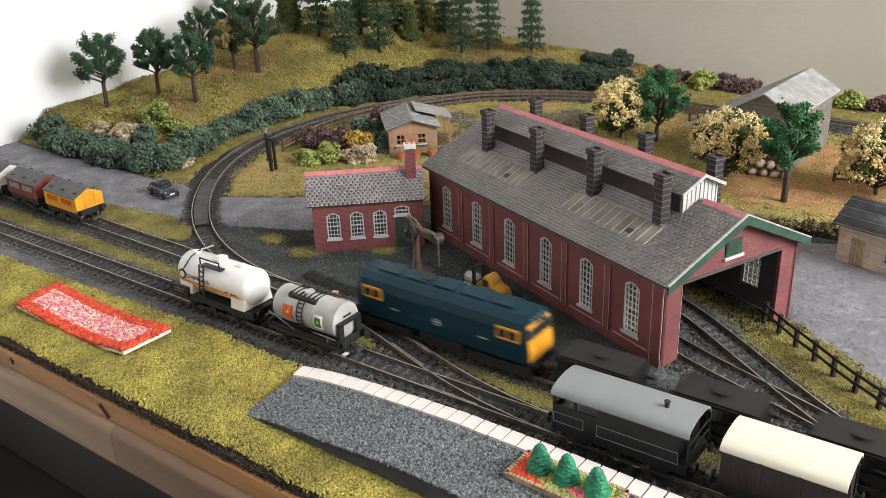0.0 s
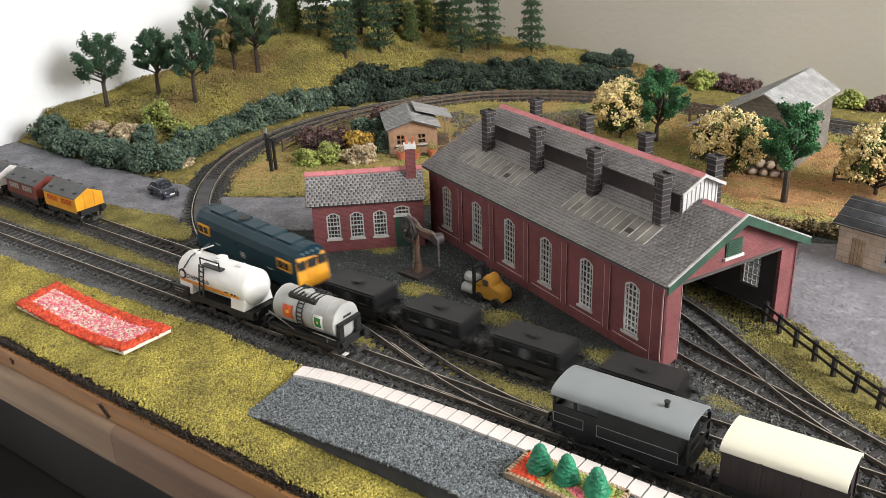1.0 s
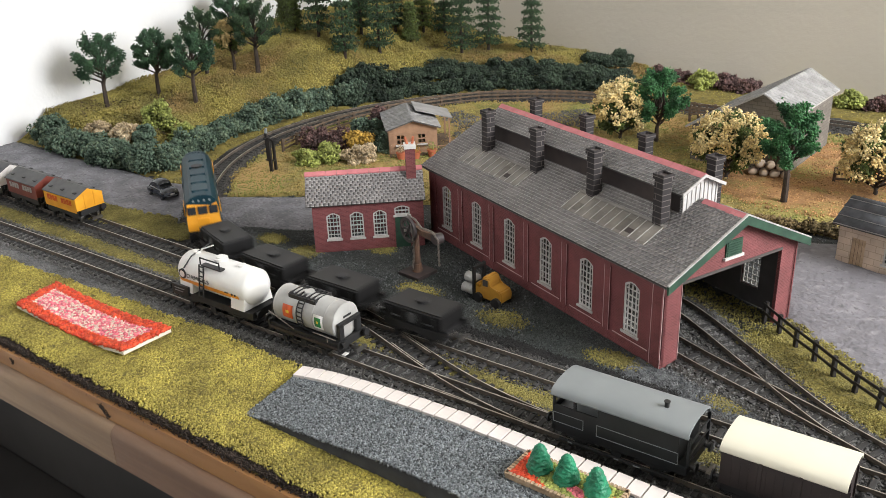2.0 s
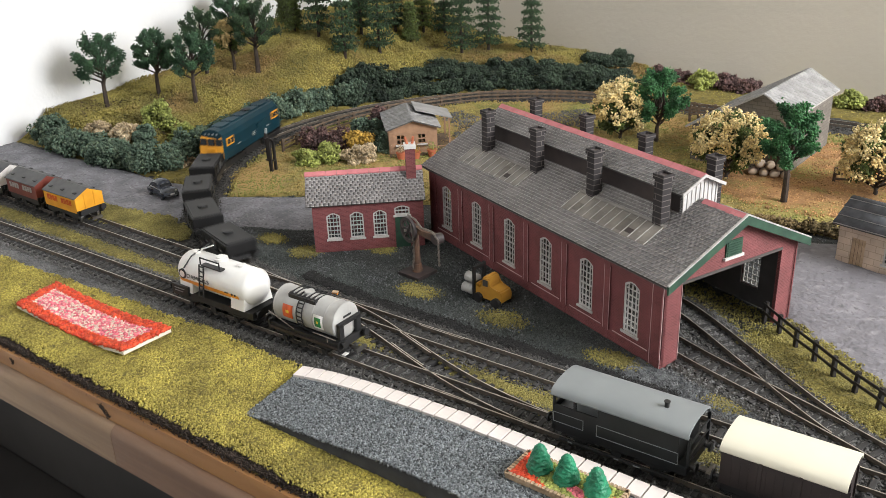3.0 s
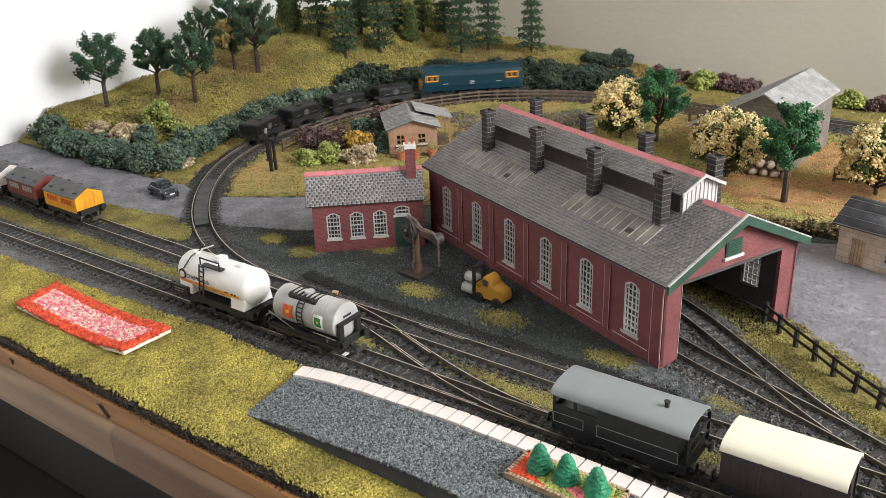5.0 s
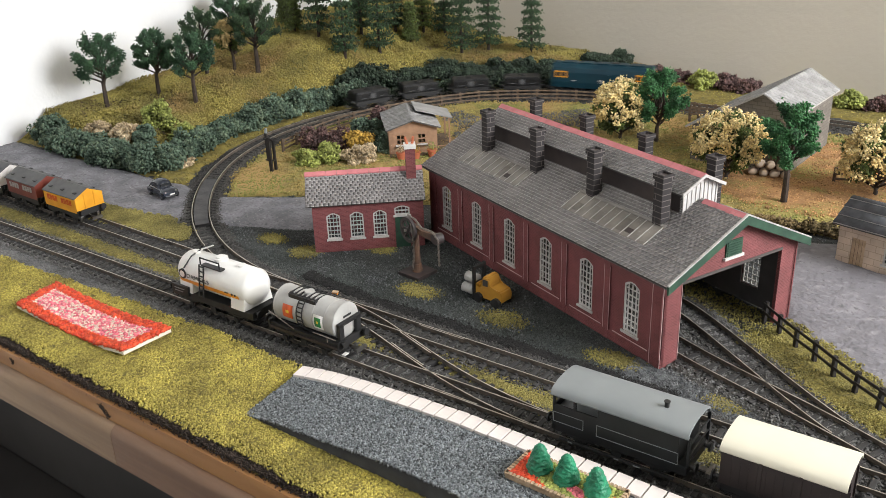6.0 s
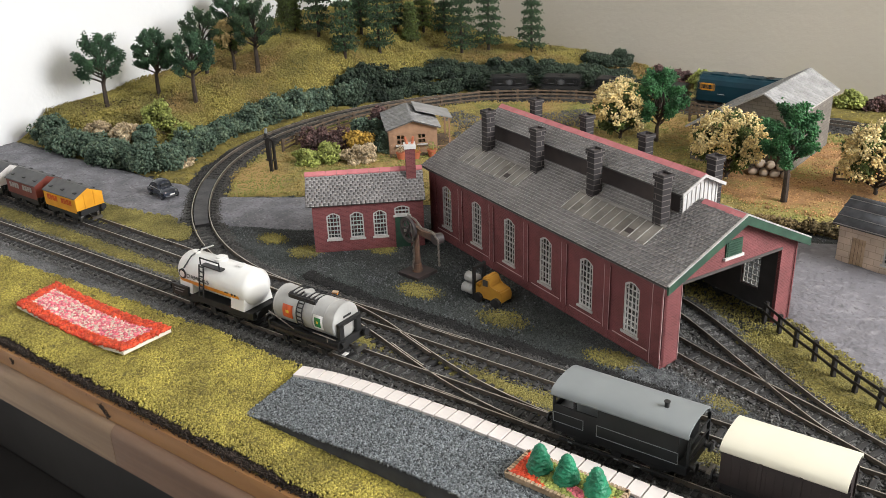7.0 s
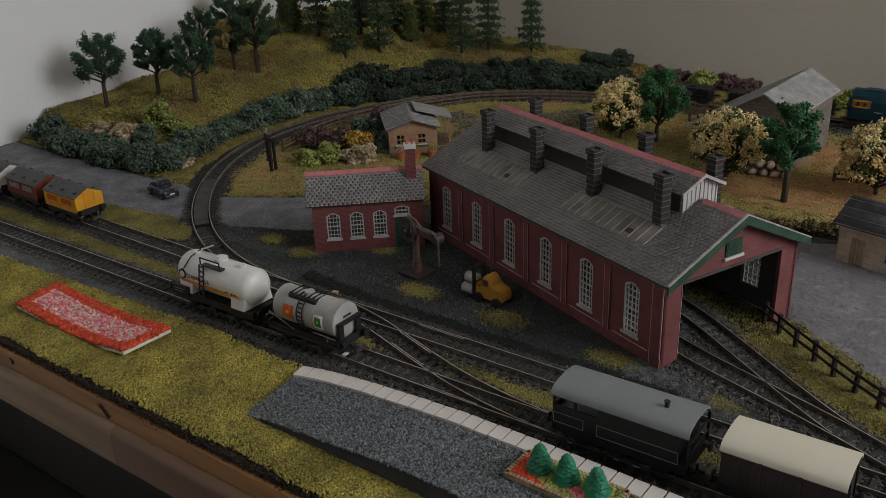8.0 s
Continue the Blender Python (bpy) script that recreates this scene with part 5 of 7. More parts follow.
def barrel(x0, x1, r, z, seg=40, dish=0.004):
    bm = bmesh.new()
    rings = []
    for x, k in ((x0 - dish, 0.35), (x0 - dish * 0.85, 0.62), (x0 - dish * 0.5, 0.86), (x0, 1.0), (x1, 1.0), (x1 + dish * 0.5, 0.86), (x1 + dish * 0.85, 0.62), (x1 + dish, 0.35)):
        rings.append([bm.verts.new((x, r * k * math.cos(2 * math.pi * i / seg), z + r * k * math.sin(2 * math.pi * i / seg))) for i in range(seg)])
    for a, b in zip(rings, rings[1:]):
        for i in range(seg):
            bm.faces.new((a[i], a[(i + 1) % seg], b[(i + 1) % seg], b[i]))
    bm.faces.new(rings[0])
    bm.faces.new(rings[-1])
    return bm


def bars(rows, r):
    bm = bmesh.new()
    for p, q in rows:
        cyl(bm, p, q, r, 8)
    return bm


def curved_panel(x0, x1, r, z, a0, a1, off=0.00025, n=8):
    """A thin sheet on the near side of a barrel, between two angles below the horizontal (degrees)."""
    v, f = [], []
    for i in range(n + 1):
        a = radians(a0 + (a1 - a0) * i / n)
        for rr in (r + off, r - 0.0002):
            for x in (x0, x1):
                v.append((x, -rr * math.cos(a), z + rr * math.sin(a)))
    for i in range(n):
        k = i * 4
        f += [(k, k + 1, k + 5, k + 4), (k + 2, k + 6, k + 7, k + 3), (k, k + 4, k + 6, k + 2), (k + 1, k + 3, k + 7, k + 5)]
    return mesh_np("panel", v, f)


def white_tank_wagon(x):
    e = empty("tank_wagon", pose(x, t1(x), 0, 0, 0, T1_TURN), "white chemical tank wagon with orange stripe on black chassis", "tank wagon")
    wagon_frame(e, 0.0465, 0.026)
    r, z = 0.0149, 0.0344
    part("barrel", barrel(-0.0365, 0.0365, r, z, dish=0.0062), "tank_white", e, "glossy white barrel", True)
    part("stripe", curved_panel(-0.0355, 0.032, r, z, -28, -12), "orange", e, "orange stripe along the barrel")
    for x0 in (-0.0375, 0.0225):
        bm = bmesh.new()
        prism(bm, [(-0.0150, 0.0192), (0.0150, 0.0192), (0.0135, 0.0290), (-0.0135, 0.0290)], "x", x0, x0 + 0.015)
        part("saddle", bm, "tank_white", e)
    bm = bmesh.new()
    cyl(bm, (0, 0, z + r - 0.001), (0, 0, z + r + 0.0018), 0.0058, 20)
    cyl(bm, (0, 0, z + r + 0.0018), (0, 0, z + r + 0.0030), 0.0036, 16)
    part("manhole", bm, "tank_white", e)
    for xx in (-0.028, 0.024):
        bm = bmesh.new()
        cyl(bm, (xx, 0, z + r - 0.001), (xx, 0, z + r + 0.0014), 0.0032, 16)
        part("hatch", bm, "tank_white", e)
    part("platform", boxes((-0.010, 0.013, -0.0125, -0.0045, z + r - 0.0030, z + r - 0.0020)), "black_plastic", e, "black walkway on the barrel")
    zt = z + r - 0.002
    part("handrail", bars([((-0.010, -0.0125, zt), (-0.010, -0.0125, zt + 0.006)), ((0.012, -0.0125, zt), (0.012, -0.0125, zt + 0.006)), ((-0.010, -0.0125, zt + 0.006), (0.012, -0.0125, zt + 0.006)),
                          ((-0.028, -0.0060, zt + 0.001), (-0.028, -0.0155, zt - 0.006)), ((-0.028, -0.0060, zt + 0.001), (-0.024, 0.010, zt + 0.007))], 0.0006), "black_plastic", e)
    lad = [((xx, -0.0172, 0.020), (xx, -0.0130, zt)) for xx in (-0.0115, -0.0065)] + [((-0.0115, -0.0170 + 0.0006 * i, 0.022 + 0.004 * i), (-0.0065, -0.0170 + 0.0006 * i, 0.022 + 0.004 * i)) for i in range(7)]
    part("ladder", bars(lad, 0.0006), "black_plastic", e, "black plastic ladder")
    part("discharge_pipe", bars([((-0.028, 0.002, zt + 0.003), (-0.012, 0.004, zt + 0.010))], 0.0006), "tank_white", e)
    bm = bmesh.new()
    cyl(bm, (-0.0315, -r + 0.0010, z + 0.001), (-0.0315, -r - 0.0005, z + 0.001), 0.0042, 22)
    dsc = part("badge", bm, "ink", e, "round dark badge")
    bm = bmesh.new()
    cyl(bm, (-0.0315, -r - 0.0004, z + 0.001), (-0.0315, -r - 0.0008, z + 0.001), 0.0028, 20)
    part("badge_centre", bm, "tank_white", dsc)
    lettering(e, "CHEMICALS", 0.0050, pose(-0.0135, -r - 0.0003, z - 0.0012, 90, 0, 0), "ink")
    part("label_bars", boxes((0.017, 0.021, -r - 0.0002, -r + 0.0006, z - 0.0035, z - 0.0028), (0.0245, 0.026, -r - 0.0002, -r + 0.0006, z - 0.004, z - 0.0026), (0.028, 0.0295, -r - 0.0002, -r + 0.0006, z - 0.004, z - 0.0026)), "ink", e)
    part("step_box", boxes((-0.0455, -0.026, -0.0168, -0.0145, 0.0165, 0.0245)), "black_plastic", e)
    part("step_label", boxes((-0.042, -0.030, -0.0171, -0.0167, 0.0215, 0.0222), (-0.042, -0.032, -0.0171, -0.0167, 0.0192, 0.0198)), "van_roof_grey", e)


def grey_tank_wagon(x):
    e = empty("tank_wagon", pose(x, t1(x), 0, 0, 0, T1_TURN) @ Matrix.Diagonal((0.92, 1, 1, 1)), "weathered grey oil tank wagon with coloured signs", "tank wagon")
    wagon_frame(e, 0.0375, 0.021)
    part("solebar", boxes((-0.037, 0.037, -0.0158, -0.0149, 0.0150, 0.0172)), "van_brown", e, "dark red brown solebar strip")
    r, z = 0.0136, 0.0314
    part("barrel", barrel(-0.0325, 0.0325, r, z, dish=0.0012), "tank_grey", e, "pale grey barrel with bands", True)
    for xx in (-0.0318, 0.010, 0.0225, 0.0318):
        bm = bmesh.new()
        cyl(bm, (xx - 0.0004, 0, z), (xx + 0.0004, 0, z), r + 0.0003, 40)
        part("band", bm, "tank_grey", e)
    part("red_sign", curved_panel(-0.0215, -0.0110, r, z, -18, 26, 0.0004), "sign_red", e, "red square sign")
    part("sign_emblem", curved_panel(-0.0178, -0.0147, r, z, 0, 9, 0.0007), "sign_yellow", e)
    part("white_sign", curved_panel(0.0115, 0.0215, r, z, -22, 24, 0.0004), "tank_white", e, "white square sign")
    part("sign_emblem", curved_panel(0.0134, 0.0196, r, z, -14, 16, 0.0007), "sign_green", e)
    part("sign_letters", curved_panel(0.0156, 0.0174, r, z, -2, 6, 0.0010), "sign_yellow", e)
    # black walkway with frame over the barrel
    part("walkway", boxes((-0.0185, 0.0105, -0.0078, -0.0030, z + r - 0.0022, z + r - 0.0010), (-0.0185, 0.0105, 0.0030, 0.0078, z + r - 0.0022, z + r - 0.0010)), "black_plastic", e)
    rim = []
    for y in (-0.0082, 0.0082):
        rim.append((-0.0185, 0.0105, y - 0.0007, y + 0.0007, z + r - 0.0042, z + r - 0.0004))
    for i in range(7):
        xx = -0.0178 + i * 0.0046
        rim.append((xx - 0.0005, xx + 0.0005, -0.0080, 0.0080, z + r - 0.0010, z + r + 0.0004))
    part("walkway_rim", boxes(*rim), "black_plastic", e)
    bm = bmesh.new()
    cyl(bm, (-0.004, 0, z + r - 0.001), (-0.004, 0, z + r + 0.0016), 0.0038, 18)
    part("manhole", bm, "tank_grey", e)
    lad = []
    for xx in (-0.0055, 0.0005):
        pts = [(xx, -(r + 0.0012) * math.cos(radians(a)), z + (r + 0.0012) * math.sin(radians(a))) for a in range(-50, 60, 10)]
        lad += list(zip(pts, pts[1:]))
    for a in range(-50, 55, 13):
        p = (-(r + 0.0012) * math.cos(radians(a)), z + (r + 0.0012) * math.sin(radians(a)))
        lad.append(((-0.0055, *p), (0.0005, *p)))
    part("ladder", bars(lad, 0.0005), "black_plastic", e, "black plastic ladder")
    part("tie_rod", bars([((-0.036, -0.0155, 0.0290), (-0.009, -0.0155, 0.0205)), ((0.036, -0.0155, 0.0230), (0.012, -0.0155, 0.0235)), ((0.027, -0.0155, 0.0235), (0.027, -0.0155, 0.019))], 0.0004), "chain", e)
    for s in (-1, 1):
        part("end_stanchion", boxes((s * 0.0355 - 0.0015, s * 0.0355 + 0.0015, -0.0115, -0.0070, 0.0190, 0.0325), (s * 0.0355 - 0.0015, s * 0.0355 + 0.0015, 0.0070, 0.0115, 0.0190, 0.0325), (s * 0.0355 - 0.0015, s * 0.0355 + 0.0015, -0.0115, 0.0115, 0.0310, 0.0335)), "black_plastic", e)
    part("number_bars", boxes((0.0336, 0.0341, -0.0035, 0.0045, z + 0.0035, z + 0.0050)), "ink", e)
    part("coupling_tag", boxes((0.0405, 0.0435, -0.0150, -0.0105, 0.0120, 0.0128)), "white_paint", e)
    part("cradle", boxes((-0.032, 0.032, -0.009, 0.009, 0.0185, 0.0200)), "black_plastic", e)


def curved_roof(h, w, ze, zt, n=12):
    bm = bmesh.new()
    out = [(-w * math.cos(math.pi * i / n), ze + (zt - ze) * math.sin(math.pi * i / n) ** 0.8) for i in range(n + 1)]
    inn = [(y * 0.96, z - 0.0010) for y, z in reversed(out)]
    prism(bm, out + inn, "x", -h, h)
    return bm


def brake_van(x):
    e = empty("brake_van", pose(x, t1(x), 0, 0, 0, T1_TURN), "dark brake van with grey curved roof and white lining", "brake van")
    h = 0.0415
    wagon_frame(e, h, 0.024)
    ze = 0.0402
    part("floor_plate", boxes((-h, h, -0.0160, 0.0160, 0.0192, 0.0212)), "van_dark", e)
    part("body", boxes((-0.012, 0.037, -0.0160, 0.0160, 0.0212, ze)), "van_dark", e, "black boarded cabin")
    part("veranda_panel", boxes((-h, -0.012, -0.0160, -0.0148, 0.0212, 0.0330), (-h, -0.012, 0.0148, 0.0160, 0.0212, 0.0330), (-h, -h + 0.0012, -0.0148, 0.0148, 0.0212, 0.0330)), "van_dark", e)
    for y in (-0.0154, 0.0154):
        for xx in (-h + 0.0008, -0.027, 0.0425):
            part("post", boxes((xx - 0.0008, xx + 0.0008, y - 0.0006, y + 0.0006, 0.0212, ze)), "van_dark", e)
    part("end_rail", bars([((0.0425, y, z), (0.0425, y2, z)) for z in (0.028, 0.035) for y, y2 in ((-0.0154, 0.0154),)], 0.0006), "van_dark", e)
    part("roof", curved_roof(0.0425, 0.0172, ze, 0.0463), "van_roof_grey", e, "smooth light grey curved roof", True)
    bm = bmesh.new()
    cyl(bm, (0.0235, -0.002, 0.0450), (0.0235, -0.002, 0.0496), 0.0014, 12)
    cyl(bm, (0.0235, -0.002, 0.0492), (0.0235, -0.002, 0.0500), 0.0018, 12)
    part("stovepipe", bm, "black_plastic", e)
    def lined(x0, x1, z0, z1):
        y0, y1, t = -0.0164, -0.0161, 0.0003
        part("lining", boxes((x0, x1, y0, y1, z0, z0 + t), (x0, x1, y0, y1, z1 - t, z1), (x0, x0 + t, y0, y1, z0, z1), (x1 - t, x1, y0, y1, z0, z1)), "van_roof_grey", e)
    lined(-0.0410, -0.0210, 0.0214, 0.0282)
    lined(-0.0125, 0.0372, 0.0208, 0.0285)
    part("inner_bench", boxes((-0.040, -0.014, -0.010, 0.010, 0.0212, 0.0290)), "van_roof_grey", e)
    part("step_board", boxes((-0.036, 0.036, -0.0178, -0.0160, 0.0105, 0.0115)), "black_plastic", e)
    part("lamp_bars", boxes((-0.030, -0.027, -0.0182, -0.0178, 0.0108, 0.0114), (0.0, 0.003, -0.0182, -0.0178, 0.0108, 0.0114), (0.012, 0.016, -0.0182, -0.0178, 0.0108, 0.0114)), "van_roof_grey", e)


def covered_van(x):
    e = empty("covered_van", pose(x, t1(x), 0, 0, 0, T1_TURN), "dark brown covered goods van with cream roof", "covered van")
    h = 0.0312
    wagon_frame(e, h, 0.020)
    ze = 0.0405
    bm = boxes((-h, h, -0.0162, 0.0162, 0.0192, ze + 0.0002), bevel=0.0003)
    part("body", bm, "van_brown", e, "dark brown boarded sides")
    for i in range(14):
        xx = -h + 0.004 + i * 0.0045
        part("side_board", boxes((xx - 0.00222, xx + 0.00222, -0.0165, -0.0162, 0.0200, ze)), "van_brown", e)
    for xx in (-0.010, 0.010):
        part("door_post", boxes((xx - 0.0008, xx + 0.0008, -0.0173, -0.0162, 0.0195, ze)), "van_brown", e)
    for y in (-0.009, 0.009):
        part("end_post", boxes((h, h + 0.0010, y - 0.0008, y + 0.0008, 0.0195, ze)), "van_brown", e)
    for x in (-h, h - 0.001):
        bm = bmesh.new()
        n = 12
        prism(bm, [(-0.0160 * math.cos(math.pi * i / n), ze + (0.0052) * math.sin(math.pi * i / n) ** 0.8) for i in range(n + 1)], "x", x, x + 0.001)
        part("end_panel", bm, "van_brown", e)
    part("roof", curved_roof(0.0320, 0.0174, ze, 0.0466), "van_roof_cream", e, "smooth cream curved roof", True)


def salt_wagon(x, mat, label):
    e = empty("peaked_wagon", pose(x, -0.0124 * (x + 0.055), 0, 0, 0, -0.71), label, "wagon", "parked wagons on the siding")
    h = 0.0290
    wagon_frame(e, h, 0.019)
    bm = bmesh.new()
    prism(bm, [(-0.0155, 0.0185), (0.0155, 0.0185), (0.0155, 0.0340), (0, 0.0412), (-0.0155, 0.0340)], "x", -h, h)
    part("body", bm, mat, e)
    for s in (-1, 1):
        bm = bmesh.new()
        prism(bm, [(s * 0.0165, 0.0337), (s * 0.0165, 0.0345), (0, 0.0424), (0, 0.0415)], "x", -h - 0.0006, h + 0.0002)
        part("roof", bm, "tarpaulin", e, "dark grey peaked roof")
        for i in range(3):
            xx = -0.022 + i * 0.022
            part("roof_hatch", boxes((xx - 0.002, xx + 0.002, s * 0.010 - 0.0015, s * 0.010 + 0.0015, 0.0372, 0.0384)), "black_plastic", e)
        for y in (-0.0055, 0.0055):
            part("end_post", boxes((s * h - 0.0004, s * h + 0.0006, y - 0.0004, y + 0.0004, 0.0190, 0.0370)), mat, e)
    red = "sign_red" if mat == "wagon_yellow" else "tank_grey"
    for x0, n in ((-0.0225, 4), (0.0030, 4)):
        for i in range(n):
            part("letter_bar", boxes((x0 + i * 0.0048, x0 + i * 0.0048 + 0.0012, -0.0159, -0.0154, 0.0255, 0.0312), (x0 + i * 0.0048 + 0.0022, x0 + i * 0.0048 + 0.0034, -0.0159, -0.0154, 0.0255, 0.0312), (x0 + i * 0.0048 + 0.0012, x0 + i * 0.0048 + 0.0022, -0.0158, -0.0154, 0.0278, 0.0290)), red, e)
    return e


# ---------------------------------------------------------------- yard things
def yard_crane():
    e = empty("yard_crane", pose(0.0635, 0.0905, 0.0, 0, 0, -18) @ Matrix.Scale(1.1, 4), "rusty hand crane with chain on a square base plate", "crane")
    part("base_plate", boxes((-0.011, 0.011, -0.011, 0.011, -0.001, 0.0022), bevel=0.0005), "crane_iron", e).matrix_basis = pose(0, 0, 0, 0, 0, 12)
    bm = bmesh.new()
    cyl(bm, (0, 0, 0.002), (0, 0, 0.009), 0.0044, 14, 0.0034)
    cyl(bm, (0, 0, 0.009), (0, 0, 0.042), 0.0029, 14, 0.0023)
    part("post", bm, "crane_rust", e, "rust brown cast post")
    w = new("gear_wheel")
    w.empty_display_size = 0.005
    w.parent = e
    w.matrix_basis = pose(-0.002, -0.0055, 0.0385, 90, 0, 0)
    bm = bmesh.new()
    n, ro, ri = 28, 0.0105, 0.0080
    for z0, z1 in ((-0.0012, 0.0012),):
        for i in range(n):
            a, b = 2 * math.pi * i / n, 2 * math.pi * (i + 1) / n
            prism(bm, [(ro * math.cos(a), ro * math.sin(a)), (ro * math.cos(b), ro * math.sin(b)), (ri * math.cos(b), ri * math.sin(b)), (ri * math.cos(a), ri * math.sin(a))], "z", z0, z1)
    part("rim", bm, "crane_iron", w)
    bm = bmesh.new()
    for i in range(6):
        a = math.pi * i / 3
        cyl(bm, (0, 0, 0), (0.0085 * math.cos(a), 0.0085 * math.sin(a), 0), 0.0009, 8)
    cyl(bm, (0, 0, -0.002), (0, 0, 0.002), 0.0022, 12)
    part("spokes", bm, "crane_iron", w)
    part("axle", bars([((-0.002, -0.009, 0.0385), (-0.002, 0.006, 0.0385))], 0.0012), "chain", e)
    bm = bmesh.new()
    prism(bm, [(0.0, 0.036), (0.0, 0.042), (0.012, 0.0405), (0.027, 0.0425), (0.033, 0.0400), (0.031, 0.0365), (0.012, 0.0362)], "y", -0.0022, 0.0022)
    part("jib", bm, "crane_rust", e, "rust brown curved jib")
    bm = bmesh.new()
    cyl(bm, (0.030, -0.0034, 0.0395), (0.030, 0.0034, 0.0395), 0.0042, 16)
    part("pulley", bm, "crane_iron", e)
    # chain: over the wheel, along the jib, down to the hook
    link = bmesh.new()
    cyl(link, (-0.0009, 0, 0), (0.0009, 0, 0), 0.00085, 6)
    me = bpy.data.meshes.new("chain_link")
    link.to_mesh(me)
    link.free()
    me.materials.append(M["chain"])
    path = [(-0.006, 0.0490), (0.004, 0.0485), (0.014, 0.0438), (0.027, 0.0450), (0.0345, 0.0410), (0.0350, 0.0300), (0.0350, 0.0190)]
    side = [(0.0035, 0.0460), (0.0060, 0.034), (0.0055, 0.020), (0.0030, 0.006)]
    for pts, y in ((path, -0.0030), (side, -0.0065)):
        for (x0, z0), (x1, z1) in zip(pts, pts[1:]):
            d = math.dist((x0, z0), (x1, z1))
            k = max(1, int(d / 0.0021))
            for i in range(k):
                t = (i + 0.5) / k
                ob = new("chain_link", me)
                ob.parent = e
                ob.matrix_basis = pose(x0 + (x1 - x0) * t, y + random.uniform(-0.0003, 0.0003), z0 + (z1 - z0) * t, (i % 2) * 90, -math.degrees(math.atan2(z1 - z0, x1 - x0)) + random.uniform(-12, 12), 0)


def forklift():
    e = empty("forklift_truck", pose(0.1480, 0.0815, 0.0, 0, 0, -6), "small yellow forklift truck carrying grey drums", "forklift")
    bm = bmesh.new()
    prism(bm, [(-0.0125, 0.003), (0.0145, 0.003), (0.0155, 0.0095), (0.0135, 0.0135), (0.0050, 0.0142), (0.0030, 0.0155), (0.0022, 0.0215), (0.0008, 0.0230), (-0.0035, 0.0230), (-0.0048, 0.0215), (-0.0052, 0.0120), (-0.0090, 0.0105), (-0.0100, 0.0150), (-0.0125, 0.0150)], "y", -0.0072, 0.0072)
    bmesh.ops.bevel(bm, geom=bm.edges[:], offset=0.0010, segments=2, affect="EDGES")
    part("body", bm, "fork_yellow", e, "mustard yellow moulded body", True)
    # flat dark plate on the solid side stands for the shade in the seat hollow
    part("seat_hollow_shade", boxes((-0.0040, 0.0012, -0.0075, -0.0070, 0.0150, 0.0205), bevel=0.0001), "dark_inside", e)
    for x in (-0.008, 0.0105):
        for y in (-0.0082, 0.0082):
            bm = bmesh.new()
            cyl(bm, (x, y - 0.0016, 0.0036), (x, y + 0.0016, 0.0036), 0.0042, 16)
            part("wheel", bm, "black_plastic", e)
    part("mast", boxes((-0.0150, -0.0128, -0.0075, -0.0050, 0.001, 0.0290), (-0.0150, -0.0128, 0.0050, 0.0075, 0.001, 0.0290), (-0.0150, -0.0128, -0.0050, 0.0050, 0.0260, 0.0285), (-0.0150, -0.0128, -0.0050, 0.0050, 0.0120, 0.0140)), "black_plastic", e)
    part("fork", boxes((-0.0265, -0.0150, -0.0055, -0.0035, 0.0015, 0.0025), (-0.0265, -0.0150, 0.0035, 0.0055, 0.0015, 0.0025)), "black_plastic", e)
    for y, z in ((-0.0045, 0.0068), (0.0045, 0.0068), (0.0, 0.0148)):
        d = empty("drum", pose(0.1480, 0.0815, 0.0, 0, 0, -6) @ pose(-0.0208, y, z), "small silver grey drum stacked on the forklift", "drum", "drums on the forklift")
        bm = bmesh.new()
        cyl(bm, (-0.0052, 0, 0), (0.0052, 0, 0), 0.0042, 16)
        for xx in (-0.0052, -0.0018, 0.0018, 0.0052):
            cyl(bm, (xx - 0.0003, 0, 0), (xx + 0.0003, 0, 0), 0.0045, 16)
        part("shell", bm, "tank_grey", d)
        bm = bmesh.new()
        cyl(bm, (-0.0058, 0, 0), (-0.0054, 0, 0), 0.0036, 16)
        part("lid", bm, "ink", d)


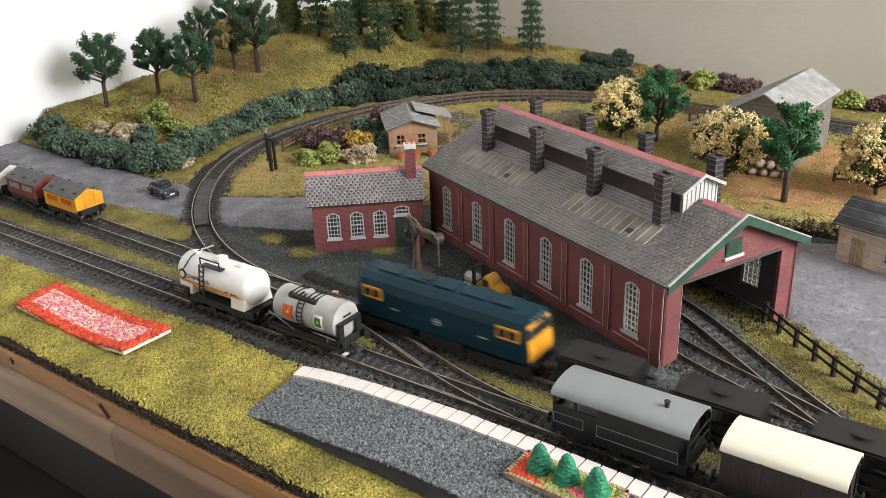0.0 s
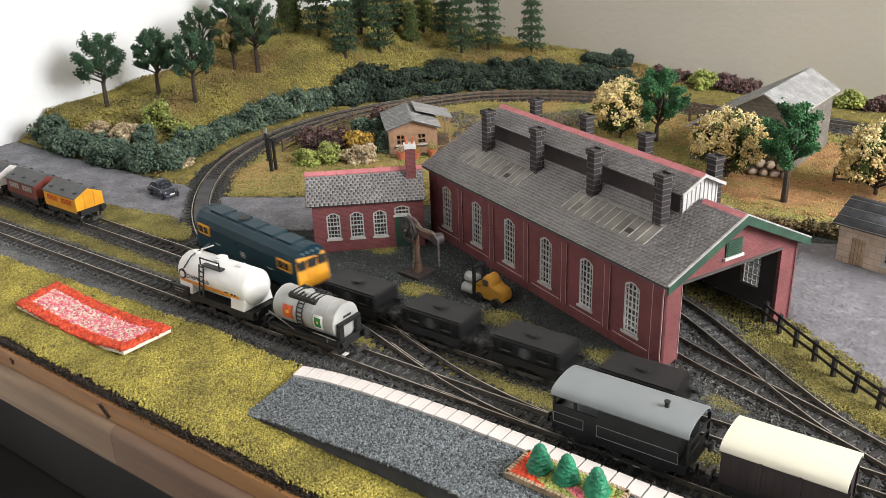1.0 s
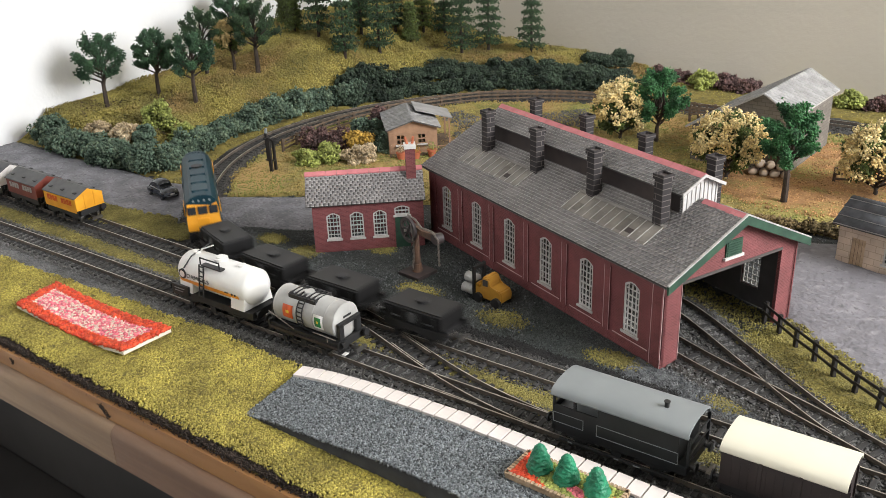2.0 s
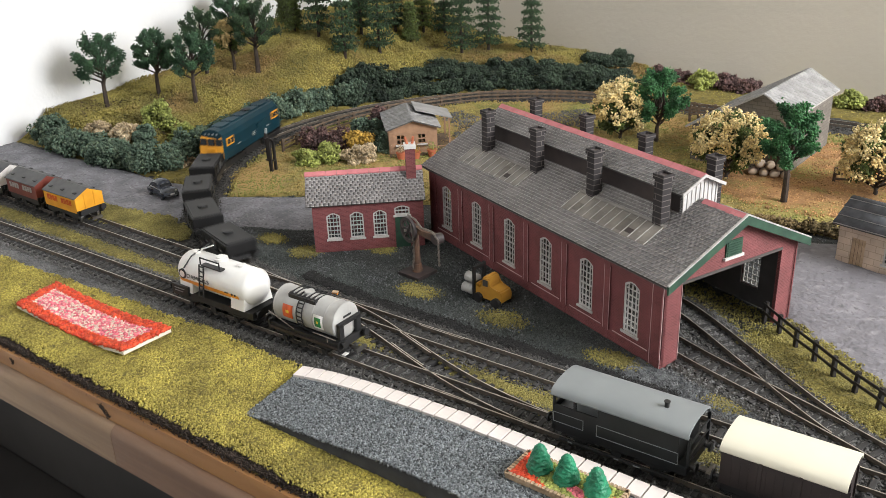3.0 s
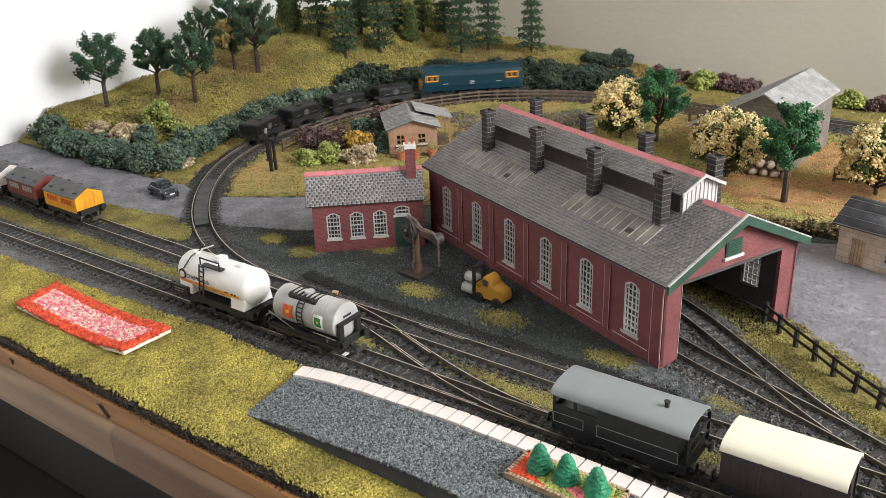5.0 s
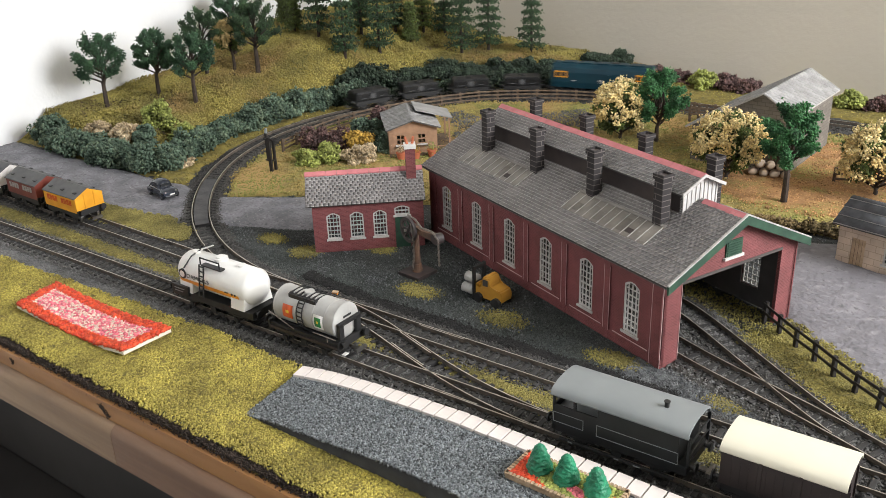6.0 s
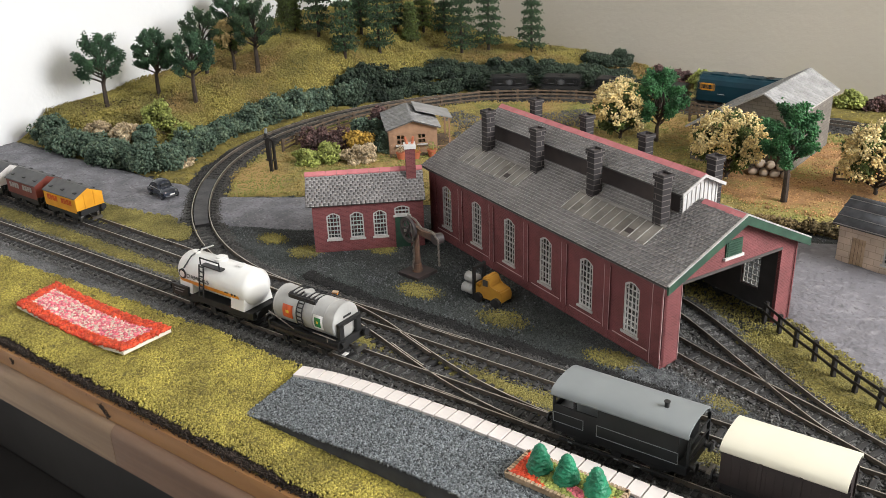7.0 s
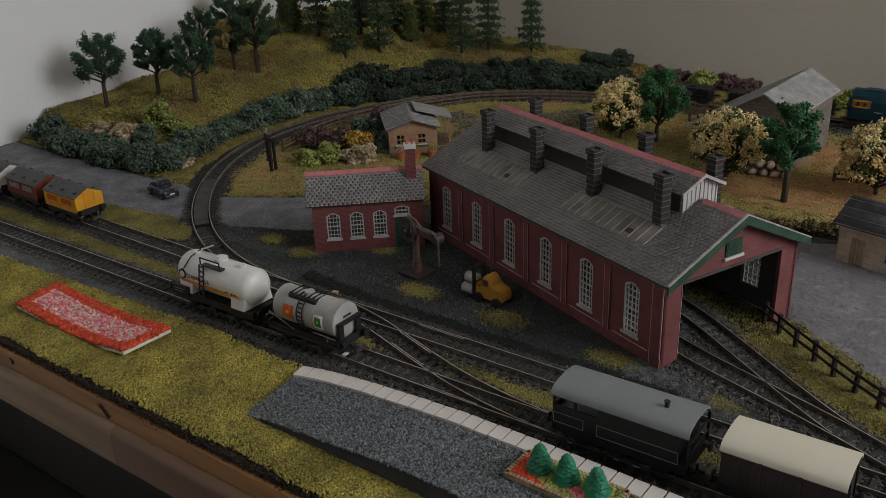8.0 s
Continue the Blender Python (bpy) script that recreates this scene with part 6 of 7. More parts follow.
def beetle_car():
    e = empty("toy_car", pose(-0.300, 0.0985, 0.0018, 0, 0, -10) @ Matrix.Diagonal((0.90, 0.95, 1.0, 1)), "dark navy rounded vintage toy car on the road", "car")
    def shell(prof, half, round_y):
        bm = bmesh.new()
        rows = []
        for k in np.linspace(-1, 1, 11):
            sc = (1 - abs(k) ** 3 * round_y)
            rows.append([bm.verts.new((x * (0.93 + 0.07 * sc), half * k, 0.0025 + (z - 0.0025) * sc)) for x, z in prof])
        for a, b in zip(rows, rows[1:]):
            for i in range(len(prof)):
                j = (i + 1) % len(prof)
                bm.faces.new((a[i], a[j], b[j], b[i]))
        bm.faces.new(rows[0])
        bm.faces.new(rows[-1])
        return bm
    hull = [(-0.0225, 0.004), (0.0225, 0.004), (0.0235, 0.0065), (0.0200, 0.0100), (0.0120, 0.0118), (-0.012, 0.0125), (-0.0205, 0.0100), (-0.0235, 0.006)]
    part("body", shell(hull, 0.0090, 0.2), "car_paint", e, "dark navy rounded body", True)
    cabin = [(-0.0195, 0.0105), (0.0105, 0.0110), (0.0060, 0.0175), (-0.0010, 0.0193), (-0.0085, 0.0185), (-0.0150, 0.0150)]
    part("cabin", shell(cabin, 0.0078, 0.16), "car_paint", e, "", True)
    part("windscreen", boxes((0.0068, 0.0085, -0.0060, 0.0060, 0.0122, 0.0160)), "pane_dark", e).matrix_basis = pose(0.0010, 0, 0, 0, 0, 0)
    part("side_window", boxes((-0.0085, 0.0035, -0.0080, -0.0076, 0.0125, 0.0160)), "pane_dark", e)
    part("side_window", boxes((-0.0085, 0.0035, 0.0076, 0.0080, 0.0125, 0.0160)), "pane_dark", e)
    for x in (-0.0145, 0.0150):
        for s in (-1, 1):
            bm = bmesh.new()
            g = bmesh.ops.create_uvsphere(bm, u_segments=14, v_segments=8, radius=0.0052)
            bmesh.ops.transform(bm, matrix=pose(x, s * 0.0085, 0.0055) @ Matrix.Diagonal((1.25, 0.42, 0.85, 1)), verts=g["verts"])
            part("mudguard", bm, "car_paint", e, "", True)
            bm = bmesh.new()
            cyl(bm, (x, s * 0.0078, 0.0034), (x, s * 0.0102, 0.0034), 0.0036, 16)
            w = part("wheel", bm, "black_plastic", e)
            bm = bmesh.new()
            cyl(bm, (x, s * 0.0101, 0.0034), (x, s * 0.0106, 0.0034), 0.0017, 12)
            part("hubcap", bm, "chrome", w)
    part("bumper", boxes((0.0232, 0.0242, -0.0080, 0.0080, 0.0042, 0.0054)), "chrome", e)
    part("bumper", boxes((-0.0242, -0.0232, -0.0080, 0.0080, 0.0042, 0.0054)), "chrome", e)
    for s in (-1, 1):
        bm = bmesh.new()
        cyl(bm, (0.0195, s * 0.0066, 0.0078), (0.0212, s * 0.0068, 0.0082), 0.0014, 12)
        part("headlight", bm, "chrome", e)
    part("number_plate", boxes((0.0236, 0.0244, -0.0030, 0.0030, 0.0058, 0.0072)), "white_paint", e)


def lamp_hut():
    e = empty("lineside_box", pose(0.033, 0.017, 0.0, 0, 0, 20), "tiny orange lineside box beside the track", "lineside box")
    part("box", boxes((-0.0022, 0.0022, -0.0018, 0.0018, -0.001, 0.0040), bevel=0.0003), "orange", e)
    part("lid", boxes((-0.0026, 0.0026, -0.0022, 0.0022, 0.0040, 0.0046), bevel=0.0002), "biscuit", e)


def signal_post():
    e = empty("signal_post", pose(-0.254, 0.219, 0, 0, 0, 10), "black twin post signal seen from behind", "signal")
    part("post", boxes((-0.0018, 0.0018, -0.0015, 0.0015, -0.002, 0.044)), "fence_dark", e)
    part("post", boxes((0.0028, 0.0058, 0.0015, 0.0040, 0.004, 0.0425)), "fence_dark", e)
    part("back_board", boxes((-0.0068, -0.0035, 0.002, 0.0042, 0.0145, 0.0480), bevel=0.0003), "fence_dark", e)
    part("bracket", boxes((-0.0068, 0.0058, -0.0005, 0.0025, 0.0400, 0.0420)), "fence_dark", e)
    part("bracket", boxes((-0.0068, 0.0058, -0.0005, 0.0025, 0.0150, 0.0165)), "fence_dark", e)
    bm = bmesh.new()
    cyl(bm, (-0.005, 0.003, 0.048), (-0.004, 0.003, 0.0535), 0.0022, 12, 0.0012)
    part("lamp", bm, "van_roof_grey", e)


def fence(label, pts, spacing, height, mat, rails, post=0.0016, rail_h=0.0011, category="fence", zf=lambda x, y: 0.0):
    e = empty("fence", Matrix(), label, category)
    p = np.array(pts)
    cum = np.concatenate([[0], np.cumsum(np.linalg.norm(np.diff(p, axis=0), axis=1))])
    n = max(1, round(cum[-1] / spacing))
    s = np.linspace(0, cum[-1], n + 1)
    xs, ys = np.interp(s, cum, p[:, 0]), np.interp(s, cum, p[:, 1])
    bm = bmesh.new()
    box(bm, -post, post, -post * 0.8, post * 0.8, -0.003, height)
    me = bpy.data.meshes.new("post")
    bm.to_mesh(me)
    bm.free()
    me.materials.append(M[mat])
    for i in range(n + 1):
        j = min(i, n - 1)
        a = math.degrees(math.atan2(ys[j + 1] - ys[j], xs[j + 1] - xs[j]))
        ob = new("post", me)
        ob.parent = e
        ob.matrix_basis = pose(xs[i], ys[i], zf(xs[i], ys[i]), random.uniform(-3, 3), random.uniform(-3, 3), a)
    for i in range(n):
        dx, dy = xs[i + 1] - xs[i], ys[i + 1] - ys[i]
        ln, a = math.hypot(dx, dy), math.degrees(math.atan2(dy, dx))
        for k, z in enumerate(rails):
            z0, z1 = zf(xs[i], ys[i]) + z * height, zf(xs[i + 1], ys[i + 1]) + z * height
            ob = part("rail", boxes((0, ln, -post * 1.3, -post * 0.8, -rail_h, rail_h)), mat, e)
            ob.matrix_basis = pose(xs[i], ys[i], z0 + random.uniform(-0.0003, 0.0003), 0, -math.degrees(math.atan2(z1 - z0, ln)) + random.uniform(-0.8, 0.8), a)
    return e


def fences():
    arc = [(-0.300, 0.283), (-0.309, 0.340), (-0.312, 0.395), (-0.306, 0.440), (-0.286, 0.507), (-0.255, 0.565)]
    arc += [(-0.332 * math.sin(k), RAD - 0.332 * math.cos(k)) for k in np.linspace(radians(138), math.pi, 14)]
    fence("weathered brown post and rail fence inside the loop", arc + [(0.1, 0.696), (0.22, 0.696)], 0.029, 0.0185, "fence_wood", (0.32, 0.62, 0.90))
    fence("black post and rail fence beside the tarmac yard", [(0.344, 0.160), (0.366, 0.140), (0.383, 0.126), (0.399, 0.1135), (0.417, 0.098), (0.435, 0.086), (0.475, 0.055)], 0.0215, 0.0185, "fence_dark", (0.55, 0.92), post=0.0015)
    fence("brown wooden paddock fence beside the blossom tree", [(0.306, 0.505), (0.335, 0.515), (0.38, 0.515), (0.44, 0.505)], 0.032, 0.019, "fence_wood", (0.35, 0.65, 0.92))
    fence("short tilted wooden fence near the back line", [(0.085, 0.655), (0.125, 0.668)], 0.012, 0.026, "fence_wood", (0.5, 0.8))


def platform():
    e = empty("station_platform", Matrix(), "low goods platform surfaced with blue grey chippings", "platform")
    edge = [(0.099, -0.0905), (0.115, -0.0872), (0.130, -0.0852), (0.155, -0.0840), (0.190, -0.0835), (0.225, -0.0830), (0.292, -0.0830), (0.374, -0.0845), (0.50, -0.0845), (0.75, -0.0845)]
    ex, ey = [p[0] for p in edge], [p[1] for p in edge]
    zt = lambda x: np.interp(x, [0.10, 0.135, 0.165, 0.20, 0.235], [0.0072, 0.0092, 0.0112, 0.0130, 0.0146])
    front = lambda x: np.interp(x, [0.10, 0.108, 0.125, 0.14, 0.17, 0.20, 0.235], [0.0018, 0.0028, 0.0060, 0.0078, 0.0094, 0.0125, 0.0146])   # the ramp sags towards its outer corner
    xs = np.linspace(0.106, 0.75, 120)
    v, f = [], []
    for x in xs:
        yb = np.interp(x, ex, ey) - 0.0008
        z = float(zt(x)) - 0.0006
        lean = 0.004 if x < 0.11 else 0.0
        v += [(x - lean, -0.1482, -0.002), (x - lean, -0.1475, float(front(x)) - 0.0006), (x, yb, z), (x, yb, -0.002)]
    for i in range(len(xs) - 1):
        k = i * 4
        f += [(k, k + 1, k + 5, k + 4), (k + 1, k + 2, k + 6, k + 5), (k + 2, k + 3, k + 7, k + 6)]
    f += [(0, 3, 2, 1)]
    part("retaining_wall", mesh_np("retaining_wall", v, f), "platform_side", e, "dark grey card retaining wall")
    n = 64000
    x = rng.uniform(0.103, 0.44, n)
    yb = np.interp(x, ex, ey) - 0.0115
    k = rng.uniform(0, 1, n)
    y = -0.1478 + (yb + 0.1478) * k
    me = scatter("gravel_surface", np.stack([x, y, front(x) * (1 - k) + zt(x) * k - 0.0005 + rng.uniform(-0.0004, 0.0004, n)], 1), 0.00085, (TETRA_V, TETRA_F))
    c = part("gravel_surface", me, "stone_chip", e, "blue grey stone chippings")
    c["kind"] = "stuff"
    x = 0.1005
    while x < 0.6:
        w = 0.0100
        y0, y1 = np.interp(x, ex, ey), np.interp(x + w, ex, ey)
        bm = bmesh.new()
        box(bm, 0.0005, math.hypot(w, y1 - y0) - 0.0006, -0.0125, 0.0, -0.0012, 0.0012, bevel=0.0002)
        ob = part("edge_slab", bm, "slab_white", e)
        dz = float(zt(x + w) - zt(x))
        ob.matrix_basis = pose(x, y0, float(zt(x)) + 0.0008 + random.uniform(-0.0002, 0.0002), 0, -math.degrees(math.atan2(dz, w)), math.degrees(math.atan2(y1 - y0, w)))
        x += w
    return e


def flower_bed():
    e = empty("flower_bed", pose(-0.183, -0.1475, 0), "wavy white slab with red border and pink flowers lying on grass", "flower bed")
    L, W = 0.156, 0.043
    def z(u, w):
        return 0.0042 + 0.0024 * np.cos(u / L * 5.6 + 0.2) * (1 - 0.3 * w / W) + 0.0018 * np.clip(u / L - 0.75, 0, 1) * 4
    nx, ny = 40, 8
    v, f = [], []
    for k, dz in enumerate((0.0, -0.0026)):
        for i in range(nx + 1):
            for j in range(ny + 1):
                u, w = L * i / nx, W * j / ny
                v.append((u + 0.010 * (1 - j / ny) * (1 - i / nx), w, float(z(u, w)) + dz))
    idx = lambda k, i, j: k * (nx + 1) * (ny + 1) + i * (ny + 1) + j
    for i in range(nx):
        for j in range(ny):
            f += [(idx(0, i, j), idx(0, i + 1, j), idx(0, i + 1, j + 1), idx(0, i, j + 1)), (idx(1, i, j), idx(1, i, j + 1), idx(1, i + 1, j + 1), idx(1, i + 1, j))]
    for i in range(nx):
        for j in (0, ny):
            f.append((idx(0, i, j), idx(1, i, j), idx(1, i + 1, j), idx(0, i + 1, j)))
    for j in range(ny):
        for i in (0, nx):
            f.append((idx(0, i, j), idx(0, i, j + 1), idx(1, i, j + 1), idx(1, i, j)))
    part("base", mesh_np("base", v, f), "icing_base", e, "cream white moulded base", True)
    n = 5200
    u, w = rng.uniform(0, L, n), rng.uniform(0, W, n)
    border = np.minimum(np.minimum(u, L - u), np.minimum(w, W - w)) < 0.0085
    pts = np.stack([u + 0.010 * (1 - w / W) * (1 - u / L), w, z(u, w) + 0.0008], 1)
    pick = rng.uniform(0, 1, n)
    for mat, mask, name in (("icing_red", border, "red_border"), ("icing_pink", ~border & (pick < 0.55), "pink_flower"), ("icing_cream", ~border & (pick >= 0.55), "cream_flower")):
        sel = pts[mask] + np.array([0, 0, 0.0006 if mat == "icing_red" else 0.0])
        part(name, scatter(name, sel, 0.0017 if mat == "icing_red" else 0.0015), mat, e)["kind"] = "stuff"


def icing_trees():
    e = empty("tree_planter", pose(0.2895, -0.1215, 0.0146, 0, 0, -1) @ Matrix.Scale(0.96, 4), "decorated biscuit like planter with three green cone trees", "planter")
    L, W = 0.067, 0.026
    part("base", boxes((0, L, 0, W, 0, 0.0030), bevel=0.0010), "biscuit", e, "pale brown crimped base")
    rim = []
    for i in range(27):
        x = L * (i + 0.5) / 27
        rim += [(x - 0.0009, x + 0.0009, -0.0004, 0.0022, 0.0026, 0.0044), (x - 0.0009, x + 0.0009, W - 0.0022, W + 0.0004, 0.0026, 0.0044)]
    for j in range(10):
        y = W * (j + 0.5) / 10
        rim += [(-0.0004, 0.0022, y - 0.0009, y + 0.0009, 0.0026, 0.0044), (L - 0.0022, L + 0.0004, y - 0.0009, y + 0.0009, 0.0026, 0.0044)]
    part("crimped_rim", boxes(*rim), "biscuit", e)
    n = 2400
    u, w = rng.uniform(0.002, L - 0.002, n), rng.uniform(0.002, W - 0.002, n)
    kind = wave(u, w, 13.0, 4.0)
    for mat, mask, name in (("icing_red", kind > 0.12, "red_flower"), ("bush_lime", (kind <= 0.12) & (kind > -0.62), "lime_turf"), ("icing_pink", kind <= -0.62, "pink_flower")):
        part(name, scatter(name, np.stack([u, w, np.full(n, 0.0034)], 1)[mask], 0.0012), mat, e)["kind"] = "stuff"
    for i, (x, h) in enumerate(((0.0150, 0.0182), (0.0330, 0.0186), (0.0520, 0.0178))):
        bm = bmesh.new()
        rings, seg = [], 40
        for k in range(27):
            t = k / 26
            r = (0.0080 - 0.0056 * t ** 1.25) * (1.0 if k < 24 else (0.9, 0.7, 0.4)[k - 24])
            ring_v = []
            for j in range(seg):
                a = 6.283 * j / seg
                lump = 1 + 0.115 * math.sin(5 * a + 2.1 * math.sin(9 * t + i) + i) * math.sin(34 * t + 2 * math.sin(2 * a + i)) + 0.04 * math.sin(46 * t + 1.5 * math.sin(3 * a)) + random.uniform(-0.025, 0.025)
                ring_v.append(bm.verts.new((x + r * lump * math.cos(a), 0.0145 + r * lump * math.sin(a), 0.003 + h * 1.06 * t - 0.0010 * lump)))
            rings.append(ring_v)
        for a, b in zip(rings, rings[1:]):
            for j in range(seg):
                bm.faces.new((a[j], a[(j + 1) % seg], b[(j + 1) % seg], b[j]))
        bm.faces.new(rings[-1])
        bm.faces.new(rings[0])
        part("cone_tree", bm, "icing_green", e, "glossy green ridged cone tree", True)


# ---------------------------------------------------------------- other buildings
def lodge():
    e = empty("garden_lodge", pose(-0.1715, 0.3386, 0.0, 0, 0, 44.6), "brown timber lodge with grey shingle roof and porch", "lodge")
    L, D, H, A = 0.0596, 0.0756, 0.0345, 0.0456
    wins = [(0.009, 0.020, 0.014, 0.027, 0.0), (0.035, 0.046, 0.014, 0.027, 0.0)]
    bm = bmesh.new()
    wall_with_openings(bm, L, H, 0.0018, wins, Matrix())
    prism(bm, [(0, H), (L, H), (L / 2, A - 0.001)], "y", 0, 0.0018)
    part("wall", bm, "lodge_wood", e, "brown boarded gable wall")
    part("wall", boxes((0, 0.0018, 0.0018, D, 0, H), (L - 0.0018, L, 0.0018, D, 0, H), (0.0018, L - 0.0018, D - 0.0018, D, 0, H)), "lodge_wood", e)
    for w in wins:
        arched_window(e, Matrix(), *w[:4], 0.0, 2, 2, bar=0.0008, frame_w=0.0012, mat="lodge_wood")
    for i in range(7):
        part("wall_board", boxes((0, L, -0.0005, -0.0001, 0.001 + i * 0.0042, 0.0046 + i * 0.0042)) if i in (0, 1, 6) else boxes((0, 0.0095, -0.0005, -0.0001, 0.001 + i * 0.0042, 0.0046 + i * 0.0042)), "lodge_wood", e)
    ang = math.atan2(A - H, L / 2 + 0.004)
    d = math.hypot(L / 2 + 0.004, A - H)
    for s in (0, 1):
        m = (Matrix.Translation((-0.004, D + 0.004, H)) @ pose(0, 0, 0, 0, 0, -90) if s == 0 else Matrix.Translation((L + 0.004, -0.006, H)) @ pose(0, 0, 0, 0, 0, 90)) @ pose(0, 0, 0, math.degrees(ang))
        slope(e, m, D + 0.010, d, mat="barn_roof", pitch_w=0.0060, pitch_d=0.0042)
    part("porch_floor", boxes((0.0, L + 0.022, -0.012, 0.0, -0.001, 0.003), (L, L + 0.022, 0.0, D, -0.001, 0.003)), "fence_wood", e)
    for x, y, zt in ((L + 0.020, -0.008, 0.016), (L + 0.020, 0.032, 0.0362), (L + 0.020, 0.072, 0.0362)):
        part("porch_post", boxes((x - 0.0009, x + 0.0009, y - 0.0009, y + 0.0009, 0.003, zt)), "lodge_wood", e)
    part("porch_rail", boxes((L, L + 0.020, -0.0085, -0.0078, 0.011, 0.0125), (L + 0.0192, L + 0.0200, -0.008, 0.045, 0.011, 0.0125)), "lodge_wood", e)
    bm = bmesh.new()
    prism(bm, [(L * 0.62, 0.0478), (L + 0.024, 0.0345), (L + 0.024, 0.0357), (L * 0.62, 0.0490)], "y", 0.030, D)
    part("porch_roof", bm, "barn_roof", e)
    for wx0, wx1 in ((0.0075, 0.0215), (0.0335, 0.0475)):
        part("window_shelf", boxes((wx0, wx1, -0.0035, -0.0002, 0.0112, 0.0126)), "fence_wood", e, "projecting brown window shelf")
    part("door", boxes((L + 0.0002, L + 0.0012, 0.012, 0.024, 0.003, 0.028)), "fence_wood", e, "dark plank door behind the porch")
    for x, y, leaf in ((0.012, -0.020, "bush_cream"), (0.030, -0.022, "bush_yellow"), (0.050, -0.018, "bush_lime")):
        m = pose(-0.1715, 0.3386, 0.0, 0, 0, 44.6) @ pose(x, y, 0.002)
        p = empty("plant_pot", m, "terracotta pot with a small bushy plant beside the lodge", "plant pot", "pots by the lodge")
        bm = bmesh.new()
        cyl(bm, (0, 0, 0), (0, 0, 0.008), 0.0038, 16, 0.0055)
        cyl(bm, (0, 0, 0.0075), (0, 0, 0.0092), 0.0060, 16)
        part("pot", bm, "terracotta", p)
        q = rng.normal(0, 0.0032, (160, 3)) + np.array([0, 0, 0.0125])
        part("plant", scatter("plant", q, 0.0014, (LEAF_V, LEAF_F)), leaf, p)


def barn():
    m = pose(0.146, 0.505, 0.0, 0, 0, -3)
    e = empty("stone_barn", m, "grey stone barn with pale slate roof and low lean-to", "barn")
    W, D = 0.112, 0.135
    xa, zl, za, zr = 0.080, 0.044, 0.089, 0.070
    for y in (0, D - 0.003):
        bm = bmesh.new()
        prism(bm, [(0, 0), (W, 0), (W, zr), (xa, za), (0, zl)], "y", y, y + 0.003)
        part("gable_wall", bm, "barn_wall", e)
    part("wall", boxes((0, 0.003, 0.003, D - 0.003, 0, zl)), "barn_wall", e)
    part("wall", boxes((W - 0.003, W, 0.003, D - 0.003, 0, zr)), "barn_wall", e)
    part("door", boxes((0.084, 0.104, -0.0012, -0.0002, 0, 0.034)), "fence_wood", e, "weathered plank door")
    for x0, z0, x1, z1 in ((-0.006, zl - 0.004, xa, za), (W + 0.005, zr - 0.003, xa, za)):
        bm = bmesh.new()
        prism(bm, [(x0, z0 + 0.0008), (x1, z1 + 0.0008), (x1, z1 + 0.0024), (x0, z0 + 0.0024)], "y", -0.006, D + 0.006)
        r = part("roof", bm, "slate_edge", e)
        d, a = math.hypot(x1 - x0, z1 - z0), math.degrees(math.atan2(z1 - z0, abs(x1 - x0)))
        w = D + 0.012
        if x1 > x0:
            mm = Matrix.Translation((x0, D + 0.006, z0 + 0.0026)) @ pose(0, 0, 0, 0, 0, -90) @ pose(0, 0, 0, a)
        else:
            mm = Matrix.Translation((x0, -0.006, z0 + 0.0026)) @ pose(0, 0, 0, 0, 0, 90) @ pose(0, 0, 0, a)
        s = part("slate_covering", slates(w, d, 0.008, 0.0055, 0.0006), "barn_roof", r)
        s["kind"] = "stuff"
        s.matrix_basis = mm


def stone_hut():
    e = empty("stone_hut", pose(0.359, 0.304, 0.0, 0, 0, -14), "cream stone hut with dark felt roof and plank door", "hut")
    L, D, H, A = 0.085, 0.050, 0.036, 0.053
    bm = bmesh.new()
    wall_with_openings(bm, L, H, 0.002, [(0.012, 0.024, 0, 0.026, 0.0), (0.040, 0.048, 0.010, 0.024, 0.0)], Matrix())
    part("wall", bm, "stone_wall", e, "cream stone front wall")
    for x in (0, L - 0.002):
        bm = bmesh.new()
        prism(bm, [(0.002, 0), (D, 0), (D, H), (D / 2, A - 0.001), (0.002, H)], "x", x, x + 0.002)
        part("gable_wall", bm, "stone_wall", e)
    part("wall", boxes((0.002, L - 0.002, D - 0.002, D, 0, H)), "stone_wall", e)
    d = part("door", boxes((0.0122, 0.0238, 0.0006, 0.0014, 0, 0.0258)), "biscuit", e, "tan plank door")
    for i in range(1, 4):
        part("door_gap", boxes((0.0122 + i * 0.0029, 0.0124 + i * 0.0029, 0.0004, 0.0007, 0, 0.0256)), "fence_wood", d)
    arched_window(e, Matrix(), 0.040, 0.048, 0.010, 0.024, 0.0, 2, 3)
    ang = math.degrees(math.atan2(A - H, D / 2 + 0.004))
    dd = math.hypot(D / 2 + 0.004, A - H)
    slope(e, pose(-0.005, -0.004, H, ang), L + 0.01, dd, mat="slate_dark", pitch_w=0.12, pitch_d=0.0098, thick_slate=0.0012)
    slope(e, Matrix.Translation((L + 0.005, D + 0.004, H)) @ pose(0, 0, 0, 0, 0, 180) @ pose(0, 0, 0, ang), L + 0.01, dd, mat="slate_dark", pitch_w=0.12, pitch_d=0.0098, thick_slate=0.0012)


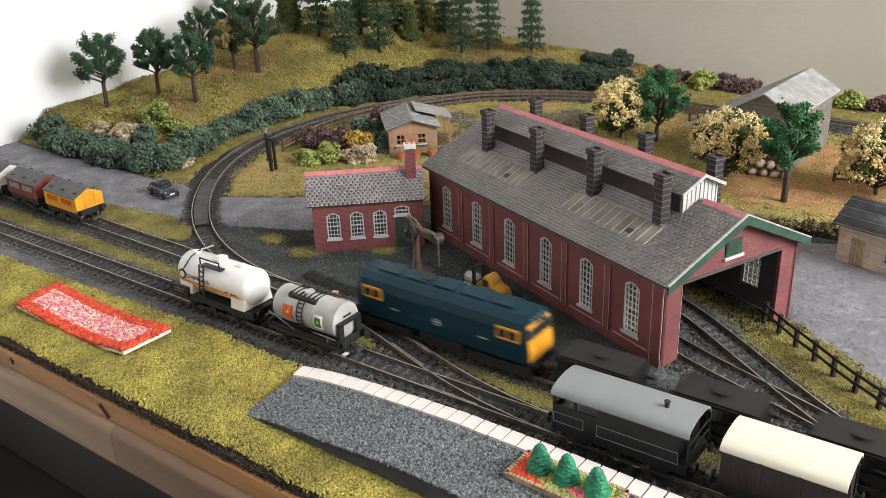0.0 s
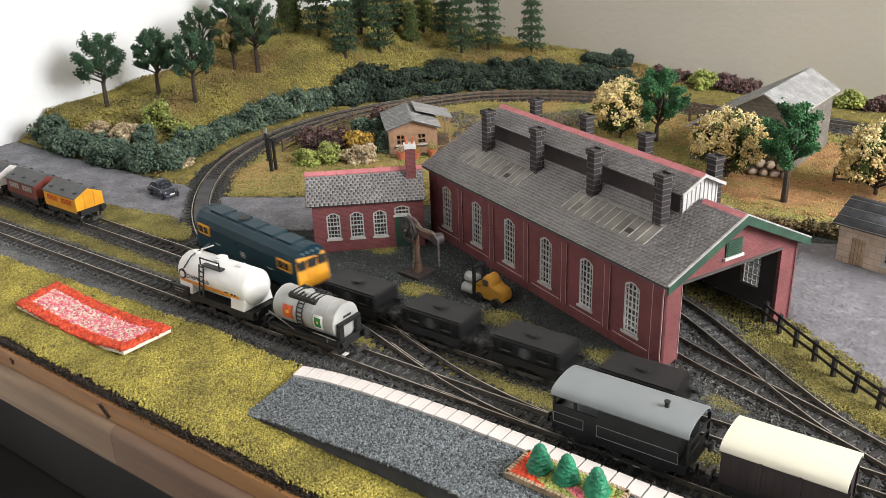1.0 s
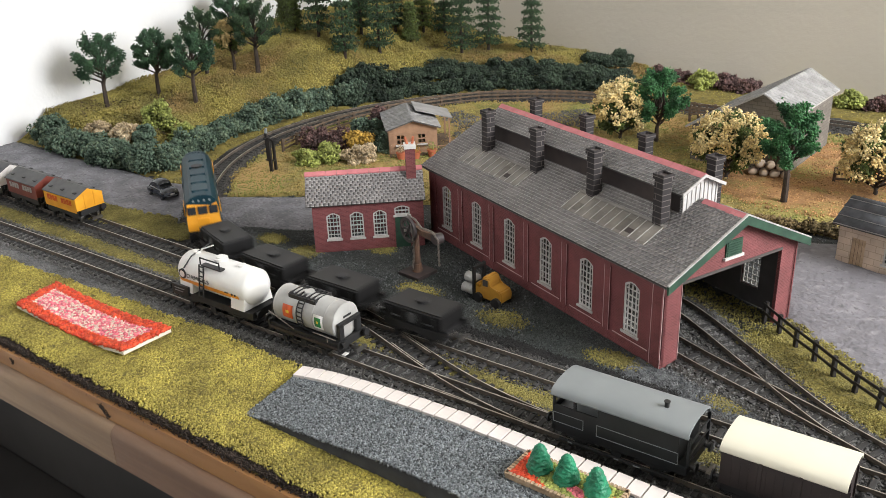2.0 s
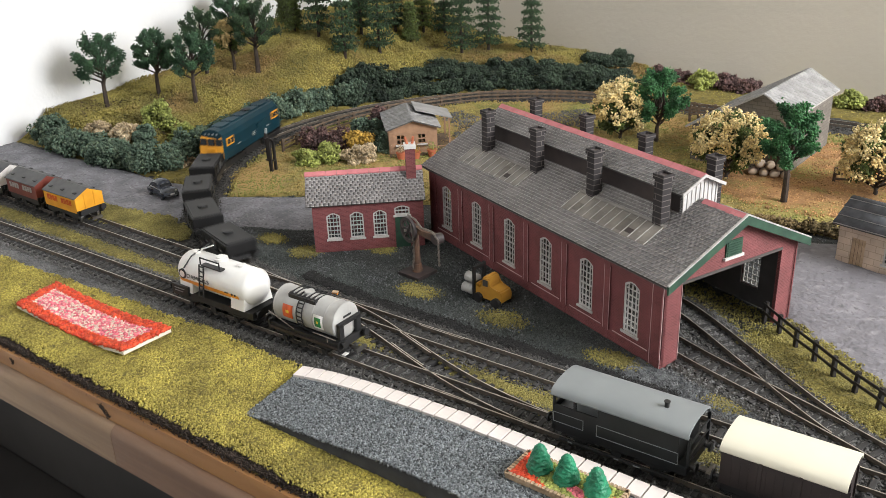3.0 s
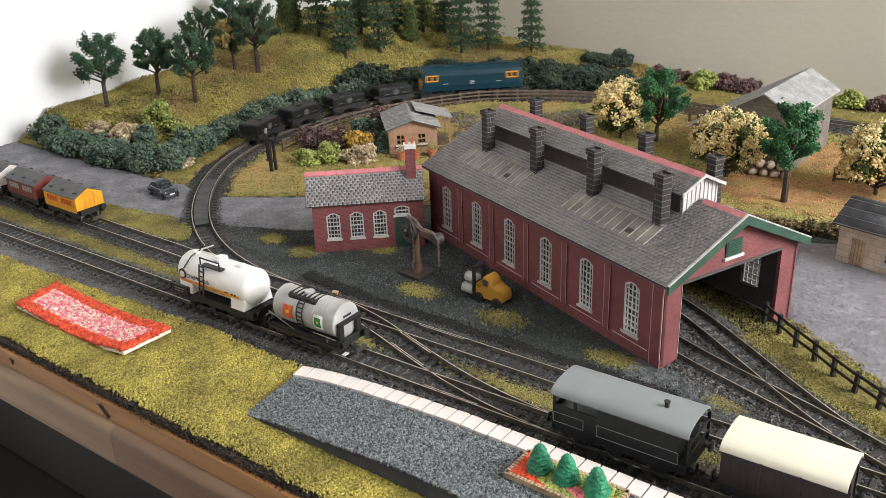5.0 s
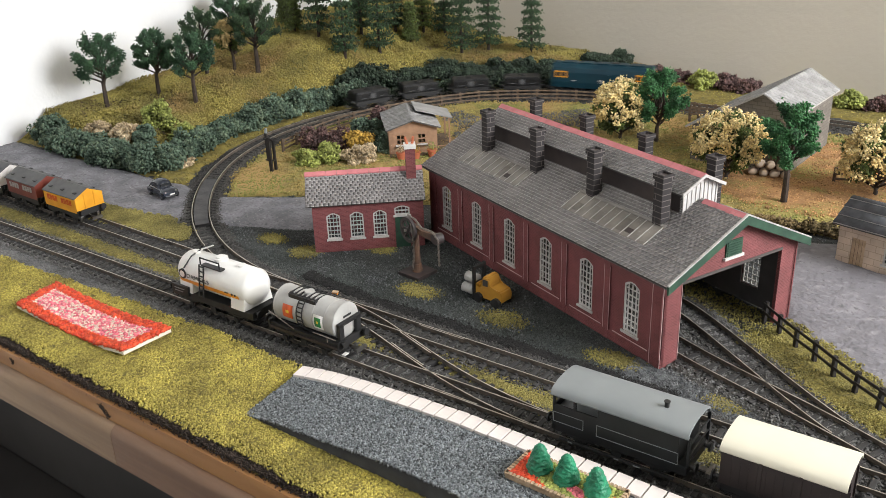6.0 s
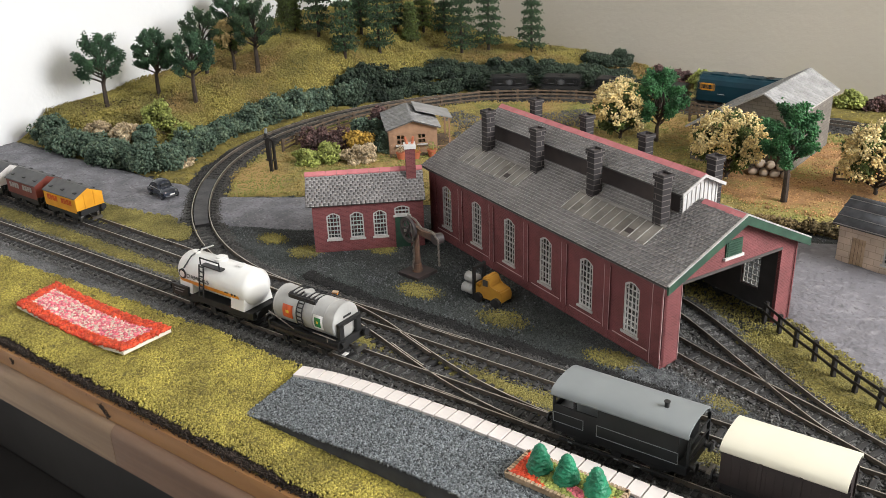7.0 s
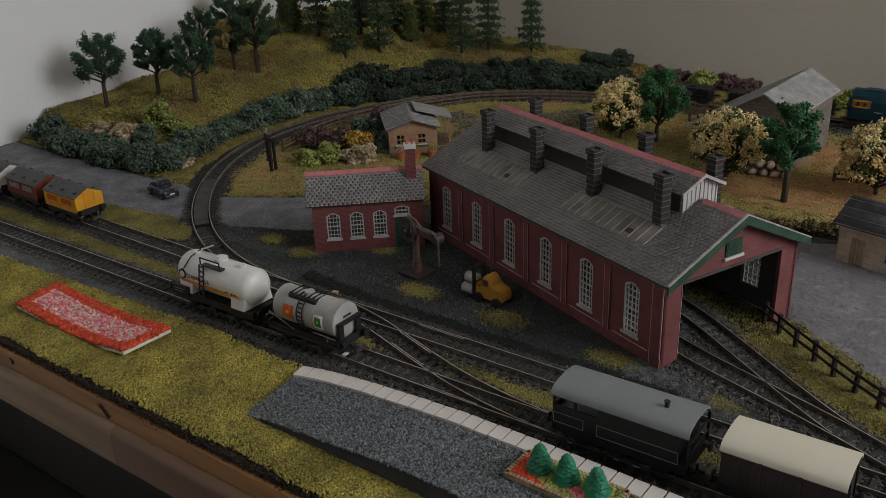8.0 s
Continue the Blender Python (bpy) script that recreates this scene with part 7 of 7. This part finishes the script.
def sacks():
    bm = bmesh.new()
    g = bmesh.ops.create_icosphere(bm, subdivisions=2, radius=1.0)
    for v in g["verts"]:
        v.co = Vector((v.co.x * 0.0078, v.co.y * 0.0052, v.co.z * 0.0050 + 0.0048)) * (1 + 0.06 * math.sin(v.co.x * 7 + v.co.y * 5))
    first = part("sack", bm, "sack", None, "", True)
    tagged(first, "pale tan grain sack in a stacked pile", "sack", "sacks by the barn")
    first.matrix_basis = pose(0.226, 0.487, 0.002, 0, 0, 80)
    for x, y, z, a in ((0.237, 0.487, 0.002, 95), (0.249, 0.488, 0.002, 84), (0.260, 0.489, 0.002, 100), (0.232, 0.489, 0.0105, 88), (0.243, 0.489, 0.0105, 97), (0.255, 0.490, 0.0105, 82)):
        copy_thing(first, pose(x, y, z, random.uniform(-6, 6), 0, a))


# ---------------------------------------------------------------- planting
def limb(bm, p, q, r0, r1, seg=7, bend_by=0.15, n=4):
    p, q = Vector(p), Vector(q)
    side = (q - p).cross(Vector((0, 0, 1)))
    side = side.normalized() if side.length > 1e-6 else Vector((1, 0, 0))
    k = random.uniform(-1, 1) * bend_by * (q - p).length
    rings = []
    for i in range(n + 1):
        t = i / n
        c = p.lerp(q, t) + side * k * math.sin(math.pi * t)
        r = r0 + (r1 - r0) * t
        d = (q - p).normalized()
        u = d.orthogonal().normalized()
        w = d.cross(u)
        rings.append([bm.verts.new(c + (u * math.cos(6.283 * j / seg) + w * math.sin(6.283 * j / seg)) * r) for j in range(seg)])
    for a, b in zip(rings, rings[1:]):
        for j in range(seg):
            bm.faces.new((a[j], a[(j + 1) % seg], b[(j + 1) % seg], b[j]))
    bm.faces.new(rings[-1])


def leafy_tree(x, y, z, h, crown, leaves, label, group, bare=0.30, n=900, size=0.0038, second=None, flat=0.85):
    """A model tree: a moulded trunk with limbs and twigs, foam foliage stuck to the twigs in separate tufts, open in between."""
    e = empty("tree", pose(x, y, z, 0, 0, random.uniform(0, 360)), label, "tree", group)
    bm = bmesh.new()
    zc = h * (bare + (1 - bare) * 0.46)
    limb(bm, (0, 0, -0.004), (0, 0, h * bare * 1.1), h * 0.036, h * 0.026, bend_by=0.04)
    limb(bm, (0, 0, h * bare), (random.uniform(-0.1, 0.1) * crown, 0, h * 0.93), h * 0.025, h * 0.006)
    tips = [(Vector((0, 0, h * 0.80)), Vector((0, 0, h * 0.93)))]
    for i in range(16):
        a = 2.399 * i + random.uniform(-0.3, 0.3)
        t = (i + 0.5) / 16
        el = math.asin(max(-0.62, min(0.96, t * 1.75 - 0.72)))
        r = crown * random.uniform(0.62, 0.80)
        q = Vector((r * math.cos(a) * math.cos(el), r * math.sin(a) * math.cos(el), zc + (h - zc) * 0.76 * math.sin(el)))
        p = Vector((0, 0, h * (bare + 0.34 * t)))
        limb(bm, p, q, h * 0.014, h * 0.006, 6)
        mid = p.lerp(q, 0.62)
        for k in range(3):
            d = (q - p).normalized() + Vector((random.uniform(-0.75, 0.75), random.uniform(-0.75, 0.75), random.uniform(-0.35, 0.75)))
            w = mid.lerp(q, 0.5 * k) + d.normalized() * crown * random.uniform(0.22, 0.34)
            limb(bm, mid.lerp(q, 0.5 * k), w, h * 0.006, h * 0.003, 5, n=2)
            tips.append((mid.lerp(q, 0.5 * k), w))
    part("trunk", bm, "bark", e, "dark brown plastic trunk and limbs", True)
    pts, m = [], max(12, int(n * 1.5) // len(tips))
    for p, w in tips:
        f = rng.uniform(0.25, 1.12, (m, 1))
        pts.append(np.array(p) * (1 - f) + np.array(w) * f + rng.normal(0, 1, (m, 3)) * np.array([1, 1, flat]) * crown * 0.066)
    pts = np.concatenate(pts)
    if second:
        # blossom in small tight clumps over the top and shoulders of the crown
        k = 260
        d = rng.normal(0, 1, (k, 3))
        d /= np.linalg.norm(d, axis=1)[:, None]
        d = d[d[:, 2] > -0.12 + rng.normal(0, 0.22, k)]
        c = d * np.array([crown * 0.92, crown * 0.92, (h - zc) * 0.92]) * rng.uniform(0.86, 1.06, (len(d), 1)) + np.array([0, 0, zc])
        b = np.repeat(c, 34, axis=0) + rng.normal(0, 1, (len(c) * 34, 3)) * crown * 0.058
        part("blossom", scatter("blossom", b, size * 0.92, (LEAF_V, LEAF_F)), second, e, "pale cream yellow blossom clumps")
        inner = np.linalg.norm((pts - np.array([0, 0, zc])) / np.array([crown, crown, h - zc]), axis=1) < 0.97
        part("crown", scatter("crown", pts[inner], size, (LEAF_V, LEAF_F)), leaves, e)
    else:
        part("crown", scatter("crown", pts, size * 0.92, (LEAF_V, LEAF_F)), leaves, e)
    return e


def conifer(x, y, z, h, r0, leaves, label, tiers=9, dense=1.0):
    e = empty("conifer", pose(x, y, z, 0, 0, random.uniform(0, 360)), label, "tree", "conifers on the hill")
    bm = bmesh.new()
    limb(bm, (0, 0, -0.004), (0, 0, h * 0.97), h * 0.022, h * 0.005, bend_by=0.02)
    pts = []
    for i in range(tiers):
        t = i / (tiers - 1)
        zz = h * (0.13 + 0.85 * t)
        r = 1.0 * r0 * (1 - 0.66 * t) * random.uniform(0.85, 1.12)
        for k in range(6):
            a = 6.283 * k / 6 + i * 0.7 + random.uniform(-0.25, 0.25)
            q = (r * 0.85 * math.cos(a), r * 0.85 * math.sin(a), zz - 0.10 * r)
            limb(bm, (0, 0, zz), q, h * 0.007, h * 0.003, 5, n=2)
            m = int(46 * dense)
            s = rng.uniform(0.25, 1.0, m)[:, None]
            pts.append(np.array([[0, 0, zz]]) * (1 - s) + np.array([q]) * s + rng.normal(0, 1, (m, 3)) * np.array([0.15, 0.15, 0.06]) * r0)
    part("trunk", bm, "bark", e, "dark brown plastic trunk", True)
    part("crown", scatter("crown", np.concatenate(pts), 0.0034, (LEAF_V, LEAF_F)), leaves, e)
    return e


def lichen(n, k, spread):
    """Points of a lichen clump of unit size: many small fuzzy knobs of unequal size over a rounded body."""
    c = rng.normal(0, 1, (k, 3))
    c /= np.linalg.norm(c, axis=1)[:, None]
    c *= rng.uniform(0.45, 0.86, (k, 1))
    r = rng.uniform(0.16, 0.42, k) * spread
    pick = rng.integers(0, k, n)
    d = rng.normal(0, 1, (n, 3))
    d /= np.linalg.norm(d, axis=1)[:, None]
    return c[pick] + d * (r[pick] * rng.uniform(0.75, 1.18, n))[:, None]


def bush(x, y, z, rx, ry, h, mat, label, n=420, size=0.0026, name="bush", group=""):
    p = lichen(int(n * 1.2), 26, 1.0) * np.array([rx, ry, h * 0.60]) + np.array([0, 0, h * 0.38])
    p[:, 2] = np.maximum(p[:, 2], -0.001)
    ob = part(name, scatter(name, p, size * 0.95, (TETRA_V, TETRA_F)), mat)
    ob.matrix_basis = pose(x, y, z)
    return tagged(ob, label, "bush", group)


def hedge(name, pts, width, height, mat, label, per=1500, size=0.00200):
    """A run of tangled lichen along a line, one stretch, uneven in width and height."""
    p = np.array(pts)
    cum = np.concatenate([[0], np.cumsum(np.linalg.norm(np.diff(p, axis=0), axis=1))])
    out = []
    s = 0.0
    while s < cum[-1]:
        x, y = np.interp(s, cum, p[:, 0]), np.interp(s, cum, p[:, 1])
        r = width * random.uniform(0.6, 1.15)
        hh = height * random.uniform(0.55, 1.25)
        x, y = x + random.uniform(-0.35, 0.35) * width, y + random.uniform(-0.35, 0.35) * width
        z = float(hill(x, y))
        q = lichen(int(per * r / 0.02), 34, 1.0) * np.array([r * 1.12, r * 1.12, hh * 0.58]) + np.array([x, y, z + hh * 0.36])
        out.append(q[q[:, 2] > z - 0.004])
        s += r * 0.85
    q = np.concatenate(out)
    ob = part(name, scatter(name, q, size, (TETRA_V, TETRA_F)), mat)
    if mat == "hedge":
        ob.data.materials.append(M["hedge_light"])
        tip = (wave(q[:, 0], q[:, 1], 30.0, 4.0) + rng.normal(0, 0.35, len(q)) > 0.45).astype(np.int32)
        k = len(ob.data.polygons) // len(q)
        if k * len(q) == len(ob.data.polygons):
            ob.data.polygons.foreach_set("material_index", np.repeat(tip, k))
    return tagged(ob, label, "hedge", kind="stuff")


def ring(r, k0, k1, n=20):
    return [(-r * math.sin(radians(k)), RAD - r * math.cos(radians(k))) for k in np.linspace(k0, k1, n)]


def planting():
    hedge("hedge", [(-0.620, 0.150), (-0.58, 0.147), (-0.52, 0.140)], 0.022, 0.030, "hedge", "dark green foam hedge along the road")
    hedge("hedge", [(-0.50, 0.142), (-0.44, 0.140), (-0.395, 0.150), (-0.375, 0.168)], 0.022, 0.027, "hedge", "dark green foam hedge along the road")
    hedge("hedge", ring(0.424, 64, 114), 0.021, 0.030, "hedge", "green foam hedge behind the curved track, far stretch darkened for shade")
    # the back stretches have their shade put into the colour
    hedge("hedge", ring(0.413, 108, 172), 0.020, 0.027, "hedge_shaded", "green foam hedge behind the curved track, far stretch darkened for shade")
    hedge("hedge", ring(0.446, 112, 170), 0.022, 0.024, "hedge_shaded", "green foam hedge behind the curved track, far stretch darkened for shade")
    hedge("hedge", [(-0.15, 0.835), (-0.12, 0.845), (-0.095, 0.848)], 0.018, 0.023, "hedge_shaded", "green foam hedge by the wall, darkened for shade")
    for x, y, h, mat, lab in ((-0.045, 0.850, 0.036, "bush_purple", "dull purple lichen bush by the wall"), (-0.01, 0.852, 0.030, "bush_purple", "dull purple lichen bush by the wall"),
                              (0.030, 0.845, 0.036, "bush_lime", "olive green lichen bush by the wall"), (0.065, 0.85, 0.034, "bush_purple", "dull purple lichen bush by the wall"),
                              (0.098, 0.85, 0.030, "bush_purple", "dull purple lichen bush by the wall"), (0.245, 0.830, 0.034, "bush_lime", "olive green lichen bush by the wall"),
                              (0.280, 0.835, 0.032, "bush_purple", "dull purple lichen bush by the wall"), (0.315, 0.838, 0.032, "bush_purple", "dull purple lichen bush by the wall"), (0.35, 0.838, 0.032, "bush_lime", "olive green lichen bush by the wall")):
        bush(x, y, 0.0, 0.024, 0.020, h * 0.74, mat, lab, 1800, 0.0024, group="bushes along the wall")
    hedge("bank_edge", [(0.25, 0.352), (0.30, 0.362), (0.37, 0.368), (0.50, 0.405)], 0.010, 0.010, "undergrowth", "low olive brown scrub along the grass bank", per=700, size=0.0018)
    # garden round the lodge
    for x, y, rx, h, mat, lab in ((-0.262, 0.315, 0.026, 0.022, "bush_purple", "purple heather bush in the garden"), (-0.235, 0.325, 0.018, 0.020, "bush_purple", "purple heather bush in the garden"),
                                  (-0.232, 0.372, 0.024, 0.024, "hedge", "dark blue green lichen bush"), (-0.235, 0.405, 0.020, 0.028, "bush_purple", "purple heather bush in the garden"),
                                  (-0.212, 0.330, 0.021, 0.022, "bush_yellow", "mustard yellow lichen bush"), (-0.190, 0.302, 0.022, 0.016, "bush_cream", "cream white lichen bush"),
                                  (-0.222, 0.283, 0.021, 0.018, "bush_lime", "pale green lichen bush"), (-0.240, 0.262, 0.018, 0.013, "bush_lime", "olive lichen bush low to the ground"),
                                  (-0.185, 0.352, 0.016, 0.020, "hedge", "dark blue green lichen bush")):
        bush(x, y, 0.0, rx * 1.1, rx * 1.0, h * 1.5, mat, lab, 2200, 0.0019, group="garden bushes")
    # bushes and rocks on the hill foot
    for x, y, rx, h, mat, lab in ((-0.462, 0.222, 0.024, 0.036, "bush_lime", "light lime green lichen bush"), (-0.418, 0.224, 0.024, 0.034, "bush_lime", "light lime green lichen bush"),
                                  (-0.475, 0.180, 0.024, 0.018, "bush_cream", "cream and brown lichen bush"), (-0.375, 0.180, 0.018, 0.014, "bush_cream", "cream lichen clump beside rocks"),
                                  (-0.44, 0.185, 0.018, 0.024, "hedge", "dark green lichen bush"), (0.02, 0.585, 0.018, 0.020, "hedge", "dark green lichen bush"), (-0.52, 0.172, 0.02, 0.02, "bush_cream", "cream and brown lichen bush")):
        bush(x, y, float(hill(x, y)) - 0.002, rx, rx * 0.85, h, mat, lab, 1500, 0.0021, group="bushes at the foot of the hill")
    r = random.Random(3)
    for x, y, s in ((-0.400, 0.192, 0.008), (-0.385, 0.186, 0.006), (-0.412, 0.186, 0.006)):
        bm = bmesh.new()
        g = bmesh.ops.create_icosphere(bm, subdivisions=2, radius=s)
        for v in g["verts"]:
            v.co *= 1 + r.uniform(-0.18, 0.18)
        ob = part("rock", bm, "sack", None)
        ob.matrix_basis = pose(x, y, float(hill(x, y)) + s * 0.5)
        tagged(ob, "pale tan rock among the bushes", "rock", "rocks on the hill")
    dec = "deciduous trees on the hill"
    for x, y, h, c, mat, sec in ((-0.591, 0.234, 0.100, 0.038, "leaf_hill", None), (-0.569, 0.306, 0.094, 0.031, "leaf_hill", None), (-0.497, 0.312, 0.094, 0.034, "leaf_hill", None),
                                 (-0.572, 0.398, 0.094, 0.031, "leaf_dark", None), (-0.545, 0.428, 0.074, 0.026, "leaf_lime", "leaf_tan"), (-0.600, 0.480, 0.108, 0.031, "leaf_hill", None),
                                 (-0.500, 0.434, 0.106, 0.037, "leaf_dark", None)):
        leafy_tree(x, y, float(hill(x, y)), h, c, mat, ("green plastic model tree on the hillside" if not sec else "cream blossoming model tree on the hillside"), dec, second=sec, n=3600, size=0.0030)
    lab = "dark green plastic fir tree on the hill"
    for x, y, h, r0, mat in ((-0.603, 0.597, 0.070, 0.016, "leaf_lime"), (-0.550, 0.567, 0.075, 0.017, "leaf_lime"), (-0.496, 0.565, 0.125, 0.027, "leaf_dark"), (-0.440, 0.562, 0.120, 0.026, "leaf_dark"),
                             (-0.473, 0.641, 0.125, 0.024, "leaf_dark"), (-0.422, 0.624, 0.125, 0.026, "leaf_dark"), (-0.423, 0.706, 0.062, 0.017, "leaf_lime"), (-0.420, 0.797, 0.115, 0.030, "leaf_dark"),
                             (-0.340, 0.735, 0.125, 0.031, "leaf_dark"), (-0.317, 0.779, 0.120, 0.027, "leaf_dark"), (-0.248, 0.802, 0.120, 0.025, "leaf_dark"), (-0.438, 0.761, 0.110, 0.02, "leaf_lime"),
                             (-0.454, 0.705, 0.120, 0.022, "leaf_dark"), (-0.53, 0.70, 0.10, 0.021, "leaf_dark")):
        conifer(x, y, float(hill(x, y)), h, r0, mat, lab if mat == "leaf_dark" else "light green plastic fir tree on the hill")
    yard = "trees round the barn"
    leafy_tree(0.280, 0.418, 0.002, 0.106, 0.030, "leaf_green", "bright green plastic tree with a bare trunk", yard, n=6000, size=0.0031)
    leafy_tree(0.083, 0.553, 0.002, 0.090, 0.034, "leaf_green", "bright green plastic tree with a bare trunk", yard, bare=0.2, n=6500, size=0.0031)
    for x, y, h, c in ((0.207, 0.455, 0.078, 0.041), (0.040, 0.540, 0.076, 0.036), (0.352, 0.485, 0.076, 0.040)):
        leafy_tree(x, y, 0.002, h, c, "leaf_lime", "green model tree covered in cream yellow blossom", yard, bare=0.06, n=4200, size=0.0032, second="leaf_cream")


def level_crossing():
    k = np.radians(np.linspace(31, 54, 14))
    v, f = [], []
    for z in (ZR - 0.0006, 0.001):
        for a in k:
            for r in (loop_radius(a) - 0.0070, loop_radius(a) + 0.0070):
                v.append((-r * math.sin(a), RAD - r * math.cos(a), z))
    n = len(k)
    for i in range(n - 1):
        f.append((i * 2, i * 2 + 1, i * 2 + 3, i * 2 + 2))
        for j in (0, 1):
            f.append((i * 2 + j, i * 2 + 2 + j, 2 * n + i * 2 + 2 + j, 2 * n + i * 2 + j))
    f += [(0, 1, 2 * n + 1, 2 * n), (2 * n - 2, 2 * n - 1, 4 * n - 1, 4 * n - 2)]
    ob = part("crossing_panel", mesh_np("crossing_panel", v, f), "panel_dark")
    tagged(ob, "grey infill panel between the rails of the crossing", "crossing panel")


room()
baseboard()
cupboard()
ground()
tracks()
engine_shed()
office()
white_tank_wagon(-0.0185)
grey_tank_wagon(0.0805)
brake_van(0.3300)
covered_van(0.4215)
salt_wagon(-0.3180, "wagon_yellow", "bright yellow peaked roof wagon with red lettering bars")
salt_wagon(-0.3920, "wagon_red", "dull red peaked roof wagon with pale lettering bars")
salt_wagon(-0.4660, "tank_white", "white peaked roof wagon with grey roof")
platform()
flower_bed()
icing_trees()
yard_crane()
forklift()
beetle_car()
signal_post()
lamp_hut()
level_crossing()
lodge()
barn()
stone_hut()
sacks()
fences()
planting()
LOCO = diesel_loco()
WAGONS = [hopper_wagon()]
for i in range(3):
    WAGONS.append(copy_thing(WAGONS[0], Matrix()))


def train_pose(s, base):
    """A vehicle whose bogie or axle points lie on the route, s at its middle."""
    xa, ya, _ = route(s - base / 2)
    xb, yb, _ = route(s + base / 2)
    return (xa + xb) / 2, (ya + yb) / 2, math.degrees(math.atan2(yb - ya, xb - xa))


def motions():
    """The train runs round the loop at a steady pace, the locomotive leading."""
    knots = ((-1, -0.375), (0, -0.165), (0.5, -0.062), (1.0, 0.049), (1.5, 0.116), (2.2, 0.264), (2.8, 0.406), (3.0, 0.455), (3.5, 0.584), (4.0, 0.687), (4.5, 0.779), (5.2, 0.903), (5.8, 1.021), (6.0, 1.069), (6.5, 1.184), (7.0, 1.289), (7.5, 1.384), (8.0, 1.485), (9, 1.69))
    middle = lambda t: float(np.mean(np.interp(t + np.linspace(-0.15, 0.15, 5), [k[0] for k in knots], [k[1] for k in knots])))
    times = [i * 0.1 for i in range(81)]

    def rows(offset, base):
        out = []
        for t in times:
            x, y, a = train_pose(middle(t) + offset, base)
            out.append((t, pose(x, y, 0.0, 0, 0, a)))
        return out
    walk(LOCO, rows(0.0, 0.102))
    for i, w in enumerate(WAGONS):
        walk(w, rows(-LOCO_L / 2 - 0.0460 - WAGON_L * i, 0.035))


motions()
